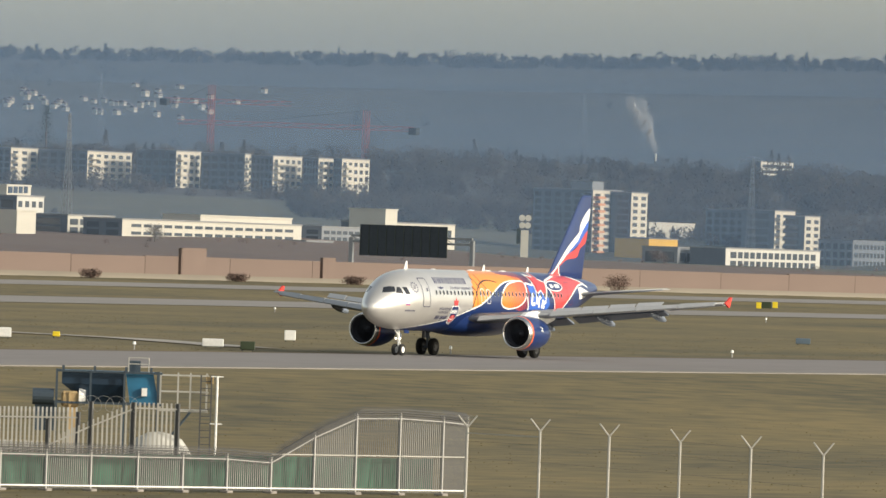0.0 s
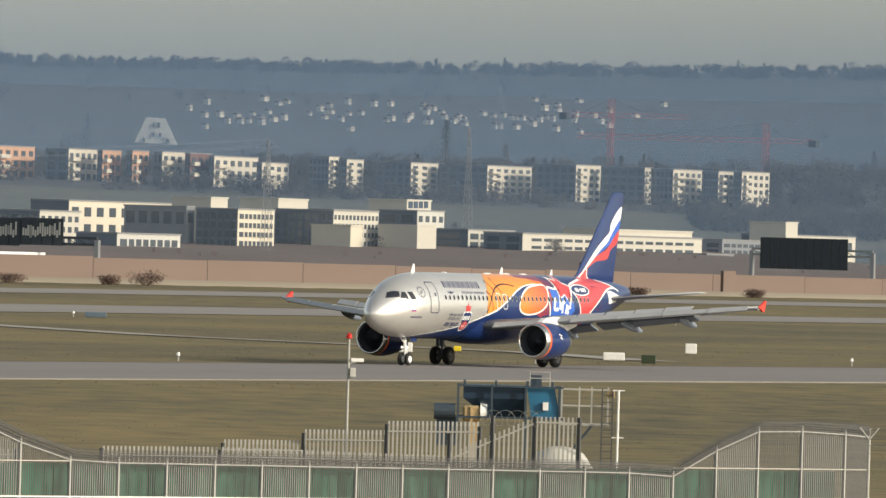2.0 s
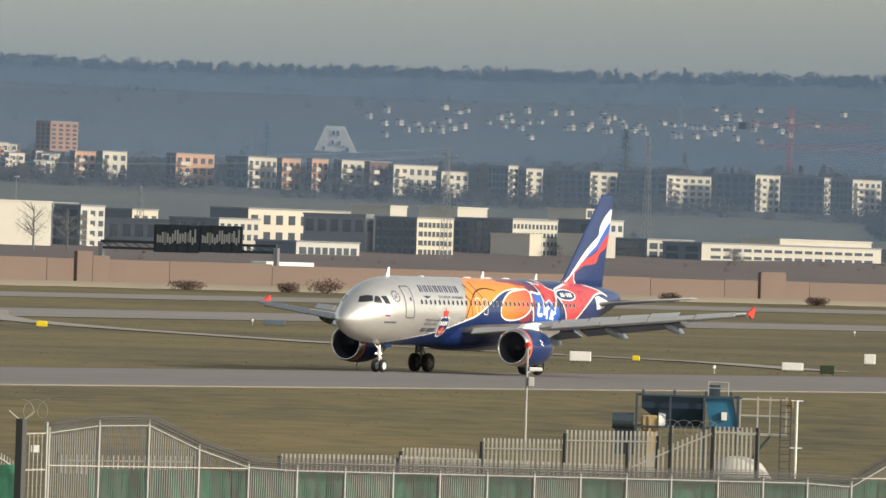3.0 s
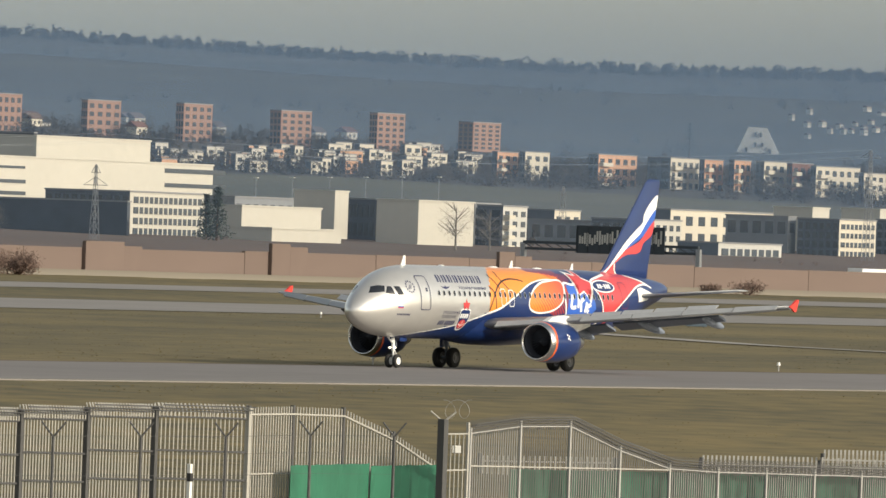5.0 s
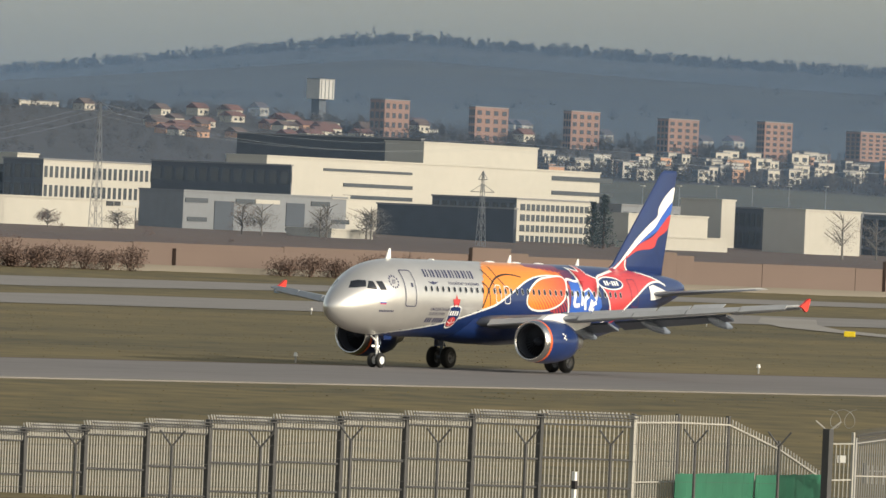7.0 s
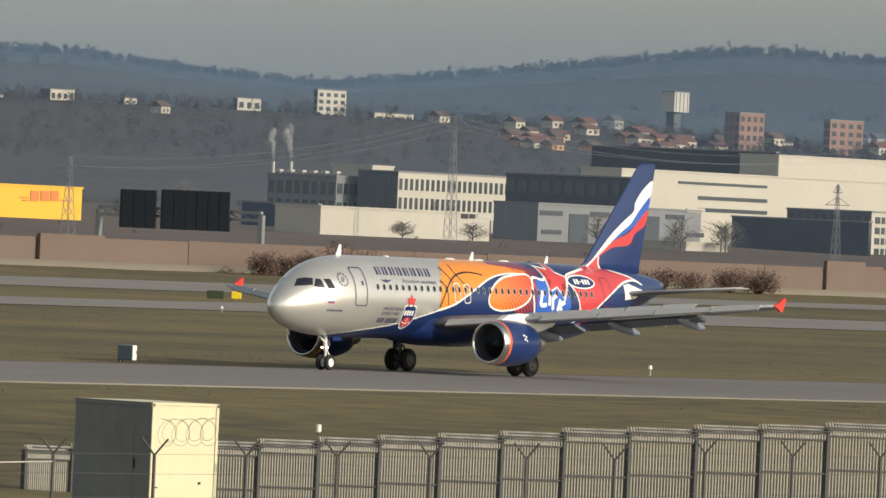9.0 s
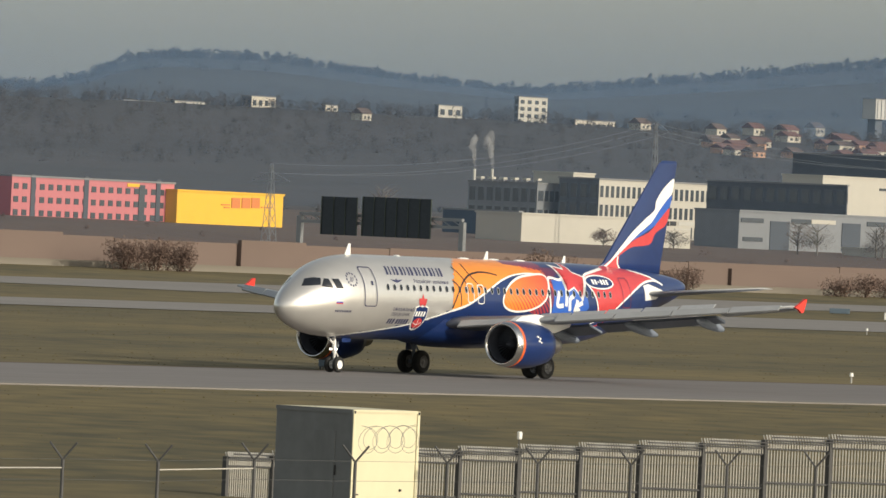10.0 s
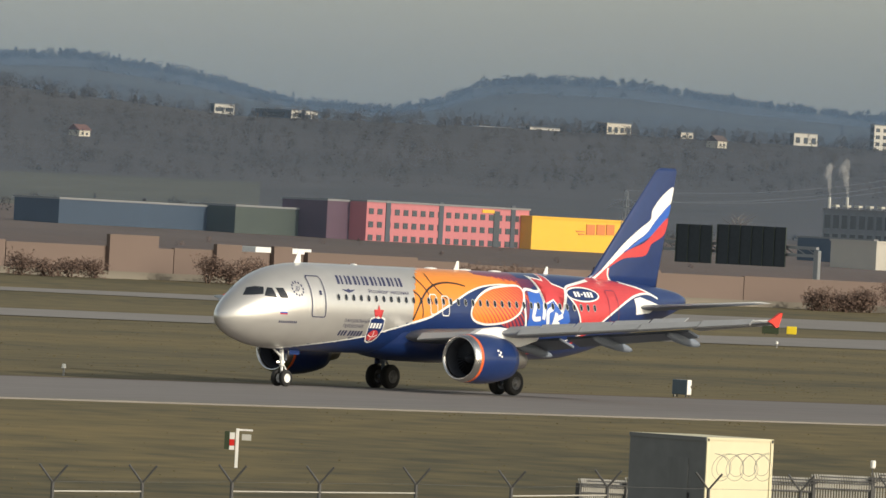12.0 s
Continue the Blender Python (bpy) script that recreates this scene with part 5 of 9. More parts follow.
def stripe(name, pts, w, mat, off, parent, closed=False, fold=skin, w2=None, side=-1):
    """A painted line of width w (to w2) through points."""
    bm = bmesh.new()
    line = curve_through(pts, 6, closed)
    n, pairs = len(line), []
    for i, p in enumerate(line):
        a, b = (line[i - 1] if closed or i else p), (line[(i + 1) % n] if closed or i < n - 1 else p)
        d = (b - a).normalized()
        s = i / (n - 1)
        h = (w + ((w2 if w2 is not None else w) - w) * s) / 2
        pairs.append([bm.verts.new((p.x + k * d.y * h, 0, p.y - k * d.x * h)) for k in (-1, 1)])
    for i in range(n if closed else n - 1):
        q, r = pairs[i], pairs[(i + 1) % n]
        bm.faces.new((q[0], q[1], r[1], r[0]))
    drape(bm, off, fold, side)
    return part(name, bm, mat, parent)


def lettering(words, x, z, size, mat, off, parent, name="lettering", slant=0.0):
    cu = bpy.data.curves.new(name, "FONT")
    cu.body, cu.size, cu.shear = words, size, slant
    ob = bpy.data.objects.new(name, cu)
    scene.collection.objects.link(ob)
    bpy.context.view_layer.update()
    me = bpy.data.meshes.new_from_object(ob.evaluated_get(bpy.context.evaluated_depsgraph_get()))
    bpy.data.objects.remove(ob)
    bm = bmesh.new()
    bm.from_mesh(me)
    bpy.data.meshes.remove(me)
    for v in bm.verts:
        v.co = Vector((x + v.co.x, 0, z + v.co.y))
    for v in bm.verts:
        v.co = skin(v.co.x, v.co.z, off)
    return part(name, bm, mat, parent)


def halftone(name, light, dark, x0, x1):
    """Livery paint that passes from one colour to another in rows of slanting dots."""
    m = shade(name, light, 0.3, coat=0.3)
    nt = m.node_tree
    co, cut, fall, rows, total, edge, mix = (nt.nodes.new("ShaderNode" + k) for k in ("TexCoord", "SeparateXYZ", "MapRange", "TexWave", "Math", "MapRange", "Mix"))
    fall.inputs["From Min"].default_value, fall.inputs["From Max"].default_value = x0, x1
    rows.bands_direction = "DIAGONAL"
    rows.inputs["Scale"].default_value = 2.2
    total.operation = "ADD"
    edge.inputs["From Min"].default_value, edge.inputs["From Max"].default_value = 0.75, 1.25
    mix.data_type = "RGBA"
    mix.inputs["A"].default_value, mix.inputs["B"].default_value = (*light, 1), (*dark, 1)
    nt.links.new(co.outputs["Object"], cut.inputs[0])
    nt.links.new(cut.outputs["X"], fall.inputs["Value"])
    nt.links.new(co.outputs["Object"], rows.inputs["Vector"])
    nt.links.new(fall.outputs[0], total.inputs[0])
    nt.links.new(rows.outputs["Fac"], total.inputs[1])
    nt.links.new(total.outputs[0], edge.inputs["Value"])
    nt.links.new(edge.outputs[0], mix.inputs["Factor"])
    nt.links.new(mix.outputs["Result"], nt.nodes["Principled BSDF"].inputs["Base Color"])
    return m


BALLPAINT = halftone("ball_halftone", (0.80, 0.25, 0.035), (0.55, 0.06, 0.05), 16.3, 19.9)
PLUMPAINT = halftone("plum_halftone", (0.40, 0.045, 0.05), (0.03, 0.022, 0.085), 17.6, 21.0)
plane = thing("airliner", pose(582.31, 303.6, 0.03), "silver and navy jet airliner with an orange basketball livery", "aeroplane")
BELLY = [(2.0, 1.4), (5.17, 1.98), (7.08, 2.23), (8.49, 2.46), (10.92, 3.02), (13.12, 3.56), (14.5, 3.95), (16, 4.5), (17.5, 5.0), (19.5, 5.3), (20, 6)]


def build_hull():
    bm = bmesh.new()
    xs = [0.0, 0.02, 0.04, 0.08, 0.15, 0.25, 0.4, 0.6, 0.8, 1.0, 1.3, 1.6, 2.0] + [2.4 + 0.3 * i for i in range(104)] + [33.6, 33.84]
    n, rings = 72, []
    for x in xs:
        hw, hh, zc = (smooth_row(x, k) for k in (1, 2, 3))
        rings.append([bm.verts.new((x, hw * math.sin(2 * math.pi * i / n), zc + hh * math.cos(2 * math.pi * i / n))) for i in range(n)])
    for a, b in zip(rings, rings[1:]):
        for i in range(n):
            f = bm.faces.new((a[i], b[i], b[(i + 1) % n], a[(i + 1) % n]))
            c = f.calc_center_median()
            if c.x < (11.55 + 1.19 * (1.975 - abs(c.y)) if c.z > 3.7 else 12.4):
                k = 0 if c.z > lerp(c.x, BELLY) else 1
            elif c.z < 3.6 or c.x > 26:
                k = 1
            else:
                k = 2 if c.x < 17 else (3 if c.x < 20 else 1)
            f.material_index = k
    bm.faces.new(rings[0][::-1])
    bm.faces.new(rings[-1])
    bmesh.ops.recalc_face_normals(bm, faces=bm.faces)
    hull = part("fuselage", bm, [SILVER, NAVY, ORANGE, PLUM], plane, "silver nose and navy belly under an orange and red painted rear", smooth=True)
    # belly fairing under the wing
    bm = bmesh.new()
    rings = []
    for x, hw, zb in ((9.8, 0.7, 1.75), (11, 1.7, 1.5), (12.5, 2.1, 1.36), (15, 2.2, 1.32), (17.5, 2.1, 1.4), (19.5, 1.5, 1.6), (20.8, 0.5, 1.75)):
        rings.append([bm.verts.new((x, hw * math.cos(a), 2.75 - (2.75 - zb) * max(0, math.sin(a)) ** 0.6)) for a in [math.pi * i / 14 for i in range(15)]])
    for a, b in zip(rings, rings[1:]):
        for i in range(14):
            bm.faces.new((a[i], a[i + 1], b[i + 1], b[i]))
    bmesh.ops.recalc_face_normals(bm, faces=bm.faces)
    part("belly_fairing", bm, NAVY, plane, smooth=True)
    return hull


hull = build_hull()

# painted livery on the port side
shape("navy_paint_area", [(11.54, 3.18), (12.74, 3.48), (13.93, 3.99), (14.83, 4.37), (15.81, 4.74), (16.97, 5.01), (18.34, 5.14), (19.48, 5.10), (19.90, 4.88), (19.63, 3.37), (18.09, 2.79), (14.59, 2.70), (10.71, 2.46), (9.97, 2.39), (10.45, 2.79)], NAVY, 0.006, hull, False)
stripe("white_belly_line", [(2.6, 1.78), (3.8, 1.82), (5.17, 1.98), (7.08, 2.23), (8.49, 2.46), (10.92, 3.02), (11.60, 3.20)], 0.035, WHITE, 0.012, hull, w2=0.09)
shape("orange_paint_area", [(12.59, 5.49), (13.82, 5.58), (15.49, 5.59), (17.05, 5.56), (18.24, 5.47), (19.63, 5.30), (19.66, 5.14), (18.36, 5.16), (16.98, 5.02), (15.82, 4.76), (14.83, 4.38), (13.94, 4.01), (12.74, 3.49), (11.53, 3.20), (11.52, 3.7), (11.60, 4.2), (11.85, 4.7), (12.24, 5.15)], ORANGE, 0.010, hull, False)
shape("plum_paint_area", [(18.36, 5.16), (19.63, 5.30), (18.24, 5.47), (19.41, 5.50), (20.71, 5.45), (21.37, 5.35), (20.40, 4.98), (19.62, 4.26), (19.66, 3.28), (18.47, 3.11), (17.86, 3.28), (18.90, 3.53), (19.48, 4.25), (19.90, 4.88), (19.55, 5.11)], PLUMPAINT, 0.009, hull, False)
for k, s in enumerate([0.0, 0.4, 0.8, 1.2, 1.6]):
    stripe("halftone_line", [(18.2 + s, 5.5 - 0.04 * k), (19.3 + s * 0.3, 5.1), (20.2, 4.5 - 0.25 * k)], 0.07, EMBER, 0.011, hull, w2=0.03)
shape("painted_ball", [(19.55, 5.11), (18.24, 5.04), (17.28, 4.89), (16.41, 4.56), (15.87, 4.15), (15.68, 3.71), (15.96, 3.40), (16.76, 3.25), (17.84, 3.32), (18.62, 3.52), (19.22, 3.85), (19.52, 4.30), (19.77, 4.78)], BALLPAINT, 0.013, hull)
stripe("ball_outline", [(19.55, 5.11), (18.24, 5.04), (17.28, 4.89), (16.41, 4.56), (15.87, 4.15), (15.68, 3.71), (15.96, 3.40), (16.76, 3.25), (17.84, 3.32), (18.62, 3.52), (19.22, 3.85), (19.52, 4.30), (19.77, 4.78)], 0.10, WHITE, 0.017, hull, True)
stripe("orange_edge_line", [(11.54, 3.18), (12.74, 3.48), (13.93, 3.99), (14.83, 4.37), (15.81, 4.74), (16.97, 5.01), (18.34, 5.14), (19.48, 5.10)], 0.12, WHITE, 0.016, hull, w2=0.05)
for pts in ([(12.23, 5.32), (12.46, 5.00), (12.73, 4.58), (12.89, 4.07)], [(13.28, 5.49), (13.24, 5.11), (13.58, 4.65), (14.00, 4.34)], [(11.52, 3.31), (11.89, 3.95), (12.44, 4.53), (13.20, 4.92), (14.17, 5.10), (14.99, 5.09), (15.65, 4.99)], [(11.70, 4.64), (12.04, 4.39), (12.17, 3.96), (12.21, 3.43)]):
    stripe("ball_seam", pts, 0.10, BLACK, 0.014, hull, w2=0.07)
shape("red_paint_area", [(23.30, 5.16), (25.0, 5.50), (26.0, 5.66), (27.4, 5.62), (28.49, 5.42), (29.67, 5.18), (30.74, 4.82), (29.90, 5.02), (28.80, 4.92), (27.73, 4.60), (26.43, 4.05), (25.48, 3.55), (24.6, 3.0), (23.7, 2.9), (23.75, 3.6), (23.45, 4.3), (23.0, 4.8)], RED, 0.010, hull)
for pts in ([(23.85, 3.3), (23.5, 4.2), (22.95, 4.85)], [(22.9, 4.95), (23.30, 5.18), (24.3, 5.36), (25.4, 5.52)], [(24.9, 3.2), (25.48, 3.55), (26.43, 4.05), (27.73, 4.60), (28.80, 4.92), (29.90, 5.02), (30.74, 4.82)], [(28.2, 5.50), (28.9, 5.36), (29.67, 5.18), (30.74, 4.82)]):
    stripe("red_area_outline", pts, 0.10, WHITE, 0.014, hull)
stripe("belly_ribbon", [(20.6, 1.98), (22.4, 2.22), (24.6, 2.86)], 0.26, RED, 0.010, hull, w2=0.05)
stripe("belly_ribbon", [(20.4, 2.14), (22.2, 2.42), (24.0, 2.95)], 0.09, WHITE, 0.013, hull, w2=0.05)
shape("shield", [(20.10, 4.86), (21.29, 4.87), (21.35, 4.61), (22.62, 4.47), (22.86, 3.90), (22.96, 3.55), (22.60, 3.27), (19.82, 3.20)], BLUE, 0.013, hull, False)
stripe("shield_outline", [(19.75, 3.19), (19.62, 4.17), (19.92, 4.94), (20.74, 4.88), (21.21, 4.97)], 0.13, WHITE, 0.017, hull)
for pts in ([(20.47, 4.32), (20.24, 3.65), (20.76, 3.62)], [(21.09, 4.30), (20.98, 3.59)], [(21.68, 4.12), (21.31, 3.91), (21.33, 3.37)], [(21.96, 3.92), (21.73, 3.34)], [(22.39, 3.80), (21.89, 3.57), (22.15, 3.35)]):
    stripe("shield_bar", pts, 0.22, WHITE, 0.018, hull)


def star_points(x, z, r, turn, inner=0.42):
    return [(x + (r if i % 2 == 0 else r * inner) * math.sin(math.pi * i / 5 + turn), z + (r if i % 2 == 0 else r * inner) * math.cos(math.pi * i / 5 + turn)) for i in range(10)]


shape("star_border", star_points(21.95, 4.98, 1.22, 0.25), WHITE, 0.019, hull, False)
shape("star", star_points(21.95, 4.98, 1.0, 0.25), RED, 0.023, hull, False)
ring = [(24.22 + 1.28 * math.cos(a), 4.84 + 0.36 * math.sin(a)) for a in [2 * math.pi * i / 24 for i in range(24)]]
shape("oval_border", ring, WHITE, 0.019, hull, False)
ring = [(24.22 + 1.17 * math.cos(a), 4.84 + 0.29 * math.sin(a)) for a in [2 * math.pi * i / 24 for i in range(24)]]
shape("oval", ring, NAVY, 0.023, hull, False)
for i in range(6):
    x = 23.55 + 0.25 * i
    z = (4.72, 4.96) if i != 2 else (4.81, 4.87)
    shape("registration_bar", [(x, z[0]), (x + 0.17, z[0]), (x + 0.17, z[1]), (x, z[1])], WHITE, 0.027, hull, False)
# title bars, small lettering, crest
def title_bars(x, z, h, lean, bars):
    """Plain slanting bars, each (start, width), in place of one sign of the title."""
    for a, w in bars:
        shape("title_bar", [(x + a, z), (x + a + w, z), (x + a + w + lean, z + h), (x + a + lean, z + h)], INK, 0.008, hull, False)


for i in range(8):
    title_bars(6.42 + 0.60 * i, 4.82, 0.40, 0.12, ((0.0, 0.13), (0.24, 0.17)) if i % 2 else ((0.0, 0.17), (0.29, 0.12)))
lettering("Российские авиалинии", 8.45, 4.47, 0.255, INK, 0.008, hull)
lettering("ОФИЦИАЛЬНЫЙ", 6.72, 3.08, 0.22, INK, 0.008, hull)
lettering("ПЕРЕВОЗЧИК", 6.72, 2.84, 0.22, INK, 0.008, hull)
for i in range(8):
    x = 6.6 + 0.2 * i + (0.1 if i > 2 else 0)
    shape("name_bar", [(x, 2.46), (x + 0.13, 2.46), (x + 0.17, 2.70), (x + 0.04, 2.70)], INK, 0.008, hull, False)
for i in range(10):
    x = 2.62 + 0.105 * i
    shape("name_bar", [(x, 2.93), (x + 0.07, 2.93), (x + 0.07, 3.03), (x, 3.03)], INK, 0.008, hull, False)
def crest_outline(k):
    return [(9.04 + 0.92 * k * x, 2.78 + 0.92 * k * z) for x, z in ((-0.50, 0.52), (-0.22, 0.60), (0.0, 0.56), (0.22, 0.60), (0.50, 0.52), (0.54, 0.05), (0.44, -0.32), (0.24, -0.54), (0.0, -0.60), (-0.24, -0.54), (-0.44, -0.32), (-0.54, 0.05))]


shape("crest_border", crest_outline(1.12), WHITE, 0.015, hull, False)
shape("crest", crest_outline(1.0), NAVY, 0.019, hull, False)
shape("crest_ball", [(9.04 + 0.36 * math.cos(a), 2.53 + 0.25 * math.sin(a)) for a in [math.pi * i / 10 for i in range(20)]], RED, 0.023, hull, False)
for pts in ([(8.68, 2.56), (9.02, 2.46), (9.36, 2.56)], [(9.02, 2.74), (9.05, 2.5), (9.0, 2.24)]):
    stripe("crest_seam", pts, 0.035, WHITE, 0.027, hull)
for i in range(4):
    x = 8.60 + 0.21 * i
    shape("crest_bar", [(x, 2.86), (x + 0.14, 2.86), (x + 0.16, 3.1), (x + 0.02, 3.1)], WHITE, 0.027, hull, False)
shape("crest_star", star_points(9.04, 3.60, 0.36, 0.0), RED, 0.019, hull, False)
for k, m in enumerate((WHITE, BLUE, RED)):
    shape("flag_stripe", [(2.62, 3.50 - 0.06 * k), (3.02, 3.50 - 0.06 * k), (3.02, 3.44 - 0.06 * k), (2.62, 3.44 - 0.06 * k)], m, 0.008, hull, False)
shape("wing_emblem", [(6.55, 4.60), (6.95, 4.57), (7.05, 4.64), (7.15, 4.57), (7.55, 4.60), (7.3, 4.50), (7.05, 4.44), (6.8, 4.50)], INK, 0.008, hull, False)
for k in range(12):
    a = 2 * math.pi * k / 12
    x, z = 3.72 + 0.30 * math.sin(a), 4.52 + 0.30 * math.cos(a)
    shape("round_emblem_bar", [(x - 0.04, z - 0.05), (x + 0.04, z - 0.05), (x + 0.04, z + 0.05), (x - 0.04, z + 0.05)], INK, 0.008, hull, False)
for k in (-1, 0, 1):
    stripe("round_emblem_curl", [(3.62 + 0.08 * k, 4.40), (3.70 + 0.08 * k, 4.50), (3.76 + 0.08 * k, 4.64)], 0.03, INK, 0.008, hull)


def rounded(x0, x1, z0, z1, r=0.12):
    out = []
    for cx, cz, a0 in ((x1 - r, z1 - r, 0), (x0 + r, z1 - r, 90), (x0 + r, z0 + r, 180), (x1 - r, z0 + r, 270)):
        out += [(cx + r * math.cos(radians(a0 + a)), cz + r * math.sin(radians(a0 + a))) for a in (0, 45, 90)]
    return out


def door_line(name, x0, x1, z0, z1, mat, w=0.045):
    bm = bmesh.new()
    a, b = rounded(x0, x1, z0, z1), rounded(x0 + w, x1 - w, z0 + w, z1 - w, 0.1)
    va, vb = [bm.verts.new((p[0], 0, p[1])) for p in a], [bm.verts.new((p[0], 0, p[1])) for p in b]
    for i in range(len(a)):
        j = (i + 1) % len(a)
        bm.faces.new((va[i], va[j], vb[j], vb[i]))
    drape(bm, 0.025)
    return part(name, bm, mat, hull)


door_line("cabin_door", 4.42, 5.34, 3.25, 5.15, INK)
door_line("door_window", 4.98, 5.10, 4.28, 4.48, INK, 0.05)
door_line("exit_hatch", 12.72, 13.26, 3.6, 4.55, WHITE)
door_line("exit_hatch", 13.56, 14.1, 3.55, 4.5, WHITE)
door_line("rear_door", 26.1, 26.95, 3.6, 5.1, PLUM)
for i in range(36):
    x = 6.23 + 0.533 * i
    if x > 25.3:
        continue
    ring = [(x + 0.095 * math.cos(a), 4.22 + 0.15 * math.sin(a)) for a in [2 * math.pi * k / 10 for k in range(10)]]
    if x > 12.4:
        rim = [(x + 0.125 * math.cos(a), 4.22 + 0.185 * math.sin(a)) for a in [2 * math.pi * k / 10 for k in range(10)]]
        shape("window_rim", rim, WINGGREY, 0.027, hull, False)
    shape("cabin_window", ring, PANE, 0.031, hull, False)
for side in (-1, 1):
    for pts in ([(1.09, 4.12), (1.47, 4.47), (1.78, 4.55), (2.08, 4.54), (1.92, 4.21), (1.45, 4.15)], [(1.93, 4.14), (2.20, 4.52), (2.42, 4.51), (2.50, 4.07)], [(2.57, 4.52), (2.94, 4.53), (3.09, 4.07), (2.68, 4.06)]):
        shape("cockpit_window", pts, PANE, 0.012, hull, False, side=side)
for x, h, w in ((5.2, 0.52, 0.42), (16.6, 0.42, 0.34), (23.2, 0.36, 0.3)):
    bm = bmesh.new()
    vs = [bm.verts.new(p) for p in ((x - 0.05, -0.03, 5.68), (x + w, -0.03, 5.68), (x + w * 1.0, -0.012, 5.74 + h), (x + w * 0.6, -0.012, 5.74 + h), (x - 0.05, 0.03, 5.68), (x + w, 0.03, 5.68), (x + w, 0.012, 5.74 + h), (x + w * 0.6, 0.012, 5.74 + h))]
    for f in ((0, 1, 2, 3), (7, 6, 5, 4), (0, 3, 7, 4), (1, 5, 6, 2), (3, 2, 6, 7), (0, 4, 5, 1)):
        bm.faces.new([vs[i] for i in f])
    part("blade_antenna", bm, WHITE, plane)
for x in (9.4, 14.9, 17.4, 19.6):
    bm = bmesh.new()
    bmesh.ops.create_uvsphere(bm, u_segments=12, v_segments=6, radius=1.0, matrix=Matrix.Translation((x, 0, 5.74)) @ Matrix.Diagonal((0.45 if x > 12 else 0.15, 0.2, 0.07, 1)))
    part("dome_antenna", bm, WHITE, plane, smooth=True)


def foil(n=14):
    """An aerofoil: points (along the chord, up), from the tail over the top to the nose and back."""
    out = []
    for i in range(n + 1):
        s = 0.5 * (1 + math.cos(math.pi * i / n))
        out.append((s, 5 * (0.2969 * math.sqrt(s) - 0.126 * s - 0.3516 * s * s + 0.2843 * s**3 - 0.1036 * s**4) * 1.1))
    for i in range(1, n):
        s = 0.5 * (1 - math.cos(math.pi * i / n))
        out.append((s, -5 * (0.2969 * math.sqrt(s) - 0.126 * s - 0.3516 * s * s + 0.2843 * s**3 - 0.1036 * s**4) * 0.8))
    return out


def lifting(name, stations, mats, parent, label="", upright=False):
    """A wing lofted through stations: leading edge x, y, z, chord, thickness."""
    bm, rings, f = bmesh.new(), [], foil()
    for x, y, z, c, t in stations:
        rings.append([bm.verts.new((x + s * c, y + (u * t * c if upright else 0), z + (0 if upright else u * t * c))) for s, u in f])
    n = len(f)
    for a, b in zip(rings, rings[1:]):
        for i in range(n):
            fc = bm.faces.new((a[i], a[(i + 1) % n], b[(i + 1) % n], b[i]))
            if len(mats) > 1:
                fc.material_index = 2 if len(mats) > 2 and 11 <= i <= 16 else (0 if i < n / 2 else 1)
    bm.faces.new(rings[0][::-1])
    bm.faces.new(rings[-1])
    bmesh.ops.recalc_face_normals(bm, faces=bm.faces)
    return part(name, bm, mats, parent, label, smooth=True)


def slab(name, corners, t, mat, parent, smooth=False):
    """A thin tapered plate from four corners."""
    bm = bmesh.new()
    up = (Vector(corners[1]) - Vector(corners[0])).cross(Vector(corners[3]) - Vector(corners[0])).normalized() * t / 2
    vs = [bm.verts.new(Vector(c) + k * up) for k in (-1, 1) for c in corners]
    for f in ((3, 2, 1, 0), (4, 5, 6, 7), (0, 1, 5, 4), (1, 2, 6, 5), (2, 3, 7, 6), (3, 0, 4, 7)):
        bm.faces.new([vs[i] for i in f])
    bmesh.ops.recalc_face_normals(bm, faces=bm.faces)
    return part(name, bm, mat, parent)


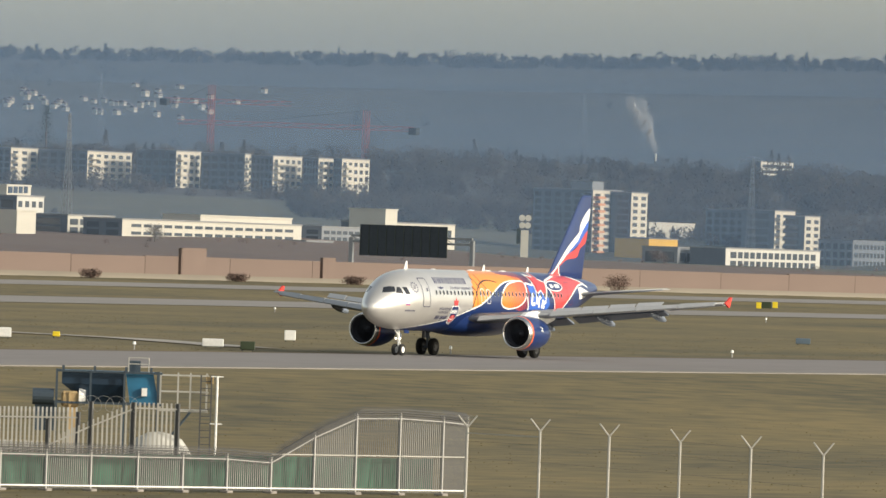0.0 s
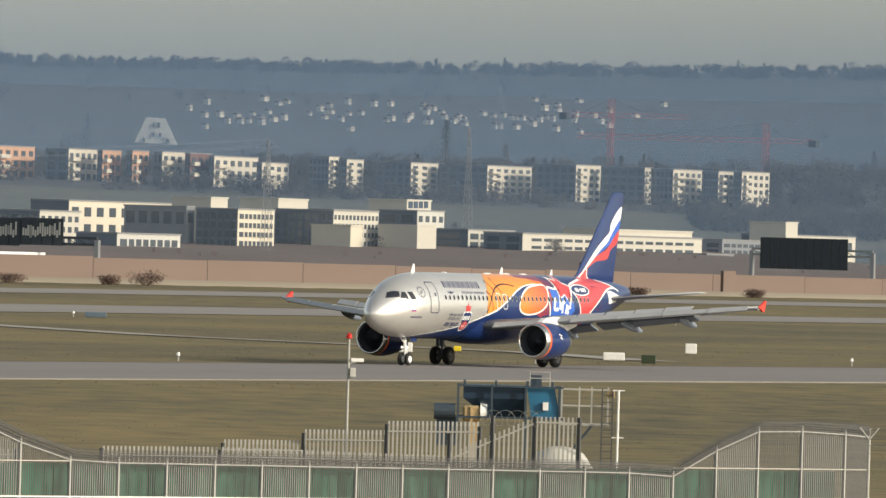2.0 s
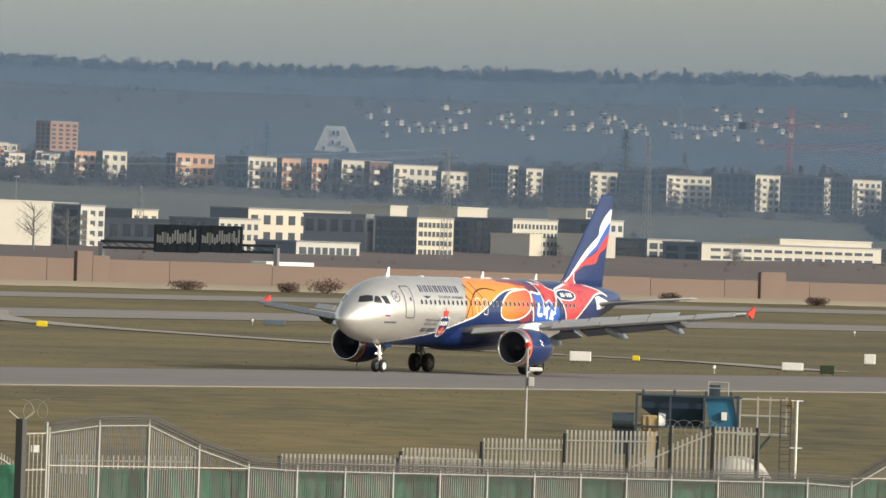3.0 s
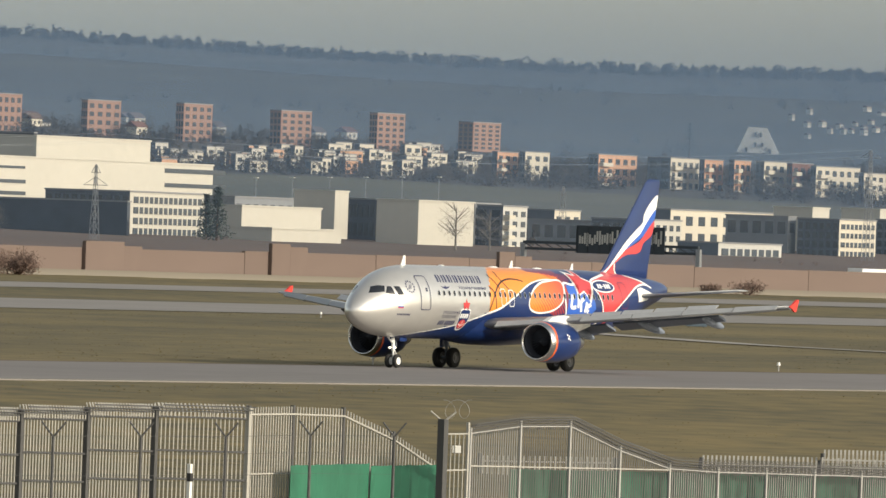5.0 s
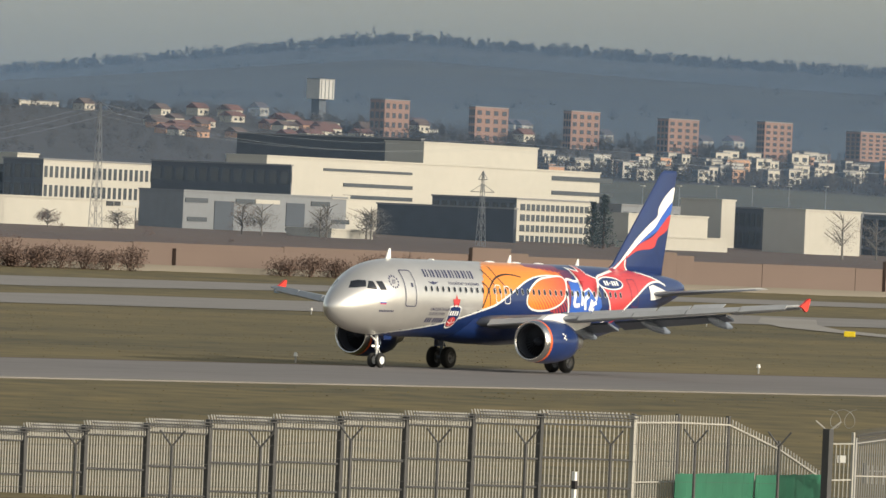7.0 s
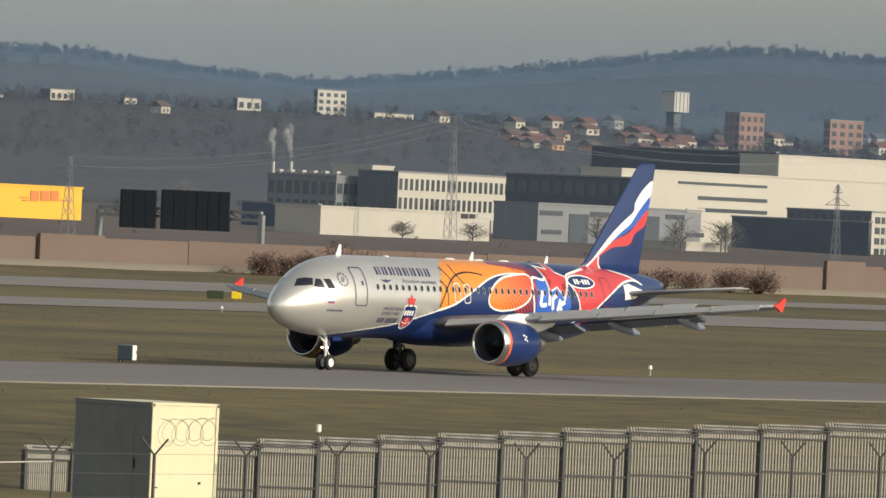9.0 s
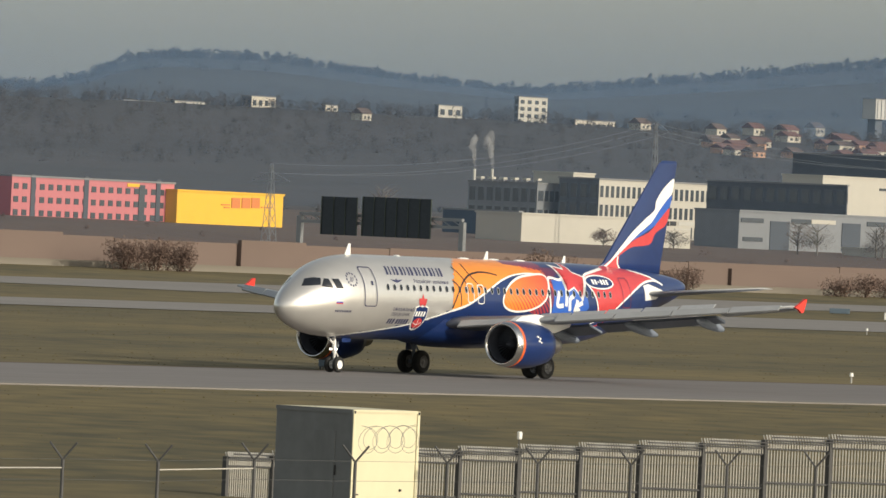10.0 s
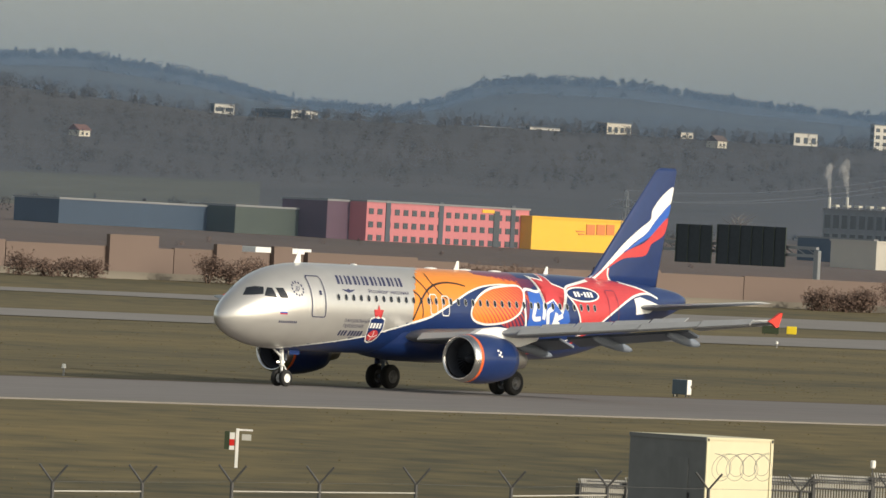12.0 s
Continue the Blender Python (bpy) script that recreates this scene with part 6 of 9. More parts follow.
def build_wing(s):
    wing = lifting("wing", [(11.2, s * 1.6, 2.50, 6.0, 0.13), (13.5, s * 6.4, 2.92, 3.75, 0.12), (16.2, s * 11.6, 3.42, 2.6, 0.11), (18.85, s * 16.7 + (0.3 if s > 0 else 0), 3.98, 1.5, 0.10)], [WINGGREY, UNDERSHADE, WINGGREY], plane, "grey wing with slats, flaps and raised spoilers")
    # tip fence
    bm = bmesh.new()
    pts = [(19.4, 3.98), (19.8, 4.15), (20.25, 4.4), (20.37, 4.38), (20.28, 4.0), (20.12, 3.74), (19.97, 3.7), (19.7, 3.88)]
    a, b = [bm.verts.new((x, s * 16.68 + (0.3 if s > 0 else 0), z)) for x, z in pts], [bm.verts.new((x, (0.3 if s > 0 else 0) + s * (16.80 + 0.1 * abs(z - 4)), z)) for x, z in pts]
    bm.faces.new(a), bm.faces.new(b[::-1])
    for i in range(len(pts)):
        j = (i + 1) % len(pts)
        bm.faces.new((a[i], b[i], b[j], a[j]))
    bmesh.ops.recalc_face_normals(bm, faces=bm.faces)
    part("wingtip_fence", bm, TIPRED, wing, "red wingtip fence")
    # flaps, drooped, and spoilers, raised
    for y0, y1, x0, x1, z0, z1, c in ((2.1, 6.2, 16.9, 17.15, 2.36, 2.72, 1.35), (6.6, 12.6, 17.2, 18.75, 2.78, 3.38, 1.0)):
        slab("flap", [(x0, s * y0, z0), (x1, s * y1, z1), (x1 + c * 0.8, s * y1, z1 - 0.26 * c), (x0 + c, s * y0, z0 - 0.34 * c)], 0.13, UNDERSHADE, wing)
    slab("aileron", [(18.85, s * 12.8, 3.48), (20.1, s * 16.3, 3.90), (20.45, s * 16.3, 3.86), (19.4, s * 12.8, 3.42)], 0.06, WINGGREY, wing)
    for k in range(5):
        y0 = 4.1 + 1.72 * k
        y1 = y0 + 1.62
        le = lambda y: 13.5 + (y - 6.4) * 0.52 if y > 6.4 else 11.2 + (y - 1.6) * 0.48
        ch = lambda y: lerp(y, [(1.6, 6.0), (6.4, 3.75), (11.6, 2.6), (16.7, 1.5)])
        p = [(le(y) + 0.66 * ch(y), s * y, 2.5 + (y - 1.6) * 0.098 + 0.13) for y in (y0, y1)]
        slab("spoiler", [p[0], p[1], (p[1][0] + 0.42, p[1][1], p[1][2] + 0.26), (p[0][0] + 0.45, p[0][1], p[0][2] + 0.30)], 0.04, SPOILER, wing)
    # slats along the leading edge
    for y0, y1 in ((2.4, 4.9), (6.7, 9.2), (9.25, 11.7), (11.75, 14.2), (14.25, 16.4)):
        le = lambda y: 13.5 + (y - 6.4) * 0.52 if y > 6.4 else 11.2 + (y - 1.6) * 0.48
        zz = lambda y: 2.42 + (y - 1.6) * 0.098
        slab("slat", [(le(y0) - 0.22, s * y0, zz(y0) - 0.10), (le(y1) - 0.2, s * y1, zz(y1) - 0.08), (le(y1) + 0.12, s * y1, zz(y1) + 0.16), (le(y0) + 0.14, s * y0, zz(y0) + 0.20)], 0.09, WINGGREY, wing)
    for y, x, z, l in ((4.6, 15.6, 2.28, 3.0), (8.6, 16.6, 2.72, 3.0), (12.0, 17.8, 3.08, 2.6)):
        bm = bmesh.new()
        bmesh.ops.create_uvsphere(bm, u_segments=12, v_segments=8, radius=1.0, matrix=Matrix.Translation((x + l * 0.5, s * y, z - 0.12)) @ Matrix.Rotation(radians(10), 4, "Y") @ Matrix.Diagonal((l * 0.52, 0.15, 0.24, 1)))
        part("flap_track_fairing", bm, UNDERSHADE, wing, smooth=True)
    return wing


TIPRED = shade("fence_red", (0.75, 0.05, 0.035), 0.35)
SPOILER = shade("spoiler_grey", (0.40, 0.41, 0.42), 0.5, vary=0.1)
for s in (-1, 1):
    build_wing(s)


def lathe(bm, prof, n=32, mat=None):
    """Turns a profile (x, radius) about the x axis."""
    rings = [[bm.verts.new((x, r * math.cos(2 * math.pi * i / n), r * math.sin(2 * math.pi * i / n))) for i in range(n)] for x, r in prof]
    for k, (a, b) in enumerate(zip(rings, rings[1:])):
        for i in range(n):
            bm.faces.new((a[i], b[i], b[(i + 1) % n], a[(i + 1) % n])).material_index = mat[k] if mat else 0
    return rings


def build_engine(s):
    eng = new("engine")
    eng.parent, eng.matrix_basis = plane, pose(10.45, s * 5.75, 1.66)
    bm = bmesh.new()
    prof = [(0.9, 0.82), (0.5, 0.84), (0.2, 0.88), (0.05, 0.93), (0.0, 0.98), (0.03, 1.02), (0.12, 1.06), (0.30, 1.10), (0.36, 1.105), (0.52, 1.12), (0.9, 1.16), (1.5, 1.17), (2.2, 1.12), (2.9, 1.0), (3.3, 0.90), (3.3, 0.84), (2.9, 0.8)]
    mats = [3, 3, 0, 0, 0, 0, 0, 0, 1, 2, 2, 2, 2, 2, 2, 3]
    lathe(bm, prof, 40, mats)
    bmesh.ops.recalc_face_normals(bm, faces=bm.faces)
    cowl = part("cowling", bm, [BRIGHT, FLAME, NAVY, DARKHOLE], eng, "navy cowling with a polished lip and red band", smooth=True)
    bm = bmesh.new()
    lathe(bm, [(2.7, 0.62), (3.4, 0.60), (4.1, 0.48), (4.5, 0.40), (4.5, 0.34), (4.2, 0.3)], 24)
    bmesh.ops.recalc_face_normals(bm, faces=bm.faces)
    part("exhaust_nozzle", bm, DULLMETAL, eng, smooth=True)
    bm = bmesh.new()
    lathe(bm, [(4.1, 0.26), (4.7, 0.12), (5.0, 0.02)], 16)
    part("exhaust_cone", bm, DULLMETAL, eng, smooth=True)
    bm = bmesh.new()
    vs = [bm.verts.new((0.78 + dx, r * math.cos(da), r * math.sin(da))) for r, da, dx in ((0.2, 0, 0), (0.2, 0.18, 0.08), (0.81, 0.16, 0.12), (0.81, 0.01, -0.02))]
    bm.faces.new(vs)
    blade = part("fan_blade", bm, DARKHOLE, eng)
    for i in range(1, 30):
        ob = new("fan_blade", blade.data)
        ob.parent, ob.rotation_euler = eng, (2 * math.pi * i / 30, 0, 0)
    bm = bmesh.new()
    lathe(bm, [(0.42, 0.01), (0.5, 0.09), (0.65, 0.17), (0.85, 0.24)], 16)
    part("spinner", bm, DARKHOLE, eng, smooth=True)
    bm = bmesh.new()
    lathe(bm, [(0.95, 0.01), (0.95, 0.86)], 24)
    part("fan_backing", bm, BLACK, eng)
    # pylon
    bm = bmesh.new()
    prof = [(0.7, 1.08), (1.4, 1.38), (2.6, 1.5), (4.6, 1.32), (5.6, 1.18), (5.4, 0.92), (4.2, 0.62), (3.0, 0.6), (1.0, 0.9)]
    a, b = [bm.verts.new((x, -0.17, z)) for x, z in prof], [bm.verts.new((x, 0.17, z)) for x, z in prof]
    bm.faces.new(a), bm.faces.new(b[::-1])
    for i in range(len(prof)):
        j = (i + 1) % len(prof)
        bm.faces.new((a[i], b[i], b[j], a[j]))
    bmesh.ops.recalc_face_normals(bm, faces=bm.faces)
    part("pylon", bm, WHITE, eng)
    # small markings on the cowling's outer side
    for dx, a, w, h in ((1.45, 18, 0.14, 0.10), (1.62, 14, 0.12, 0.10), (1.5, 8, 0.16, 0.10), (1.68, 5, 0.10, 0.08)):
        bm = bmesh.new()
        r = 1.175
        vs = []
        for x, da in ((dx, 0), (dx + w, 0), (dx + w, h / r), (dx, h / r)):
            t = radians(a) + da
            vs.append(bm.verts.new((x, s * r * math.cos(t), r * math.sin(t))))
        bm.faces.new(vs)
        part("cowling_mark", bm, WHITE, eng)


for s in (-1, 1):
    build_engine(s)

# fin and tailplane
fin = lifting("fin", [(25.6, 0, 5.2, 6.1, 0.075), (26.75, 0, 5.85, 5.05, 0.085), (31.3, 0, 10.95, 1.62, 0.09), (31.65, 0, 11.12, 1.2, 0.06)], [NAVY], plane, "navy fin with a white, blue and red ribbon", upright=True)


def fin_fold(x, z, off=0.0, side=-1):
    le = lerp(z, [(5.2, 25.6), (5.85, 26.75), (10.95, 31.3), (11.12, 31.65)])
    c = lerp(z, [(5.2, 6.1), (5.85, 5.05), (10.95, 1.62), (11.12, 1.2)])
    t = lerp(z, [(5.2, 0.075), (5.85, 0.085), (10.95, 0.09), (11.12, 0.06)])
    s = max(0.001, min(1, (x - le) / c))
    y = 5 * (0.2969 * math.sqrt(s) - 0.126 * s - 0.3516 * s * s + 0.2843 * s**3 - 0.1036 * s**4) * 0.8 * t * c
    return Vector((max(le, min(le + c, x)), side * (y * 1.0 + off), z))


shape("white_ribbon", [(32.69, 10.22), (31.76, 9.74), (31.08, 9.07), (30.95, 8.60), (30.11, 8.12), (29.02, 7.43), (27.92, 6.55), (27.03, 5.83), (26.25, 5.47), (27.29, 5.93), (28.46, 6.65), (29.62, 7.38), (30.73, 7.97), (31.44, 8.62), (32.53, 9.42)], WHITE, 0.012, fin, True, fin_fold)
shape("blue_ribbon", [(32.48, 9.38), (31.44, 8.62), (30.67, 7.93), (29.63, 7.35), (28.97, 6.98), (30.43, 7.55), (31.49, 8.05), (32.41, 8.86)], BLUE, 0.014, fin, True, fin_fold)
shape("red_ribbon", [(32.37, 8.72), (31.48, 8.14), (30.57, 7.50), (29.24, 7.06), (28.33, 6.56), (27.82, 6.19), (29.00, 6.67), (30.62, 6.86), (31.13, 7.43), (32.11, 7.90)], RED, 0.016, fin, True, fin_fold)
shape("red_root_paint", [(26.3, 5.45), (27.0, 5.86), (27.6, 6.24), (27.98, 6.50), (27.78, 6.10), (27.84, 5.72), (28.3, 5.42), (29.2, 5.25), (28.4, 5.0), (26.0, 5.1)], RED, 0.012, fin, False, fin_fold)
stripe("root_outline", [(25.85, 5.40), (26.64, 5.60), (27.29, 5.96), (27.93, 6.46)], 0.10, WHITE, 0.018, fin, False, fin_fold)
stripe("root_outline", [(27.82, 6.19), (27.79, 5.77), (28.29, 5.41), (29.53, 5.20), (31.31, 5.15)], 0.09, WHITE, 0.018, fin, False, fin_fold)
for s in (-1, 1):
    tp = lifting("tailplane", [(28.7, s * 0.75, 4.30, 3.3, 0.09), (31.6, s * 6.2, 4.82, 1.35, 0.09)], [WINGGREY, UNDERSHADE], plane, "grey tailplane")
    shape("tailplane_root_panel", [(28.5, 4.75), (29.1, 4.85), (30.9, 4.5), (29.9, 4.1), (28.6, 4.0)], WHITE, 0.012, tp, False, side=s)


DARKRIM = shade("dark_wheel_rim", (0.10, 0.10, 0.10), 0.5, 0.4, 0.2, 6, 1.0)


def wheel(parent, x, y, r, w):
    wh = new("wheel")
    wh.parent, wh.matrix_basis = parent, pose(x, y, r)
    bm = bmesh.new()
    prof = [(-w * 0.5, r * 0.55), (-w * 0.52, r * 0.8), (-w * 0.42, r * 0.94), (-w * 0.25, r), (w * 0.25, r), (w * 0.42, r * 0.94), (w * 0.52, r * 0.8), (w * 0.5, r * 0.55)]
    n = 24
    rings = [[bm.verts.new((q * math.cos(2 * math.pi * i / n), u, q * math.sin(2 * math.pi * i / n))) for i in range(n)] for u, q in prof]
    for a, b in zip(rings, rings[1:]):
        for i in range(n):
            bm.faces.new((a[i], b[i], b[(i + 1) % n], a[(i + 1) % n]))
    bmesh.ops.recalc_face_normals(bm, faces=bm.faces)
    part("tyre", bm, RUBBER, wh, smooth=True)
    bm = bmesh.new()
    for sd in (-1, 1):
        rim = [(w * 0.50, r * 0.57), (w * 0.46, r * 0.5), (w * 0.30, r * 0.40), (w * 0.34, r * 0.2), (w * 0.45, r * 0.14), (w * 0.45, 0.005)]
        rings = [[bm.verts.new((q * math.cos(2 * math.pi * i / n), sd * u, q * math.sin(2 * math.pi * i / n))) for i in range(n)] for u, q in rim]
        for a, b in zip(rings, rings[1:]):
            for i in range(n):
                bm.faces.new((a[i], b[i], b[(i + 1) % n], a[(i + 1) % n]))
    bmesh.ops.recalc_face_normals(bm, faces=bm.faces)
    part("rim", bm, WHITE if r < 0.5 else DARKRIM, wh, smooth=True)
    return wh


WHEELS = []
ng = new("nose_gear")
ng.parent, ng.matrix_basis = plane, pose(4.67, 0, 0)
bm = bmesh.new()
tube(bm, (0.0, 0, 0.38), (-0.02, 0, 1.0), 0.06)
tube(bm, (-0.02, 0, 0.95), (-0.1, 0, 2.0), 0.10)
tube(bm, (-0.06, 0, 1.35), (-1.0, 0, 1.95), 0.05)
tube(bm, (0, -0.34, 0.38), (0, 0.34, 0.38), 0.05)
tube(bm, (0.05, 0, 0.55), (0.28, 0, 0.78), 0.035)
tube(bm, (0.28, 0, 0.78), (0.05, 0, 1.05), 0.035)
part("strut", bm, WHITE, ng)
for y in (-0.16, 0.16):
    bm = bmesh.new()
    tube(bm, (-0.16, y, 1.12), (-0.06, y, 1.12), 0.05, 12)
    part("taxi_lamp", bm, WARMLAMP, ng, "small lit lamp")
for y in (-0.36, 0.36):
    bm = bmesh.new()
    box(bm, 0.05, 0.75, y - 0.015, y + 0.015, 1.48, 1.85)
    part("gear_door", bm, NAVY, ng)
bm = bmesh.new()
box(bm, 0.12, 0.16, -0.12, 0.12, 1.2, 1.5)
part("front_door_panel", bm, UNDERSHADE, ng)
for y in (-0.25, 0.25):
    WHEELS.append((wheel(ng, 0, y, 0.385, 0.22), 0.385))
for s in (-1, 1):
    mg = new("main_gear")
    mg.parent, mg.matrix_basis = plane, pose(16.25, s * 3.8, 0)
    bm = bmesh.new()
    tube(bm, (0, 0, 0.55), (0, 0, 1.3), 0.09)
    tube(bm, (0, 0, 1.2), (0, s * 0.05, 2.6), 0.14)
    tube(bm, (0, 0, 1.5), (0, -s * 1.4, 2.3), 0.07)
    tube(bm, (0, -0.6, 0.575), (0, 0.6, 0.575), 0.09)
    tube(bm, (0.1, 0, 0.7), (0.42, 0, 1.05), 0.05)
    tube(bm, (0.42, 0, 1.05), (0.1, 0, 1.45), 0.05)
    part("strut", bm, UNDERSHADE, mg)
    bm = bmesh.new()
    box(bm, -0.35, 0.35, s * 0.24 - 0.02, s * 0.24 + 0.02, 1.15, 2.5, bevel=0.01)
    part("gear_door", bm, NAVY, mg)
    for y in (-0.45, 0.45):
        WHEELS.append((wheel(mg, 0, y, 0.575, 0.40), 0.575))

# ---- airfield things and the near fences ----
GALV = shade("galvanised_pale", (0.39, 0.375, 0.335), 0.6, 0.0, 0.15, 6, 0.8, piece=0.15)
GALVDARK = shade("galvanised_weathered", (0.065, 0.065, 0.065), 0.6, 0.0, 0.2, 6, 0.8)
MIDGALV = shade("galvanised_dull", (0.34, 0.335, 0.32), 0.6, 0.0, 0.15, 6, 0.8)
BARGREY = shade("weathered_bars", (0.17, 0.17, 0.16), 0.6, 0.0, 0.2, 6, 0.8)
GREENSHEET = shade("green_sheeting", (0.022, 0.135, 0.078), 0.6, vary=0.25, grain=1.2, big=0.35)
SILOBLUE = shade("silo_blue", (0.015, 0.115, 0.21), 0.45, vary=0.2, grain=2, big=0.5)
HOPPERSHADE = shade("hopper_shade_blue", (0.010, 0.030, 0.058), 0.5, vary=0.25, grain=2, big=0.5)
SILODARK = shade("silo_steel", (0.05, 0.07, 0.09), 0.5, 0.2)
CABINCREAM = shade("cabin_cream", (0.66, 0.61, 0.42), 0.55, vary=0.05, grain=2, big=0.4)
CABINSHADE = shade("cabin_shade_grey", (0.20, 0.205, 0.205), 0.8, vary=0.15, grain=2, big=0.6)
SIGNYELLOW = shade("sign_yellow", (0.80, 0.60, 0.02), 0.5)
SIGNGREEN = shade("sign_dark", (0.03, 0.045, 0.02), 0.5)
SIGNWHITE = shade("marker_white", (0.80, 0.79, 0.75), 0.5)
# blue-grey of the utility boxes, and the shade on the white cabinet's side
BOXBLUESHADE = shade("box_blue_and_shade", (0.10, 0.14, 0.18), 0.5)
LAMPRED = shade("lamp_red", (0.60, 0.02, 0.015), 0.3)
TANYELLOW = shade("tan_metal", (0.45, 0.32, 0.16), 0.6, vary=0.3, grain=3)


class Fence:
    """A fence thing: posts, rails and pales as parts."""

    def __init__(self, name, label, group=""):
        self.ob = thing(name, pose(0, 0, 0), label, "fence", group)
        self.count = 0
        self.rest = bmesh.new()

    def post(self, p, top, w, mat, base=None):
        z0 = (height(p[0], p[1]) if base is None else base) - 0.3
        piece("post", mat, self.ob, p[0], p[1], (z0 + top) / 2, w, w, top - z0)

    def bar(self, name, a, b, w, mat):
        bm = bmesh.new()
        tube(bm, a, b, w, 4)
        part(name, bm, mat, self.ob)

    def pales(self, a, b, za, zb, ba, bb, n, w, mat, lean=0.0, one=True):
        """n upright pales from a to b; tops za to zb, feet ba to bb; lean: the bent tip's reach."""
        a, b = Vector(a), Vector(b)
        d = (b - a).normalized()
        turn = math.atan2(d.y, d.x)
        out = Vector((d.y, -d.x))
        if out.y > 0:
            out = -out
        for i in range(n):
            s = (i + 0.5) / n
            p, zt, z0 = a.lerp(b, s), za + (zb - za) * s, ba + (bb - ba) * s
            if one and self.count < 300:
                ob = piece("pale", mat, self.ob, p.x, p.y, (zt + z0) / 2, w, 0.03, zt - z0)
                ob.rotation_euler = (0, 0, turn)
                self.count += 1
            else:
                q = d * w / 2
                vs = [self.rest.verts.new((p.x + k * q.x, p.y + k * q.y, z)) for k, z in ((-1, z0), (1, z0), (1, zt), (-1, zt))]
                self.rest.faces.new(vs)
            if lean:
                q = d * w / 2
                vs = [self.rest.verts.new((p.x + k * q.x - o * out.x, p.y + k * q.y - o * out.y, zt + o * 0.8)) for k, o in ((-1, 0), (1, 0), (1, lean), (-1, lean))]
                self.rest.faces.new(vs)

    def close(self, mat):
        if len(self.rest.faces):
            tagged(part("barbed_top", self.rest, mat, self.ob), kind="stuff")


def stepped_palisade():
    """Level palisade panels that step down along the dip, each between two posts."""
    f = Fence("palisade_fence", "stepped galvanised palisade fence with bent spiked tips")
    posts = [(254.10, 208.99, -0.67), (255.27, 207.97, -0.51), (256.84, 206.61, -0.40), (258.41, 205.24, -0.29), (259.98, 203.88, -0.13), (261.49, 202.57, 0.00), (263.04, 201.22, 0.14), (264.58, 199.88, 0.28), (266.17, 198.50, 0.43), (267.76, 197.12, 0.58), (269.44, 195.67, 0.77), (271.16, 194.17, 0.88), (272.84, 192.71, 1.05), (274.57, 191.21, 1.16), (276.34, 189.67, 1.30), (278.78, 187.55, 1.36)]
    for (x0, y0, z0), (x1, y1, z1) in zip(posts, posts[1:]):
        top = z1 - 0.28
        base = -2.3
        a, b = (x0, y0), (x1, y1)
        f.post(a, max(z0, z1) - 0.1, 0.17, GALVDARK)
        f.pales(a, b, top, top, base, base, 22, 0.036, GALV, 0.40)
        f.pales((x0, y0 - 0.10), (x1, y1 - 0.10), top + 0.10, top + 0.10, top - 0.10, top - 0.10, 24, 0.045, GALV, 0.3, one=False)
        for z in (top - 0.12, top - 1.25, top - 2.2):
            f.bar("rail", (x0, y0 - 0.05, z), (x1, y1 - 0.05, z), 0.045, GALVDARK)
        for k in (0.08, 0.18, 0.3):
            f.bar("barbed_strand", (x0, y0 - k, top + k * 0.9), (x1, y1 - k, top + k * 0.9), 0.028, GALVDARK)
    x, y, z = posts[-1]
    f.post((x, y), z, 0.16, GALV)
    f.close(GALV)
    # the lower return with straight pales
    g = Fence("palisade_return", "pale palisade fence panels sloping down to a gate")
    posts = [(278.78, 187.55, 1.36), (282.53, 188.27, 1.36), (286.91, 189.11, 1.28), (291.42, 189.97, 0.43), (295.92, 190.84, -0.74)]
    for (x0, y0, z0), (x1, y1, z1) in zip(posts, posts[1:]):
        g.post((x0, y0), z0 + 0.05, 0.13, GALVDARK)
        g.pales((x0, y0), (x1, y1), z0, z1, -2.3, -2.3, 17, 0.055, GALV)
        g.bar("rail", (x0, y0 - 0.05, z0 - 0.25), (x1, y1 - 0.05, z1 - 0.25), 0.04, GALV)
        g.bar("rail", (x0, y0 - 0.05, min(z0, z1, 0.0) - 0.9), (x1, y1 - 0.05, min(z0, z1, 0.0) - 0.9), 0.035, GALV)
    g.close(GALV)


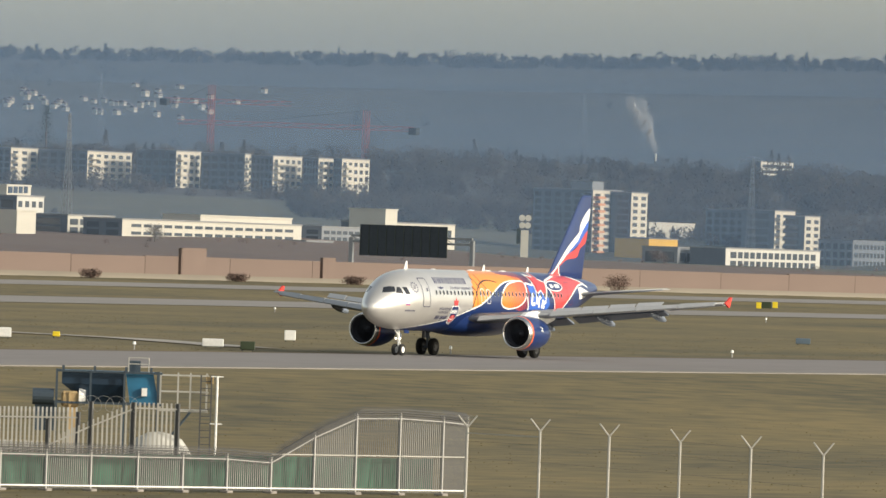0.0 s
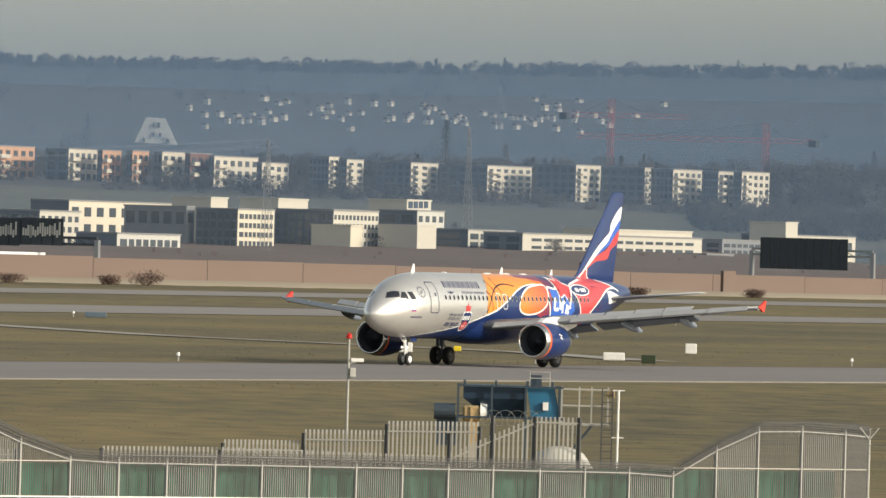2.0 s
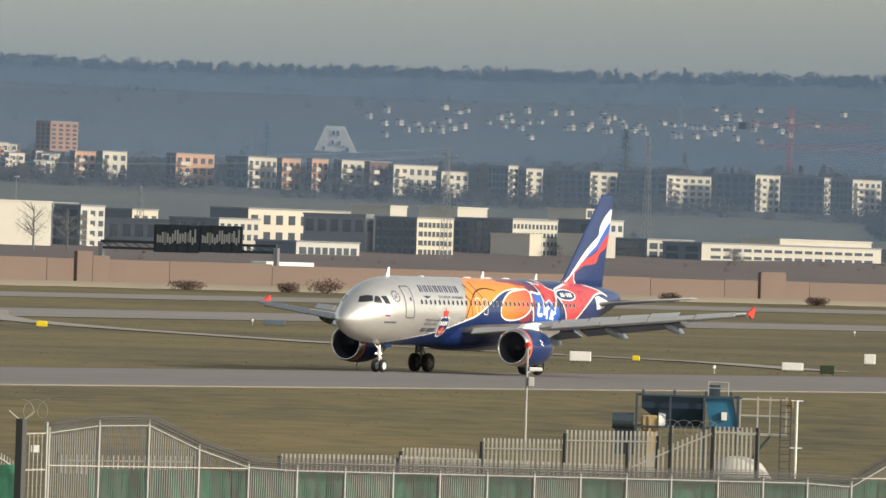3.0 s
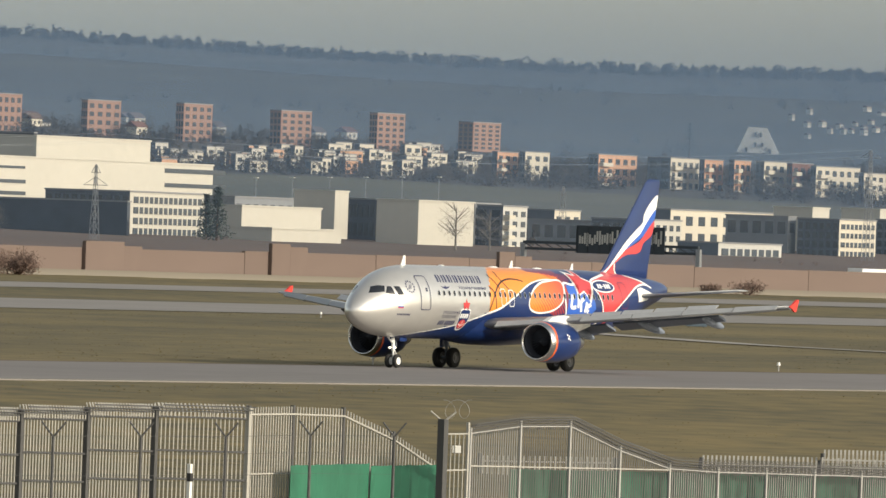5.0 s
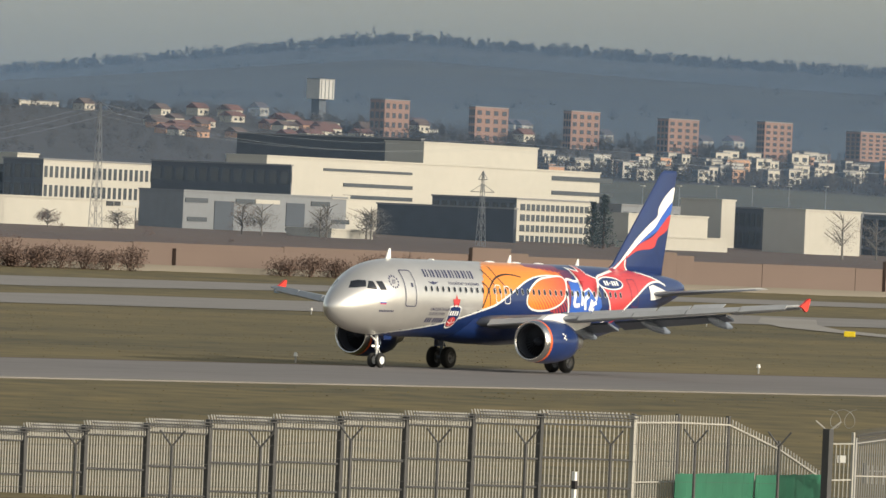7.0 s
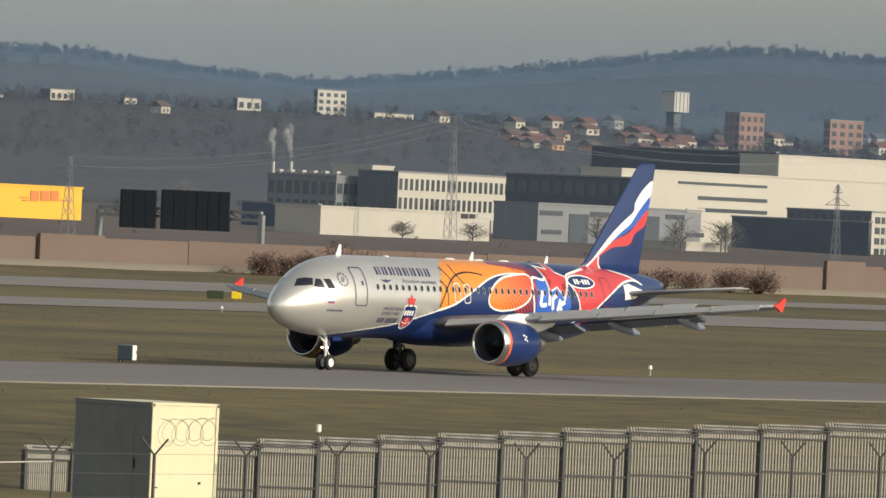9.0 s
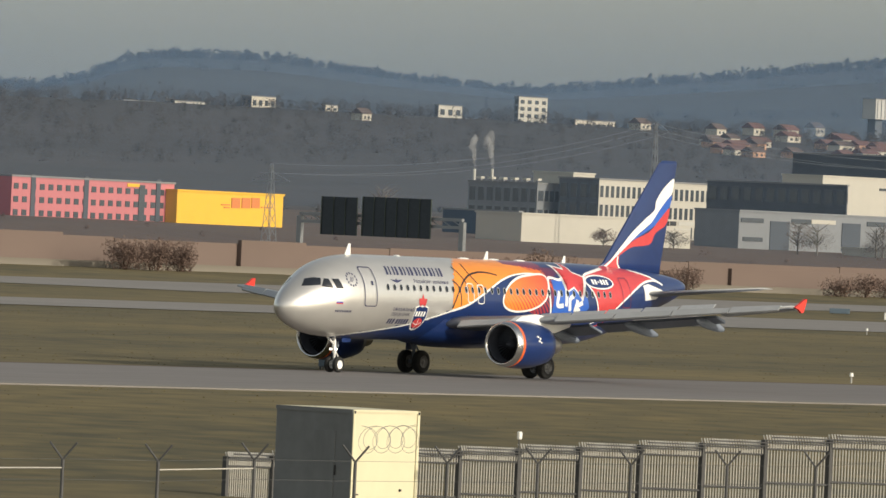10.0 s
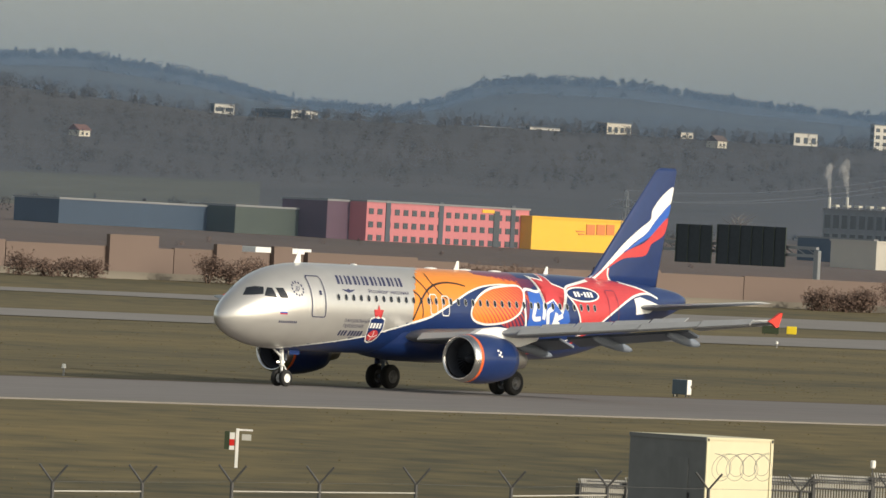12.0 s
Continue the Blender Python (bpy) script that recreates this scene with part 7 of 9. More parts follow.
def mesh_fence():
    """A bar fence on a concrete foot, high at both ends, with green sheeting behind it."""
    f = Fence("bar_fence", "steel bar fence with barbed top and green sheeting behind")
    posts = [(290.46, 186.17, 0.86, -1.91), (292.38, 185.35, 1.14, -1.91), (294.31, 184.53, 1.18, -1.91), (296.27, 183.68, 0.37, -1.91), (298.23, 182.84, -0.22, -1.91), (300.15, 182.02, -0.31, -1.91), (302.07, 181.20, -0.32, -1.91), (303.99, 180.37, -0.34, -1.91), (305.88, 179.56, -0.35, -1.91), (307.81, 178.74, -0.37, -1.91), (309.73, 177.91, -0.38, -1.91), (311.64, 177.10, -0.39, -1.91), (313.54, 176.28, -0.41, -1.91), (315.41, 175.48, -0.42, -1.91), (317.38, 174.64, -0.44, -1.91), (319.29, 173.82, -0.45, -1.91), (321.18, 173.01, -0.47, -1.91), (323.07, 172.20, -0.58, -1.91), (324.92, 171.40, 0.38, -1.91), (326.74, 170.63, 1.10, -1.91), (328.65, 169.81, 1.13, -1.91), (330.55, 168.99, 1.04, -1.91), (331.63, 168.53, 0.95, -1.91)]
    for i, ((x0, y0, z0, b0), (x1, y1, z1, b1)) in enumerate(zip(posts, posts[1:])):
        f.post((x0, y0), z0 - 0.1, 0.10, MIDGALV, b0)
        f.pales((x0, y0), (x1, y1), z0 - 0.28, z1 - 0.28, b0, b1, 22, 0.04, BARGREY, 0.30, one=i % 2 == 0)
        f.pales((x0 + 0.03, y0 - 0.06), (x1 + 0.03, y1 - 0.06), z0 - 0.02, z1 - 0.02, z0 - 0.40, z1 - 0.40, 26, 0.03, GALVDARK, 0.2, one=False)
        for k in (0.0, 0.09, 0.18, 0.27):
            f.bar("barbed_strand", (x0, y0 - 0.05 - k * 0.7, z0 - 0.24 + k), (x1, y1 - 0.05 - k * 0.7, z1 - 0.24 + k), 0.016, GALVDARK)
        for dz, w in ((-0.30, 0.025), (-0.05, 0.02)):
            f.bar("top_rail", (x0, y0 - 0.03, z0 + dz), (x1, y1 - 0.03, z1 + dz), w, MIDGALV if w > 0.02 else GALVDARK)
        f.bar("bottom_rail", (x0, y0 - 0.04, b0 + 0.10), (x1, y1 - 0.04, b1 + 0.10), 0.035, SIGNWHITE)
        if max(z0, z1) > min(p[2] for p in posts) + 0.4:
            f.bar("middle_rail", (x0, y0 - 0.04, b0 + 1.35), (x1, y1 - 0.04, b1 + 1.35), 0.03, GALV)
        bm = bmesh.new()
        box(bm, -0.22, 0.22, -0.2, 0.2, -0.6, 0.0, bevel=0.03)
        foot = part("footing", bm, CONCRETE, f.ob)
        foot.location = (x0, y0, b0)
    x, y, z, b = posts[-1]
    f.post((x, y), z, 0.09, GALV, b)
    f.close(GALVDARK)
    sheet = [((292.58, 185.85), (296.47, 184.18), -0.66, -1.79), ((296.47, 184.18), (300.35, 182.52), -0.66, -1.79), ((300.35, 182.52), (304.19, 180.87), -0.66, -1.79), ((304.19, 180.87), (308.01, 179.24), -0.66, -1.79), ((308.01, 179.24), (311.84, 177.60), -0.66, -1.79), ((311.84, 177.60), (315.61, 175.98), -0.66, -1.79), ((315.61, 175.98), (319.49, 174.32), -0.66, -1.79), ((319.49, 174.32), (323.27, 172.70), -0.66, -1.79), ((323.27, 172.70), (326.94, 171.13), -0.66, -1.79), ((326.94, 171.13), (330.75, 169.49), -0.66, -1.79), ((281.0, 187.3), (288.2, 188.76), -0.60, -2.3), ((288.2, 188.76), (295.1, 190.1), -0.68, -2.3)]
    for (x0, y0), (x1, y1), zt, zb in sheet:
        s = thing("green_sheet", pose(0, 0, 0), "green plastic sheeting stretched behind the fence", "sheeting", "green sheets")
        bm = bmesh.new()
        n = 12
        rows = []
        for i in range(n + 1):
            p = Vector((x0, y0)).lerp(Vector((x1, y1)), i / n)
            o = 0.05 * math.sin(i * 1.9 + x0)
            rows.append([bm.verts.new((p.x, p.y + o, zt + 0.03 * math.sin(i * 2.3 + y0))), bm.verts.new((p.x, p.y + o + 0.03, zb)), bm.verts.new((p.x, p.y + o + 0.02, zt)), bm.verts.new((p.x, p.y + o + 0.05, zb))])
        for a, b in zip(rows, rows[1:]):
            bm.faces.new((a[0], a[1], b[1], b[0]))
            bm.faces.new((a[2], b[2], b[3], a[3]))
        part("sheet", bm, GREENSHEET, s)


def back_fence():
    f = Fence("spiked_fence", "pale spiked palisade fence stepping up behind the bar fence")
    for (x0, y0, z0), (x1, y1, z1), n, lean in [((334.84, 203.83, -1.03), (337.29, 199.75, -0.95), 28, 0.20), ((337.28, 199.76, -0.66), (338.89, 197.03, -0.62), 20, 0.22), ((338.88, 197.04, -0.18), (340.51, 194.22, -0.14), 20, 0.22), ((338.76, 193.23, 0.27), (340.55, 190.07, 0.33), 22, 0.22), ((335.61, 188.65, -0.66), (336.42, 187.21, 0.12), 9, 0.00), ((336.42, 187.21, 0.12), (337.20, 185.79, 0.84), 9, 0.00), ((337.20, 185.79, 0.86), (338.03, 184.29, 0.86), 10, 0.00), ((330.25, 211.18, -1.18), (333.08, 206.69, -1.08), 26, 0.00), ((333.79, 197.81, -0.82), (338.28, 190.02, -0.94), 44, 0.15)]:
        f.post((x0, y0), max(z0, z1), 0.13, GALVDARK)
        f.post((x1, y1), z1, 0.13, GALVDARK)
        f.pales((x0, y0), (x1, y1), z0, z1, -2.2, -2.2, n, 0.075, GALV, lean)
        f.bar("rail", (x0, y0 - 0.05, z0 - 0.22), (x1, y1 - 0.05, z1 - 0.22), 0.04, GALV)
    f.close(GALV)


def y_posts():
    for k, run in enumerate(([(172.73, 158.00, 1.44, 0.045), (175.86, 158.00, 1.47, 0.045), (179.06, 158.00, 1.52, 0.045), (182.25, 158.00, 1.54, 0.045), (185.84, 158.00, 1.57, 0.045), (189.47, 158.00, 1.55, 0.045), (193.21, 158.00, 1.62, 0.045), (197.24, 158.00, 1.61, 0.045), (201.00, 158.00, 1.62, 0.045), (204.79, 158.00, 1.63, 0.045), (208.78, 158.00, 1.64, 0.045), (213.00, 158.00, 1.65, 0.045), (216.99, 158.00, 1.65, 0.045), (221.14, 158.00, 1.87, 0.045), (225.28, 158.00, 1.82, 0.045), (229.53, 158.00, 1.83, 0.045), (233.75, 158.00, 1.83, 0.045), (238.06, 158.00, 1.89, 0.045), (242.44, 158.00, 1.86, 0.045)], [(312.02, 158.56, 1.37, 0.050), (309.59, 154.50, 1.39, 0.050), (307.06, 150.59, 1.36, 0.050), (304.52, 146.67, 1.32, 0.050), (301.94, 142.80, 1.26, 0.050), (299.33, 138.92, 1.19, 0.050)])):
        f = Fence("wire_fence", "wire fence on slim steel posts with forked tops")
        for i, (x, y, z, w) in enumerate(run):
            bm = bmesh.new()
            z0 = height(x, y) - 0.3
            tube(bm, (x, y, z0), (x, y, z - 0.42), w)
            for s in (-1, 1):
                tube(bm, (x, y, z - 0.42), (x + 0.17 * s, y - 0.29 * s, z), w * 0.6)
            part("forked_post", bm, GALV if k else GALVDARK, f.ob)
            if i:
                q = run[i - 1]
                for dz in (-0.40, -0.9, -1.5):
                    f.bar("strand", (q[0], q[1], q[2] + dz), (x, y, z + dz), 0.006, GALVDARK)
                if k == 0 and i in (1, 3, 4, 6) or k == 1 and i == 1:
                    f.bar("rail", (q[0], q[1], q[2] - 0.62), (x, y, z - 0.62), 0.022, GALV)
        f.close(GALV)


def gate():
    (x0, y0, z0), (x1, y1, z1) = (277.34, 178.84, 1.29), (279.47, 179.22, 1.17)
    g = thing("steel_gate", pose(0, 0, 0), "steel bar gate with a thick dark post and small sign", "gate")
    piece("gate_post", GALVDARK, g, x0, y0, (z0 - 2.3) / 2, 0.26, 0.26, z0 + 2.3)
    piece("frame_post", GALV, g, x1, y1, (z1 - 2.3) / 2, 0.09, 0.09, z1 + 2.3)
    for z in (z0 - 0.5, z0 - 1.7):
        bm = bmesh.new()
        tube(bm, (x0, y0, z), (x1, y1, z), 0.03, 6)
        part("rail", bm, GALV, g)
    for i in range(1, 6):
        p = Vector((x0, y0)).lerp(Vector((x1, y1)), i / 6)
        piece("bar", GALV, g, p.x, p.y, (z0 - 0.5 - 2.2) / 2, 0.03, 0.03, z0 + 1.7)
    p = Vector((x0, y0)).lerp(Vector((x1, y1)), 0.55)
    w = piece("sign_plate", SIGNWHITE, g, p.x - 0.06, p.y - 0.06, z0 - 1.0, 0.28, 0.02, 0.24)
    w.rotation_euler = (0, 0, radians(-57))
    for s in (-1, 1):
        bm = bmesh.new()
        tube(bm, (x0, y0, z0 - 0.1), (x0 + 0.22 * s, y0 - 0.36 * s, z0 + 0.25), 0.03, 6)
        part("fork_arm", bm, GALV, g)


def razor_coil(a, b, r, n, label):
    c = thing("razor_wire", pose(0, 0, 0), label, "razor wire", "razor wire coils")
    a, b = Vector(a), Vector(b)
    bm = bmesh.new()
    d = (b - a).normalized()
    up, out = Vector((0, 0, 1)), d.cross(Vector((0, 0, 1)))
    rings = []
    for i in range(n * 16 + 1):
        t = 2 * math.pi * i / 16
        p = a.lerp(b, i / (n * 16)) + (d * math.sin(t) * 0.9 + up * math.cos(t)) * r + out * 0.1 * math.sin(t)
        w = (d * math.sin(t) + up * math.cos(t)) * 0.006
        rings.append([bm.verts.new(p + q) for q in (w, out * 0.006, -w, -out * 0.006)])
    for p, q in zip(rings, rings[1:]):
        for k in range(4):
            bm.faces.new((p[k], q[k], q[(k + 1) % 4], p[(k + 1) % 4]))
    part("coil", bm, MIDGALV, c)


def cabin():
    x, y, z, lx, ly, turn, top = (234.06, 187.66, -2.05, 2.75, 3.39, -8.0, 1.65)
    c = thing("site_cabin", pose(x, y, z, 0, 0, turn), "steel site cabin, cream door side and a side coloured grey as shaded", "cabin")
    h = top - z
    bm = bmesh.new()
    box(bm, 0, lx, 0, ly, 0, h, bevel=0.02)
    # the -x side gets its own grey: shade put into the colour
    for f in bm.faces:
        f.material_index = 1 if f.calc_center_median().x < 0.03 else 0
    part("body", bm, [CABINCREAM, CABINSHADE], c)
    piece("side_frame", CABINSHADE, c, -0.012, ly / 2, h - 0.06, 0.03, ly, 0.12)
    piece("side_door", CABINSHADE, c, -0.012, ly * 0.35, h * 0.42, 0.03, 0.9, h * 0.8)
    piece("side_hinge", BLACK, c, -0.03, ly * 0.2, h * 0.5, 0.03, 0.05, 0.3)
    for xx in (0.05, lx - 0.05):
        piece("corner_post", CABINCREAM, c, xx, -0.015, h / 2, 0.1, 0.04, h)
        piece("lifting_hole", BLACK, c, xx, -0.04, h - 0.08, 0.06, 0.01, 0.08)
    bm = bmesh.new()
    box(bm, 0.15, 1.05, -0.03, 0.0, 0.15, 2.15, bevel=0.008)
    door = part("door", bm, CABINCREAM, c)
    piece("door_handle", BLACK, door, 0.25, -0.05, 1.15, 0.1, 0.03, 0.04)
    for i in range(5):
        piece("vent_slat", PALEGREY, c, lx - 0.75, -0.02, 0.35 + 0.06 * i, 0.28, 0.03, 0.03)
    piece("lamp", BLACK, c, lx - 0.7, -0.03, 1.3, 0.06, 0.06, 0.07)
    piece("roof_edge", CABINCREAM, c, lx / 2, -0.01, h - 0.04, lx, 0.05, 0.08)


def silo():
    x, y, z = (348.91, 195.61, -2.00)
    s = thing("grit_silo", pose(x, y, z, 0, 0, -60.7), "blue grit silo on a steel stand with ladder", "silo")
    L = 3.9  # along the stand; the thing's x runs across the view
    bm = bmesh.new()
    top, low = [(0.05, -0.9), (2.55, -0.9), (2.55, 0.9), (0.05, 0.9)], [(1.0, -0.5), (2.55, -0.5), (2.55, 0.5), (1.0, 0.5)]
    a, b, m = [bm.verts.new((p[0], p[1], 3.75)) for p in top], [bm.verts.new((p[0], p[1], 2.6)) for p in low], [bm.verts.new((p[0], p[1], 3.3)) for p in top]
    bm.faces.new(a), bm.faces.new(b[::-1])
    for i in range(4):
        j = (i + 1) % 4
        bm.faces.new((m[i], m[j], a[j], a[i])), bm.faces.new((b[i], b[j], m[j], m[i]))
    bmesh.ops.recalc_face_normals(bm, faces=bm.faces)
    # the hopper's shade is put into this blue, darker than the chute's
    part("hopper", bm, HOPPERSHADE, s, "sloped blue hopper with its shade coloured dark")
    bm = bmesh.new()
    vs = [bm.verts.new(p) for p in ((2.6, -0.95, 3.75), (3.7, -0.95, 3.75), (3.95, -1.1, 2.5), (2.8, -1.1, 2.5), (2.6, 0.6, 3.75), (3.7, 0.6, 3.75), (3.95, 0.6, 2.5), (2.8, 0.6, 2.5))]
    for f in ((0, 3, 2, 1), (4, 5, 6, 7), (0, 1, 5, 4), (1, 2, 6, 5), (2, 3, 7, 6), (3, 0, 4, 7)):
        bm.faces.new([vs[i] for i in f])
    bmesh.ops.recalc_face_normals(bm, faces=bm.faces)
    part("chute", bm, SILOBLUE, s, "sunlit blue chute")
    for px in (-0.15, 1.2, 2.55, 3.9):
        for py in (-1.1, 1.1):
            piece("stand_leg", SILODARK, s, px, py, 1.9, 0.09, 0.09, 3.9)
    for z1 in (3.8, 2.55):
        piece("stand_rail", SILODARK, s, L / 2, -1.1, z1, 4.2, 0.07, 0.08)
        piece("stand_rail", SILODARK, s, L / 2, 1.1, z1, 4.2, 0.07, 0.08)
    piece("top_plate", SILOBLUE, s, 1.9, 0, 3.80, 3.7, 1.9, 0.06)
    for px in (0.1, 1.35, 2.6, 3.6):
        piece("lifting_eye", SILODARK, s, px, -0.9, 3.93, 0.1, 0.06, 0.2)
    piece("motor_box", SILODARK, s, 2.95, 0, 4.05, 0.45, 0.5, 0.45)
    bm = bmesh.new()
    for p, q in (((2.7, -0.5, 3.85), (2.7, -0.5, 4.4)), ((2.7, -0.5, 4.4), (3.5, -0.5, 4.4)), ((3.5, -0.5, 4.4), (3.5, -0.5, 3.85)), ((2.7, -0.5, 4.15), (3.5, -0.5, 4.15))):
        tube(bm, p, q, 0.02, 6)
    part("guard_rail", bm, GALV, s)
    # platform with rails and ladder
    piece("deck", GALV, s, 4.9, 0, 2.35, 2.0, 1.6, 0.08)
    for px in (4.0, 4.7, 5.2, 5.85):
        piece("rail_post", GALV, s, px, -0.8, 3.1, 0.05, 0.05, 1.5)
        piece("rail_post", GALV, s, px, 0.8, 3.1, 0.05, 0.05, 1.5)
    for z1 in (3.1, 3.75):
        for py in (-0.8, 0.8):
            piece("handrail", GALV, s, 4.95, py, z1, 1.95, 0.045, 0.045)
    piece("lamp_box", TANYELLOW, s, 5.95, -0.8, 3.6, 0.3, 0.2, 0.28)
    lad = new("ladder")
    lad.parent, lad.matrix_basis = s, pose(5.6, -0.95, 0)
    for px in (0.0, 0.42):
        piece("stile", GALVDARK, lad, px, 0, 1.9, 0.06, 0.06, 3.8)
    for i in range(13):
        piece("rung", GALVDARK, lad, 0.21, 0, 0.2 + 0.28 * i, 0.42, 0.035, 0.035)
    bm = bmesh.new()
    tube(bm, (4.1, -0.8, 2.3), (4.1, -0.8, 0.0), 0.05)
    tube(bm, (4.2, -0.8, 1.0), (5.2, -0.8, 2.3), 0.05)
    part("brace", bm, SILODARK, s)
    # dark motor drum and tan gearbox beside the hopper
    bm = bmesh.new()
    tube(bm, (-1.1, -0.9, 2.75), (-0.25, -0.9, 2.75), 0.33, 16)
    part("drum", bm, SILODARK, s)
    bm = bmesh.new()
    box(bm, 0.05, 0.75, -1.05, -0.5, 2.35, 3.0, bevel=0.08)
    part("gearbox", bm, TANYELLOW, s)
    bm = bmesh.new()
    tube(bm, (0.75, -0.78, 2.75), (1.02, -0.78, 2.75), 0.36, 16, 0.30)
    part("gear_flange", bm, SIGNWHITE, s)
    piece("cover_strip", TANYELLOW, s, 0.4, -1.08, 2.66, 0.10, 0.04, 0.66)
    piece("control_box", SIGNWHITE, s, 3.35, -1.12, 3.05, 0.22, 0.16, 0.32)
    piece("feed_pipe", TANYELLOW, s, 0.5, -0.8, 1.6, 0.3, 0.3, 1.6)
    piece("drum_bracket", SILODARK, s, -0.6, -0.9, 2.0, 0.8, 0.1, 1.2)
    bm = bmesh.new()
    bmesh.ops.create_uvsphere(bm, u_segments=20, v_segments=10, radius=1.0, matrix=Matrix.Translation((4.0, -1.0, 0.0)) @ Matrix.Diagonal((1.5, 1.0, 1.5, 1)))
    for v in bm.verts:
        v.co += Vector((noise.noise(v.co * 2) * 0.12, noise.noise(v.co * 2 + Vector((5, 0, 0))) * 0.12, noise.noise(v.co * 2 + Vector((9, 0, 0))) * 0.12))
    g = part("grit_heap", bm, PALEGREY, None, smooth=True)
    g.matrix_basis = s.matrix_basis.copy()
    tagged(g, "heap of pale road grit beneath the silo", "heap", kind="stuff")


def pole(x, y, top, label):
    p = thing("camera_pole", pose(x, y, 0), label, "pole")
    z0 = height(x, y) - 0.3
    bm = bmesh.new()
    tube(bm, (0, 0, z0), (0, 0, top - 0.2), 0.065, 10, 0.045)
    part("pole", bm, GALV, p)
    bm = bmesh.new()
    tube(bm, (0, 0, top - 0.22), (0, 0, top - 0.1), 0.12, 12, 0.12)
    tube(bm, (0, 0, top - 0.1), (0, 0, top), 0.12, 12, 0.05)
    part("obstruction_lamp", bm, LAMPRED, p, "small red obstruction lamp")
    bm = bmesh.new()
    box(bm, 0.08, 0.6, -0.09, 0.09, top - 1.15, top - 1.0, bevel=0.02)
    tube(bm, (0, 0, top - 1.2), (0.3, 0, top - 1.15), 0.03)
    cb = part("camera", bm, SIGNWHITE, p)
    cb.rotation_euler = (0, 0, radians(-55))
    bm = bmesh.new()
    box(bm, 0.05, 0.28, -0.16, 0.16, top - 1.75, top - 1.38, bevel=0.02)
    bb = part("junction_box", bm, PALEGREY, p)
    bb.rotation_euler = (0, 0, radians(-55))


def mast_rod(x, y, z, top):
    p = thing("steel_post", pose(x, y, 0), "tall plain steel post with short crossbars", "post")
    bm = bmesh.new()
    tube(bm, (0, 0, z), (0, 0, top), 0.05, 8)
    part("post", bm, SIGNWHITE, p)
    for zz in (top - 0.02, top - 1.9):
        bm = bmesh.new()
        tube(bm, (-0.12, 0.21, zz), (0.12, -0.21, zz), 0.025, 6)
        part("crossbar", bm, SIGNWHITE, p)


def marker(name, x, y, w, h, mat, label, cat, turn=0, z=None, legs=True, d=0.25):
    z0 = (height(x, y) if z is None else z)
    m = thing(name, pose(x, y, z0, 0, 0, turn), label, cat)
    bm = bmesh.new()
    box(bm, -w / 2, w / 2, -d / 2, d / 2, 0.12, 0.12 + h, bevel=min(0.04, d / 5))
    part("panel", bm, mat, m)
    if legs:
        for k in (-0.35, 0.35):
            piece("leg", GALVDARK, m, k * w, 0, 0.06, 0.06, 0.06, 0.3)
    return m


def edge_light(x, y, z):
    m = thing("edge_light", pose(x, y, z), "small elevated white airfield edge light", "light", "edge lights")
    bm = bmesh.new()
    tube(bm, (0, 0, -0.1), (0, 0, 0.3), 0.05, 8)
    part("stem", bm, MIDGALV, m)
    bm = bmesh.new()
    tube(bm, (0, 0, 0.3), (0, 0, 0.5), 0.12, 10, 0.08)
    part("lens", bm, SIGNWHITE, m)


def twigs(bm, c, rx, rz, n, s, rng):
    """Many small slanting twigs in a rounded, uneven crown."""
    for _ in range(n):
        a, u, q = rng.uniform(0, 2 * math.pi), rng.uniform(-1, 1), rng.random() ** 0.4
        h = math.sqrt(1 - u * u)
        wob = 1 + 0.25 * math.sin(3 * a + c[0]) + 0.15 * math.sin(5 * u + c[1])
        p = Vector((c[0] + rx * q * wob * h * math.cos(a), c[1] + rx * q * wob * h * math.sin(a), c[2] + rz * q * wob * u))
        d = Vector((rng.gauss(0, 1), rng.gauss(0, 1), rng.gauss(0.5, 1))).normalized() * s * rng.uniform(0.5, 1.4)
        e = d.orthogonal().normalized() * s * 0.3
        bm.faces.new([bm.verts.new(p - e), bm.verts.new(p + e), bm.verts.new(p + d)])


TWIG = shade("brown_twigs", (0.13, 0.085, 0.065), 0.9, vary=0.35, grain=1.0, big=0.2, island=0.4)
GREYTWIG = shade("grey_twigs", (0.17, 0.155, 0.135), 0.9, vary=0.3, grain=1.0, big=0.2, island=0.4)
NEEDLE = shade("conifer_needles", (0.035, 0.05, 0.04), 0.9, vary=0.4, grain=1.0, big=0.2, island=0.4)


def shrub(x, y, w, h, seed, mat=None):
    rng = random.Random(seed)
    w, h = w * 1.2, h * 1.3
    z = height(x, y)
    s = thing("shrub", pose(x, y, z), "leafless brown shrub beside the noise wall", "shrub", "shrubs along the wall")
    bm = bmesh.new()
    for k in range(7):
        a = rng.uniform(0, 6.28)
        tube(bm, (0.1 * math.cos(a), 0.1 * math.sin(a), -0.2), (w * 0.3 * math.cos(a), w * 0.3 * math.sin(a), h * 0.75), 0.05, 4, 0.015)
    part("stem", bm, TWIG, s)
    bm = bmesh.new()
    for k in range(6):
        cx, cz = rng.uniform(-0.6, 0.6) * w, rng.uniform(0.2, 0.6) * h
        twigs(bm, (cx * 0.7, cx * 0.3, cz), w * 0.36, h * 0.36, 170, 0.30, rng)
    part("crown", bm, mat or TWIG, s)


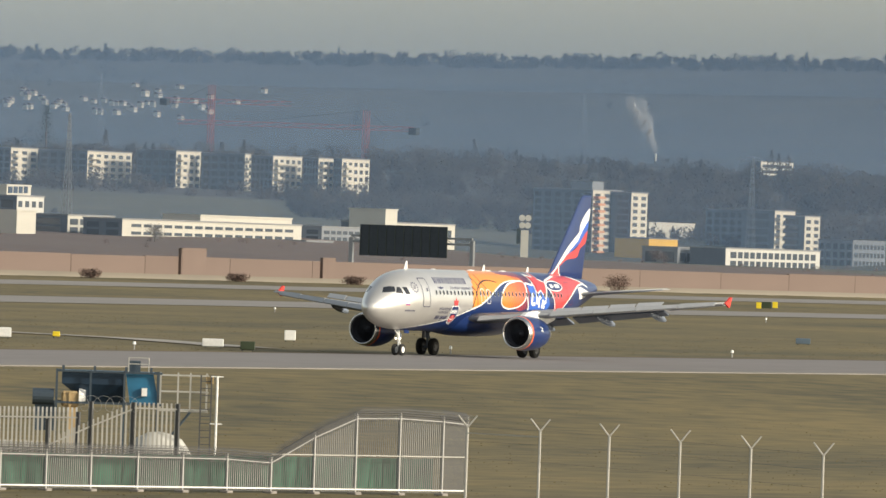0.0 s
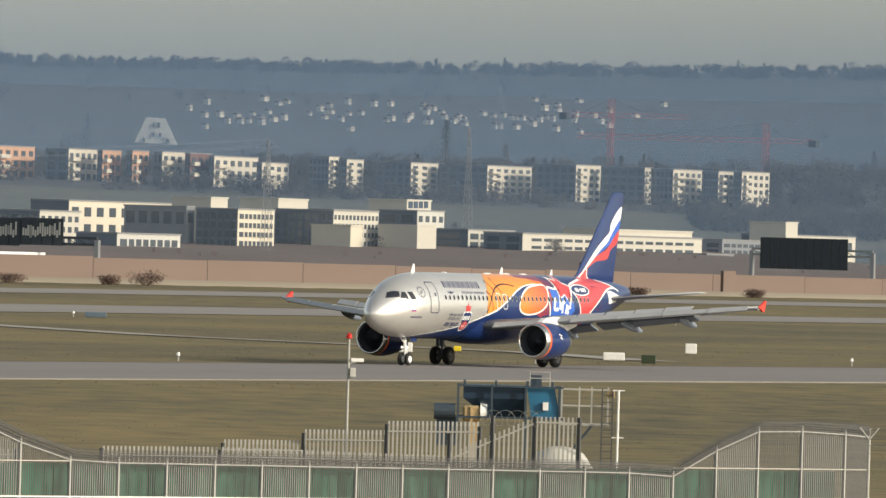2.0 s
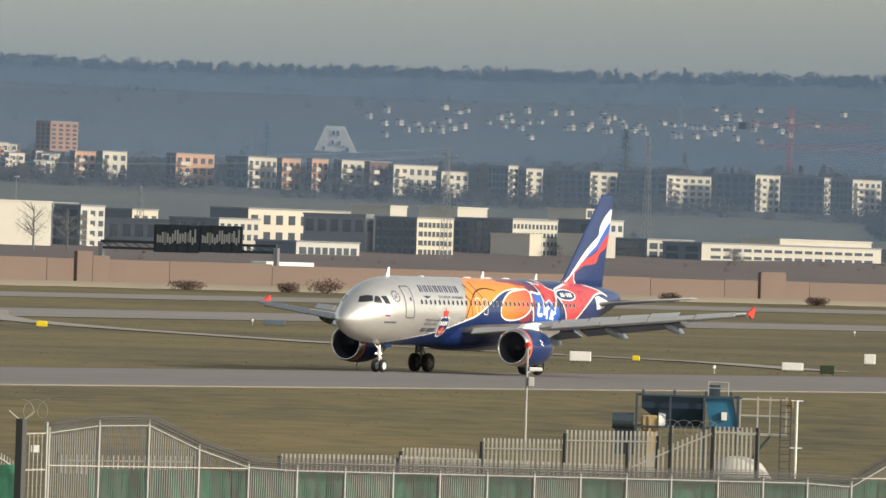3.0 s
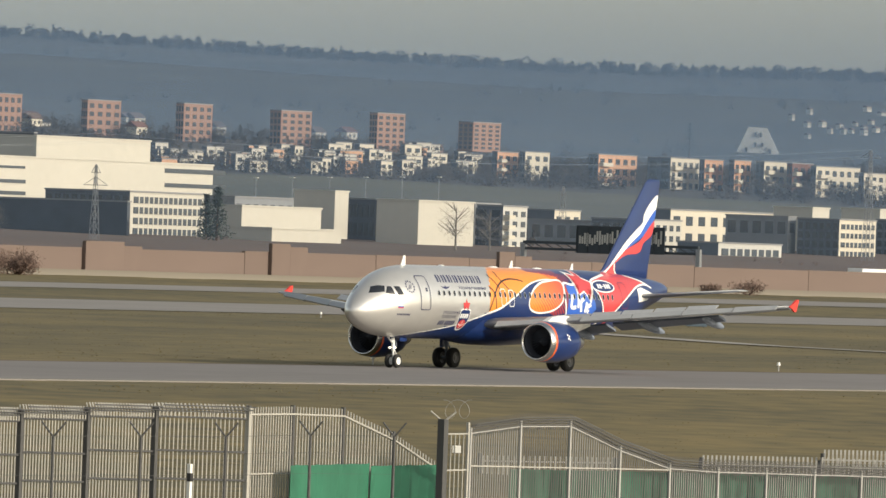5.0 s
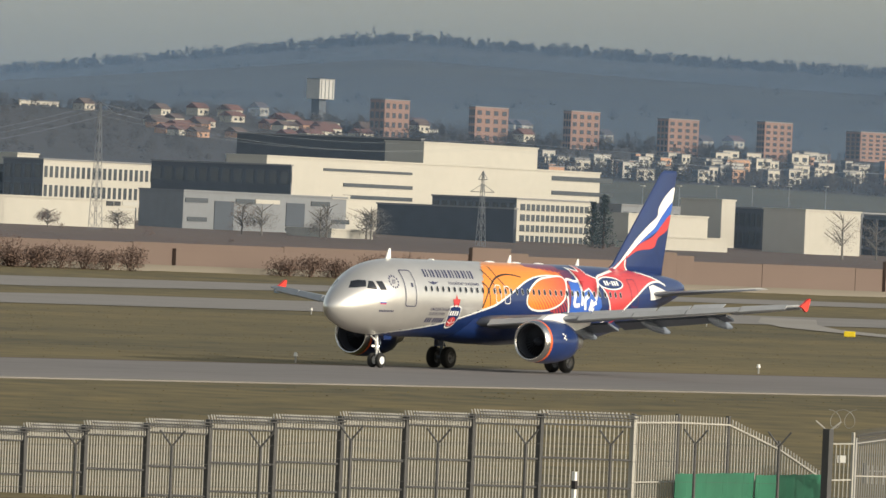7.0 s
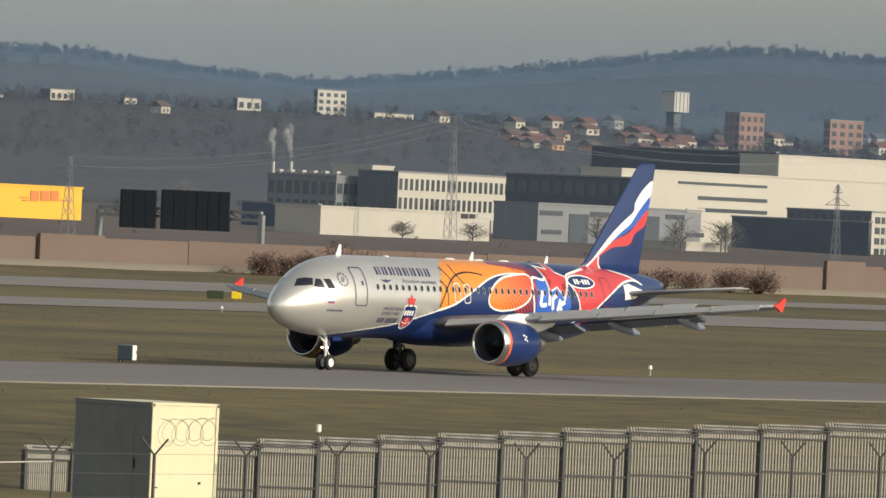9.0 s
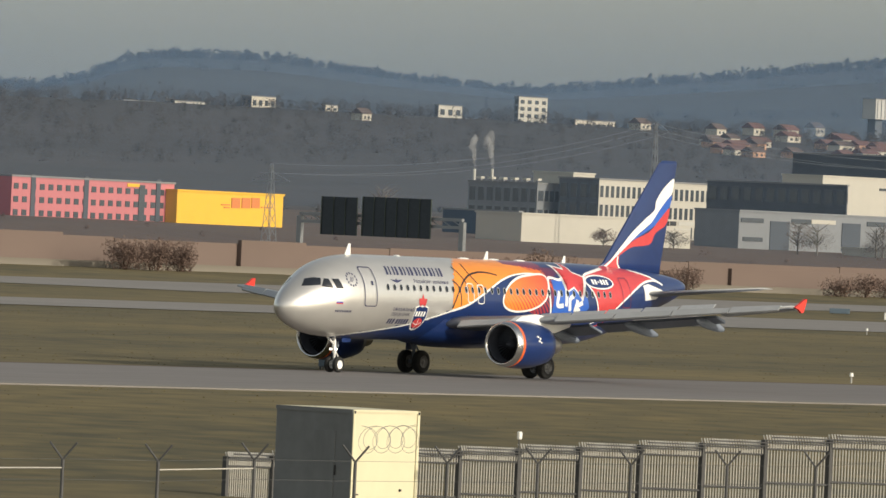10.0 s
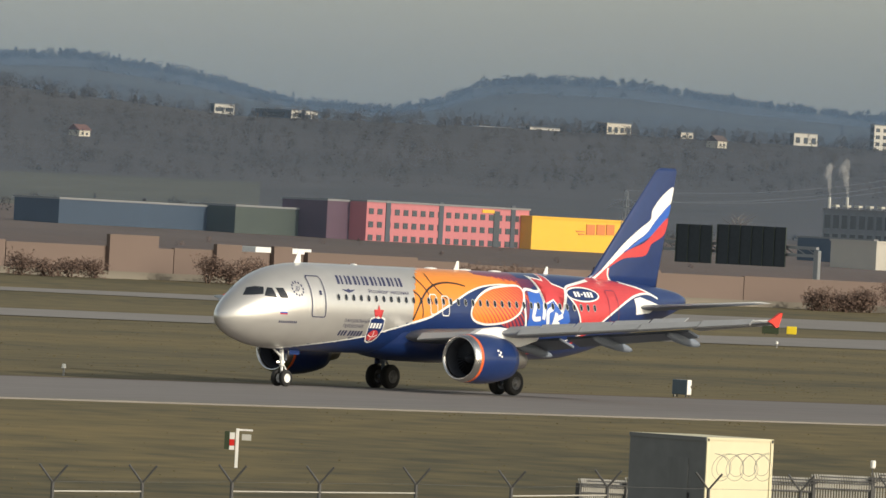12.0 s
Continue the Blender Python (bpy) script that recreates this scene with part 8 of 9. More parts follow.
def bare_tree(x, y, h, w, seed, mat, label, conifer=False):
    rng = random.Random(seed)
    z = height(x, y) - 0.3
    t = thing("tree", pose(x, y, z), label, "tree")
    bm = bmesh.new()
    tube(bm, (0, 0, 0), (0, 0, h * 0.9), h * 0.02 + 0.05, 7, 0.03)
    if not conifer:
        for k in range(18):
            s = rng.uniform(0.25, 0.85)
            a = rng.uniform(0, 6.28)
            r = w * 0.45 * rng.uniform(0.5, 1)
            tube(bm, (0, 0, h * s), (r * math.cos(a), r * math.sin(a), h * min(0.98, s + 0.25)), 0.08, 4, 0.02)
    part("trunk", bm, TWIG if conifer else GREYTWIG, t)
    bm = bmesh.new()
    if conifer:
        for k in range(9):
            s = 0.12 + 0.095 * k
            twigs(bm, (0, 0, h * s), w * 0.5 * (1.08 - s), h * 0.08, 110, 0.5, rng)
    else:
        for k in range(9):
            a, r = rng.uniform(0, 6.28), w * 0.42 * rng.uniform(0.2, 1)
            twigs(bm, (r * math.cos(a), r * math.sin(a), h * rng.uniform(0.25, 0.85)), w * 0.28, h * 0.20, 170, 0.18, rng)
    part("crown", bm, mat, t)


gate()
stepped_palisade()
mesh_fence()
back_fence()
y_posts()
cabin()
silo()
pole(342.32, 197.09, 3.80, "grey pole with a red lamp and a camera")
mast_rod(350.17, 189.17, -2.20, 1.79)
razor_coil((204.55, 163.71, 1.57), (205.47, 162.56, 1.64), 0.36, 4, "loose coil of razor wire above the fence")
razor_coil((252.12, 162.59, 2.12), (252.58, 161.88, 2.15), 0.28, 2, "loose coil of razor wire above the fence")
razor_coil((331.81, 185.20, 0.84), (332.96, 183.14, 0.86), 0.30, 5, "loose coil of razor wire above the fence")
razor_coil((204.61, 163.64, 1.61), (205.44, 162.60, 1.72), 0.30, 4, "loose coil of razor wire above the fence")
marker("marker_block", 601.6, 342.0, 1.09, 0.63, SIGNWHITE, "white concrete marker block on the grass", "marker", -60, d=0.80)
marker("marker_block", 590.6, 319.5, 1.44, 0.53, SIGNWHITE, "white concrete marker block on the grass", "marker", -62, d=0.80)
marker("marker_block", 646.6, 343.4, 0.83, 0.74, SIGNWHITE, "white concrete marker block on the grass", "marker", -62, d=0.80)
marker("marker_block", 599.2, 340.8, 1.48, 0.66, SIGNWHITE, "white concrete marker block on the grass", "marker", -60, d=0.80)
marker("taxi_sign", 614.0, 344.7, 0.52, 0.36, SIGNYELLOW, "small yellow airfield sign", "sign", -61, d=0.25)
marker("taxi_sign", 579.7, 311.0, 0.97, 0.56, SIGNGREEN, "dark airfield sign with a yellow arrow and letter", "sign", -62, d=0.25)
marker("taxi_sign", 1293.2, 609.9, 1.45, 0.89, SIGNGREEN, "dark panel of an airfield direction sign", "sign", -65, d=0.25)
marker("taxi_sign", 1285.9, 607.7, 0.72, 0.88, SIGNYELLOW, "yellow panel of an airfield direction sign", "sign", -65, d=0.25)
marker("taxi_sign", 1300.7, 612.1, 0.73, 0.89, SIGNYELLOW, "yellow panel of an airfield direction sign", "sign", -65, d=0.25)
marker("taxi_sign", 1378.4, 777.4, 4.47, 0.98, SIGNGREEN, "dark airfield sign board", "sign", -61, d=0.25)
marker("utility_box", 773.6, 361.3, 1.25, 0.48, BOXBLUESHADE, "small dark utility box", "box", -65, d=0.60)
marker("marker_block", 816.6, 586.5, 0.80, 0.74, SIGNWHITE, "white concrete marker block on the grass", "marker", -54, d=0.50)
marker("taxi_sign", 824.3, 588.4, 1.03, 0.74, SIGNYELLOW, "yellow airfield sign on the grass", "sign", -54, d=0.25)
marker("taxi_sign", 1087.1, 750.6, 0.90, 0.75, SIGNGREEN, "small black and white airfield marker", "sign", -55, d=0.25)
marker("utility_box", 844.0, 612.4, 2.12, 0.53, BOXBLUESHADE, "low blue-grey utility box", "box", -54, d=0.60)
marker("taxi_sign", 815.3, 581.9, 1.13, 0.74, SIGNYELLOW, "yellow airfield sign beyond the wing", "sign", -54, d=0.25)
def equipment_cabinet(x, y):
    c = thing("equipment_cabinet", pose(x, y, 0), "white equipment cabinet with its shaded side coloured blue-grey", "cabinet")
    bm = bmesh.new()
    box(bm, 0, 0.38, 0, 0.96, 0.10, 0.84, bevel=0.03)
    # white body; the -x side is coloured blue-grey for its shade
    for f in bm.faces:
        f.material_index = 1 if f.normal.x < -0.5 or f.calc_center_median().x < 0.02 else 0
    part("body", bm, [SIGNWHITE, BOXBLUESHADE], c)
    for dx in (0.06, 0.32):
        for dy in (0.1, 0.86):
            piece("foot", GALVDARK, c, dx, dy, 0.03, 0.05, 0.05, 0.18)
    piece("door_handle", GALVDARK, c, 0.3, -0.015, 0.5, 0.03, 0.03, 0.12)


equipment_cabinet(386.0, 310.9)
marker("taxi_sign", 723.7, 570.9, 0.94, 0.73, SIGNYELLOW, "yellow airfield sign beside a dark one", "sign", -52, d=0.25)
marker("taxi_sign", 718.7, 569.4, 1.55, 0.73, SIGNGREEN, "dark airfield sign beside a yellow one", "sign", -52, d=0.25)
marker("utility_box", 697.2, 447.9, 0.94, 0.47, SIGNYELLOW, "small yellow marker on the grass", "box", -57, d=0.25)
marker("utility_box", 789.9, 481.9, 1.99, 0.47, BOXBLUESHADE, "low blue-grey utility box", "box", -59, d=0.60)
edge_light(342.0, 312.5, 0.02)
edge_light(387.0, 312.5, 0.02)
edge_light(432.0, 312.5, 0.02)
edge_light(477.0, 312.5, 0.02)
edge_light(522.0, 312.5, 0.02)
edge_light(567.0, 312.5, 0.02)
edge_light(612.0, 312.5, 0.02)
edge_light(657.0, 312.5, 0.02)
edge_light(702.0, 312.5, 0.02)
edge_light(747.0, 312.5, 0.02)
edge_light(792.0, 312.5, 0.02)
edge_light(837.0, 312.5, 0.02)
edge_light(882.0, 312.5, 0.02)
edge_light(927.0, 312.5, 0.02)
edge_light(972.0, 312.5, 0.02)
edge_light(1017.0, 312.5, 0.02)
edge_light(560.0, 490.5, 0.0)
edge_light(620.0, 490.5, 0.0)
edge_light(680.0, 490.5, 0.0)
edge_light(740.0, 490.5, 0.0)
edge_light(800.0, 490.5, 0.0)
edge_light(860.0, 490.5, 0.0)
edge_light(920.0, 490.5, 0.0)
edge_light(980.0, 490.5, 0.0)
edge_light(1040.0, 490.5, 0.0)
edge_light(1100.0, 490.5, 0.0)
edge_light(1160.0, 490.5, 0.0)
edge_light(1220.0, 490.5, 0.0)
edge_light(1280.0, 490.5, 0.0)
edge_light(1340.0, 490.5, 0.0)
SENSOR = (247.51, 218.26, -0.41)
DELINEATOR = (216.55, 147.48, 1.09)
FLAGLET = (237.16, 183.73, 1.09)
shrub(953.2, 692.0, 4.66, 2.26, 1)
shrub(958.5, 692.0, 4.68, 2.38, 2)
shrub(963.9, 692.0, 4.69, 2.43, 3)
shrub(972.2, 692.0, 5.21, 2.89, 4)
shrub(978.2, 692.0, 5.23, 2.69, 5)
shrub(881.6, 692.0, 3.70, 2.55, 6)
shrub(885.6, 692.0, 3.71, 1.74, 7)
shrub(889.6, 692.0, 3.73, 2.15, 8)
shrub(895.9, 692.0, 4.08, 3.61, 9)
shrub(900.3, 692.0, 4.09, 3.24, 10)
shrub(905.7, 692.0, 4.06, 2.50, 11)
shrub(978.1, 692.0, 5.58, 1.88, 12)
shrub(972.3, 692.0, 5.26, 2.21, 13)
shrub(978.3, 692.0, 5.28, 2.01, 14)
shrub(822.7, 692.0, 4.40, 3.06, 15)
shrub(827.3, 692.0, 4.42, 3.10, 16)
shrub(831.9, 692.0, 4.43, 2.40, 17)
shrub(901.3, 692.0, 3.37, 2.04, 18)
shrub(905.0, 692.0, 3.38, 2.11, 19)
shrub(909.8, 692.0, 4.12, 2.88, 20)
shrub(914.3, 692.0, 4.13, 2.74, 21)
shrub(918.9, 692.0, 4.14, 2.12, 22)
shrub(923.5, 692.0, 4.16, 2.79, 23)
shrub(1286.0, 692.0, 3.84, 1.20, 24)
shrub(1241.9, 692.0, 3.61, 1.20, 25)
shrub(1322.7, 692.0, 3.80, 1.20, 26)
shrub(1412.0, 692.0, 4.93, 2.53, 27)
shrub(750.3, 692.0, 3.68, 2.22, 28)
shrub(754.0, 692.0, 3.69, 1.69, 29)
shrub(757.6, 692.0, 3.70, 1.70, 30)
shrub(761.2, 692.0, 3.71, 2.33, 31)
shrub(778.8, 692.0, 3.38, 2.72, 32)
shrub(782.2, 692.0, 3.39, 2.15, 33)
shrub(785.6, 692.0, 3.40, 2.82, 34)
shrub(1137.7, 692.0, 3.39, 1.20, 35)
shrub(1147.2, 692.0, 5.68, 1.86, 36)
shrub(1112.1, 692.0, 5.55, 1.23, 37)
shrub(882.0, 692.0, 4.12, 2.50, 38)
shrub(886.5, 692.0, 4.13, 2.28, 39)
shrub(891.0, 692.0, 4.14, 2.54, 40)
shrub(822.9, 692.0, 5.47, 2.89, 41)
shrub(828.1, 692.0, 3.89, 3.18, 42)
shrub(832.2, 692.0, 3.90, 3.28, 43)
bare_tree(1245.7, 845.0, 8.92, 5.10, 44, NEEDLE, "dark conifer beside the glass office", True)
bare_tree(1250.1, 850.0, 7.52, 3.76, 45, NEEDLE, "dark conifer beside the glass office", True)
bare_tree(1296.6, 835.0, 8.08, 6.97, 46, GREYTWIG, "leafless grey birch before the white block")
bare_tree(1311.0, 838.0, 6.96, 4.40, 47, GREYTWIG, "leafless grey birch before the white block")
bare_tree(1144.7, 835.0, 5.02, 5.92, 48, GREYTWIG, "leafless tree before the grey workshop")
bare_tree(1161.9, 836.0, 5.40, 4.85, 49, GREYTWIG, "leafless tree before the grey workshop")
bare_tree(1144.1, 838.0, 5.02, 4.81, 50, TWIG, "leafless tree before the grey workshop")
bare_tree(1175.9, 839.0, 4.79, 6.53, 51, GREYTWIG, "leafless tree before the white works")
bare_tree(1252.3, 1000.0, 7.00, 8.15, 52, TWIG, "broad brown leafless tree behind the gantry")
bare_tree(1539.3, 845.0, 3.58, 3.97, 53, GREYTWIG, "leafless tree before the long office")
bare_tree(1088.2, 830.0, 3.00, 3.09, 54, TWIG, "brown bush before the white warehouse")
bare_tree(1106.9, 832.0, 3.00, 4.69, 55, GREYTWIG, "pale leafless bush before the white warehouse")
bare_tree(1751.9, 850.0, 3.00, 4.95, 56, TWIG, "brown bush by the yellow hall")
bare_tree(1158.9, 835.0, 4.83, 4.04, 57, GREYTWIG, "leafless tree before an office")
bare_tree(1174.2, 837.0, 5.10, 3.67, 58, GREYTWIG, "leafless tree before an office")
bare_tree(2859.9, 1750.0, 16.67, 7.58, 59, NEEDLE, "tall dark conifer on the slope", True)
bare_tree(2483.9, 1400.0, 16.09, 8.05, 60, NEEDLE, "dark evergreen above the apartments", True)


def sensor_stand():
    x, y, z = SENSOR
    m = thing("sensor_stand", pose(x, y, z, 0, 0, -52), "white sensor stand with a red and white box", "sensor")
    piece("stem", SIGNWHITE, m, 0, 0, 0.35, 0.1, 0.1, 1.3)
    piece("arm", SIGNWHITE, m, 0.22, 0, 0.96, 0.55, 0.08, 0.06)
    piece("sensor_head", PALEGREY, m, 0.3, 0, 0.72, 0.3, 0.15, 0.2)
    piece("box_top", SIGNWHITE, m, -0.17, -0.02, 0.75, 0.16, 0.2, 0.22)
    piece("box_middle", LAMPRED, m, -0.17, -0.02, 0.53, 0.16, 0.2, 0.22)
    piece("box_foot", SIGNWHITE, m, -0.17, -0.02, 0.36, 0.16, 0.2, 0.14)
    piece("box_back", SIGNGREEN, m, -0.34, 0, 0.6, 0.16, 0.22, 0.6)


sensor_stand()


def delineator():
    x, y, z = DELINEATOR
    m = thing("delineator_post", pose(x, y, 0), "white roadside delineator post with a black band", "post")
    z0 = height(x, y) - 0.2
    piece("post", SIGNWHITE, m, 0, 0, (z + z0) / 2, 0.11, 0.1, z - z0)
    piece("band", BLACK, m, 0, -0.01, z - 0.35, 0.12, 0.12, 0.22)


delineator()


def flaglet():
    x, y, z = FLAGLET
    m = thing("white_flag_marker", pose(x, y, z), "small white flag on a thin rod behind the fence", "lamp")
    bm = bmesh.new()
    tube(bm, (0, 0, height(x, y) - z), (0, 0, -0.1), 0.02, 6)
    part("rod", bm, GALVDARK, m)
    bm = bmesh.new()
    # a small white flag, built as a rounded box in place of a lamp
    box(bm, -0.06, 0.1, -0.06, 0.06, -0.12, 0.12, bevel=0.03)
    part("lamp", bm, SIGNWHITE, m)


flaglet()

# ---- lorries on the motorway, power lines ----
def lorry(name, label, box_mat, cab_mat, length):
    v = thing(name, pose(1000, 730, 1.35), label, "lorry")
    bm = bmesh.new()
    box(bm, -length, -2.6, -1.25, 1.25, 1.1, 3.98, bevel=0.06)
    part("trailer", bm, box_mat, v)
    bm = bmesh.new()
    box(bm, -2.4, -0.1, -1.22, 1.22, 0.6, 3.2, bevel=0.15)
    cab = part("cab", bm, cab_mat, v)
    piece("windscreen", TOWNGLASS, cab, -0.08, 0, 2.3, 0.05, 2.1, 0.9)
    piece("side_window", TOWNGLASS, cab, -0.9, -1.22, 2.3, 0.9, 0.05, 0.7)
    piece("chassis", DARKSTEEL, v, -length / 2, 0, 0.9, length - 0.6, 1.0, 0.3)
    for x in (-1.3, -length + 1.2, -length + 2.5, -length + 3.8):
        for y in (-1.05, 1.05):
            bm = bmesh.new()
            tube(bm, (x, y - 0.15, 0.5), (x, y + 0.15, 0.5), 0.5, 16)
            part("wheel", bm, RUBBER, v)
    return v


lorry_white = lorry("lorry", "white articulated lorry on the motorway", TRUCKWHITE, TRUCKWHITE, 15.5)
lorry_yellow = lorry("lorry", "white lorry with a yellow cab on the motorway", TRUCKWHITE, SIGNYELLOW, 12.0)


def power_lines():
    runs = [(979.1, 800.0, 13.4), (1099.0, 830.0, 21.9), (1177.1, 820.0, 19.7), (1464.5, 860.0, 24.0)]
    for k, dz in ((-2.2, 0), (2.2, 0), (0, 1.2)):
        w = thing("power_line", pose(0, 0, 0), "thin sagging power line between the pylons", "cable", "power lines")
        for (x0, y0, z0), (x1, y1, z1) in zip(runs, runs[1:]):
            bm = bmesh.new()
            prev = None
            for i in range(17):
                s = i / 16
                p = (x0 + (x1 - x0) * s, y0 + (y1 - y0) * s + k, z0 + (z1 - z0) * s + dz - 4.5 * s * (1 - s) * 2)
                if prev:
                    tube(bm, prev, p, 0.014, 4, cap=False)
                prev = p
            part("span", bm, STEEL, w)


power_lines()


# ---- woods and smoke ----
WOODTWIG = shade("hill_woods_twigs", (0.055, 0.046, 0.038), 0.95, vary=0.5, grain=0.15, big=0.02, tint=(0.016, 0.016, 0.015), island=0.05, span=0.25)
RIDGEWOOD = shade("ridge_woods", (0.026, 0.028, 0.025), 0.95, vary=0.3, grain=0.1, big=0.005, island=0.2)


def woods(name, n, az, dist, size, tall, tris, mat, label, seed, keep=None):
    rng = random.Random(seed)
    bm_v, bm_f = [], []
    for _ in range(n):
        a, r = rng.uniform(*az), rng.uniform(*dist)
        x, y = r * math.cos(radians(a)), r * math.sin(radians(a))
        if keep and not keep(a, r, x, y):
            continue
        z = height(x, y)
        s = rng.uniform(*size)
        h = s * rng.uniform(*tall)
        for _ in range(tris):
            t, u = rng.uniform(0, 6.283), rng.uniform(-0.7, 1)
            q = math.sqrt(max(0, 1 - u * u)) * rng.uniform(0.5, 1.1)
            p = Vector((x + s * q * math.cos(t), y + s * q * math.sin(t), z + h * (0.75 + u)))
            d = Vector((rng.gauss(0, 1), rng.gauss(0, 1), rng.gauss(0.6, 1))).normalized() * s * 0.55
            e = d.orthogonal().normalized() * s * 0.3
            k = len(bm_v)
            bm_v += [p - e, p + e, p + d]
            bm_f.append((k, k + 1, k + 2))
    me = bpy.data.meshes.new(name)
    me.from_pydata(bm_v, [], bm_f)
    me.materials.append(mat)
    return tagged(new(name, me), label, "woods", kind="stuff")


def copses(name, n, az, dist, size, tall, tris, leaf, mat, label, seed, keep=None):
    """Many soft leafless crowns of fine twigs, each on its spot of the slope."""
    rng = random.Random(seed)
    vs, fs, ns = [], [], []
    for _ in range(n):
        a, r = rng.uniform(*az), rng.uniform(*dist)
        x, y = r * math.cos(radians(a)), r * math.sin(radians(a))
        if keep and not keep(a, r, x, y):
            continue
        z = height(x, y)
        s = rng.uniform(*size) * rng.uniform(0.6, 1.0)
        h = s * rng.uniform(*tall)
        pointed = rng.random() < 0.15
        for _ in range(tris):
            t, u = rng.uniform(0, 6.283), rng.uniform(0, 1)
            wide = (1.05 - u) * 0.7 if pointed else math.sqrt(max(0.05, 1 - (1.7 * u - 0.75) ** 2))
            q = s * wide * math.sqrt(rng.uniform(0.05, 1.1))
            p = Vector((x + q * math.cos(t), y + q * math.sin(t), z + 2 * h * u * (1.25 if pointed else 1)))
            d = Vector((rng.gauss(0, 0.6), rng.gauss(0, 0.6), rng.gauss(0.7, 0.7))).normalized() * leaf * rng.uniform(0.6, 1.4)
            e = d.orthogonal().normalized() * leaf * 0.5
            k = len(vs)
            if (2 * e).cross(d + e).dot(Vector((-0.75, -0.6, 0.25))) < 0:  # every twig's front faces the eye, so its set normal isn't flipped
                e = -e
            vs += [p - e, p + e, p + d]
            fs.append((k, k + 1, k + 2))
            # set normals lean up and towards the sun, lighting the crowns evenly
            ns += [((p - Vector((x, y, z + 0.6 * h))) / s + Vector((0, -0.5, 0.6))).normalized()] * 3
    me = bpy.data.meshes.new(name)
    me.from_pydata(vs, [], fs)
    me.materials.append(mat)
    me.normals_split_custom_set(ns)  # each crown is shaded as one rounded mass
    return tagged(new(name, me), label, "woods", kind="stuff")


def grove(scale, least):
    return lambda a, r, x, y: noise.noise((x * scale, y * scale, 3)) > least


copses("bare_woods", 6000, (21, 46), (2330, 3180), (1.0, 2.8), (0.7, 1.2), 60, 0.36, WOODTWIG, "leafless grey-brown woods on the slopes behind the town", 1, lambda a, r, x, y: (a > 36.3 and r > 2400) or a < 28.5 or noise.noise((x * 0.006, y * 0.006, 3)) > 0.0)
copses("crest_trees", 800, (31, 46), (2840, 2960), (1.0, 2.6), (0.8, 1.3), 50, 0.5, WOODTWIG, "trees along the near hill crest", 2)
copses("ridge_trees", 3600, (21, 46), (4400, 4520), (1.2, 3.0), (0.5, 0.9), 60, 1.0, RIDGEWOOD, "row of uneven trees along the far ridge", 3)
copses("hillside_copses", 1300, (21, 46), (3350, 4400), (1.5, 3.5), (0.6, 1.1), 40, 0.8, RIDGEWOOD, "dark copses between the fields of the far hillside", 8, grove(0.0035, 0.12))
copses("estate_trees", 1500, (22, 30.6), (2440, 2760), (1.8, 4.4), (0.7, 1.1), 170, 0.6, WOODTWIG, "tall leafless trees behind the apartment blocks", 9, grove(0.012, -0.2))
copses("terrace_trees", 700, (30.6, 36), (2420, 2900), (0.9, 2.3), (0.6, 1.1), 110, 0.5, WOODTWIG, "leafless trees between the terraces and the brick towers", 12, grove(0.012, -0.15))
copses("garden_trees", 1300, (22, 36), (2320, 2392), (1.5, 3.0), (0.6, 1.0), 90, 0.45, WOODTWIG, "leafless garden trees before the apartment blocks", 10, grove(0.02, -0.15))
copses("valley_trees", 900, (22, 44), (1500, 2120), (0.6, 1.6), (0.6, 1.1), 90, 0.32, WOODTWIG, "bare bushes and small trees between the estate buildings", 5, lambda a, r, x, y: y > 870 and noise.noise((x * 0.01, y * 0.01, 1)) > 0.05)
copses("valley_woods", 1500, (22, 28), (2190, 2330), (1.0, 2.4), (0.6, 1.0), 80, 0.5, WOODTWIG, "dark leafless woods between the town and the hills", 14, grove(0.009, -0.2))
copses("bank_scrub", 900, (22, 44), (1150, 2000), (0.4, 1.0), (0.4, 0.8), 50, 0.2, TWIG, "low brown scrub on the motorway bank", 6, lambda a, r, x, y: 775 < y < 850)


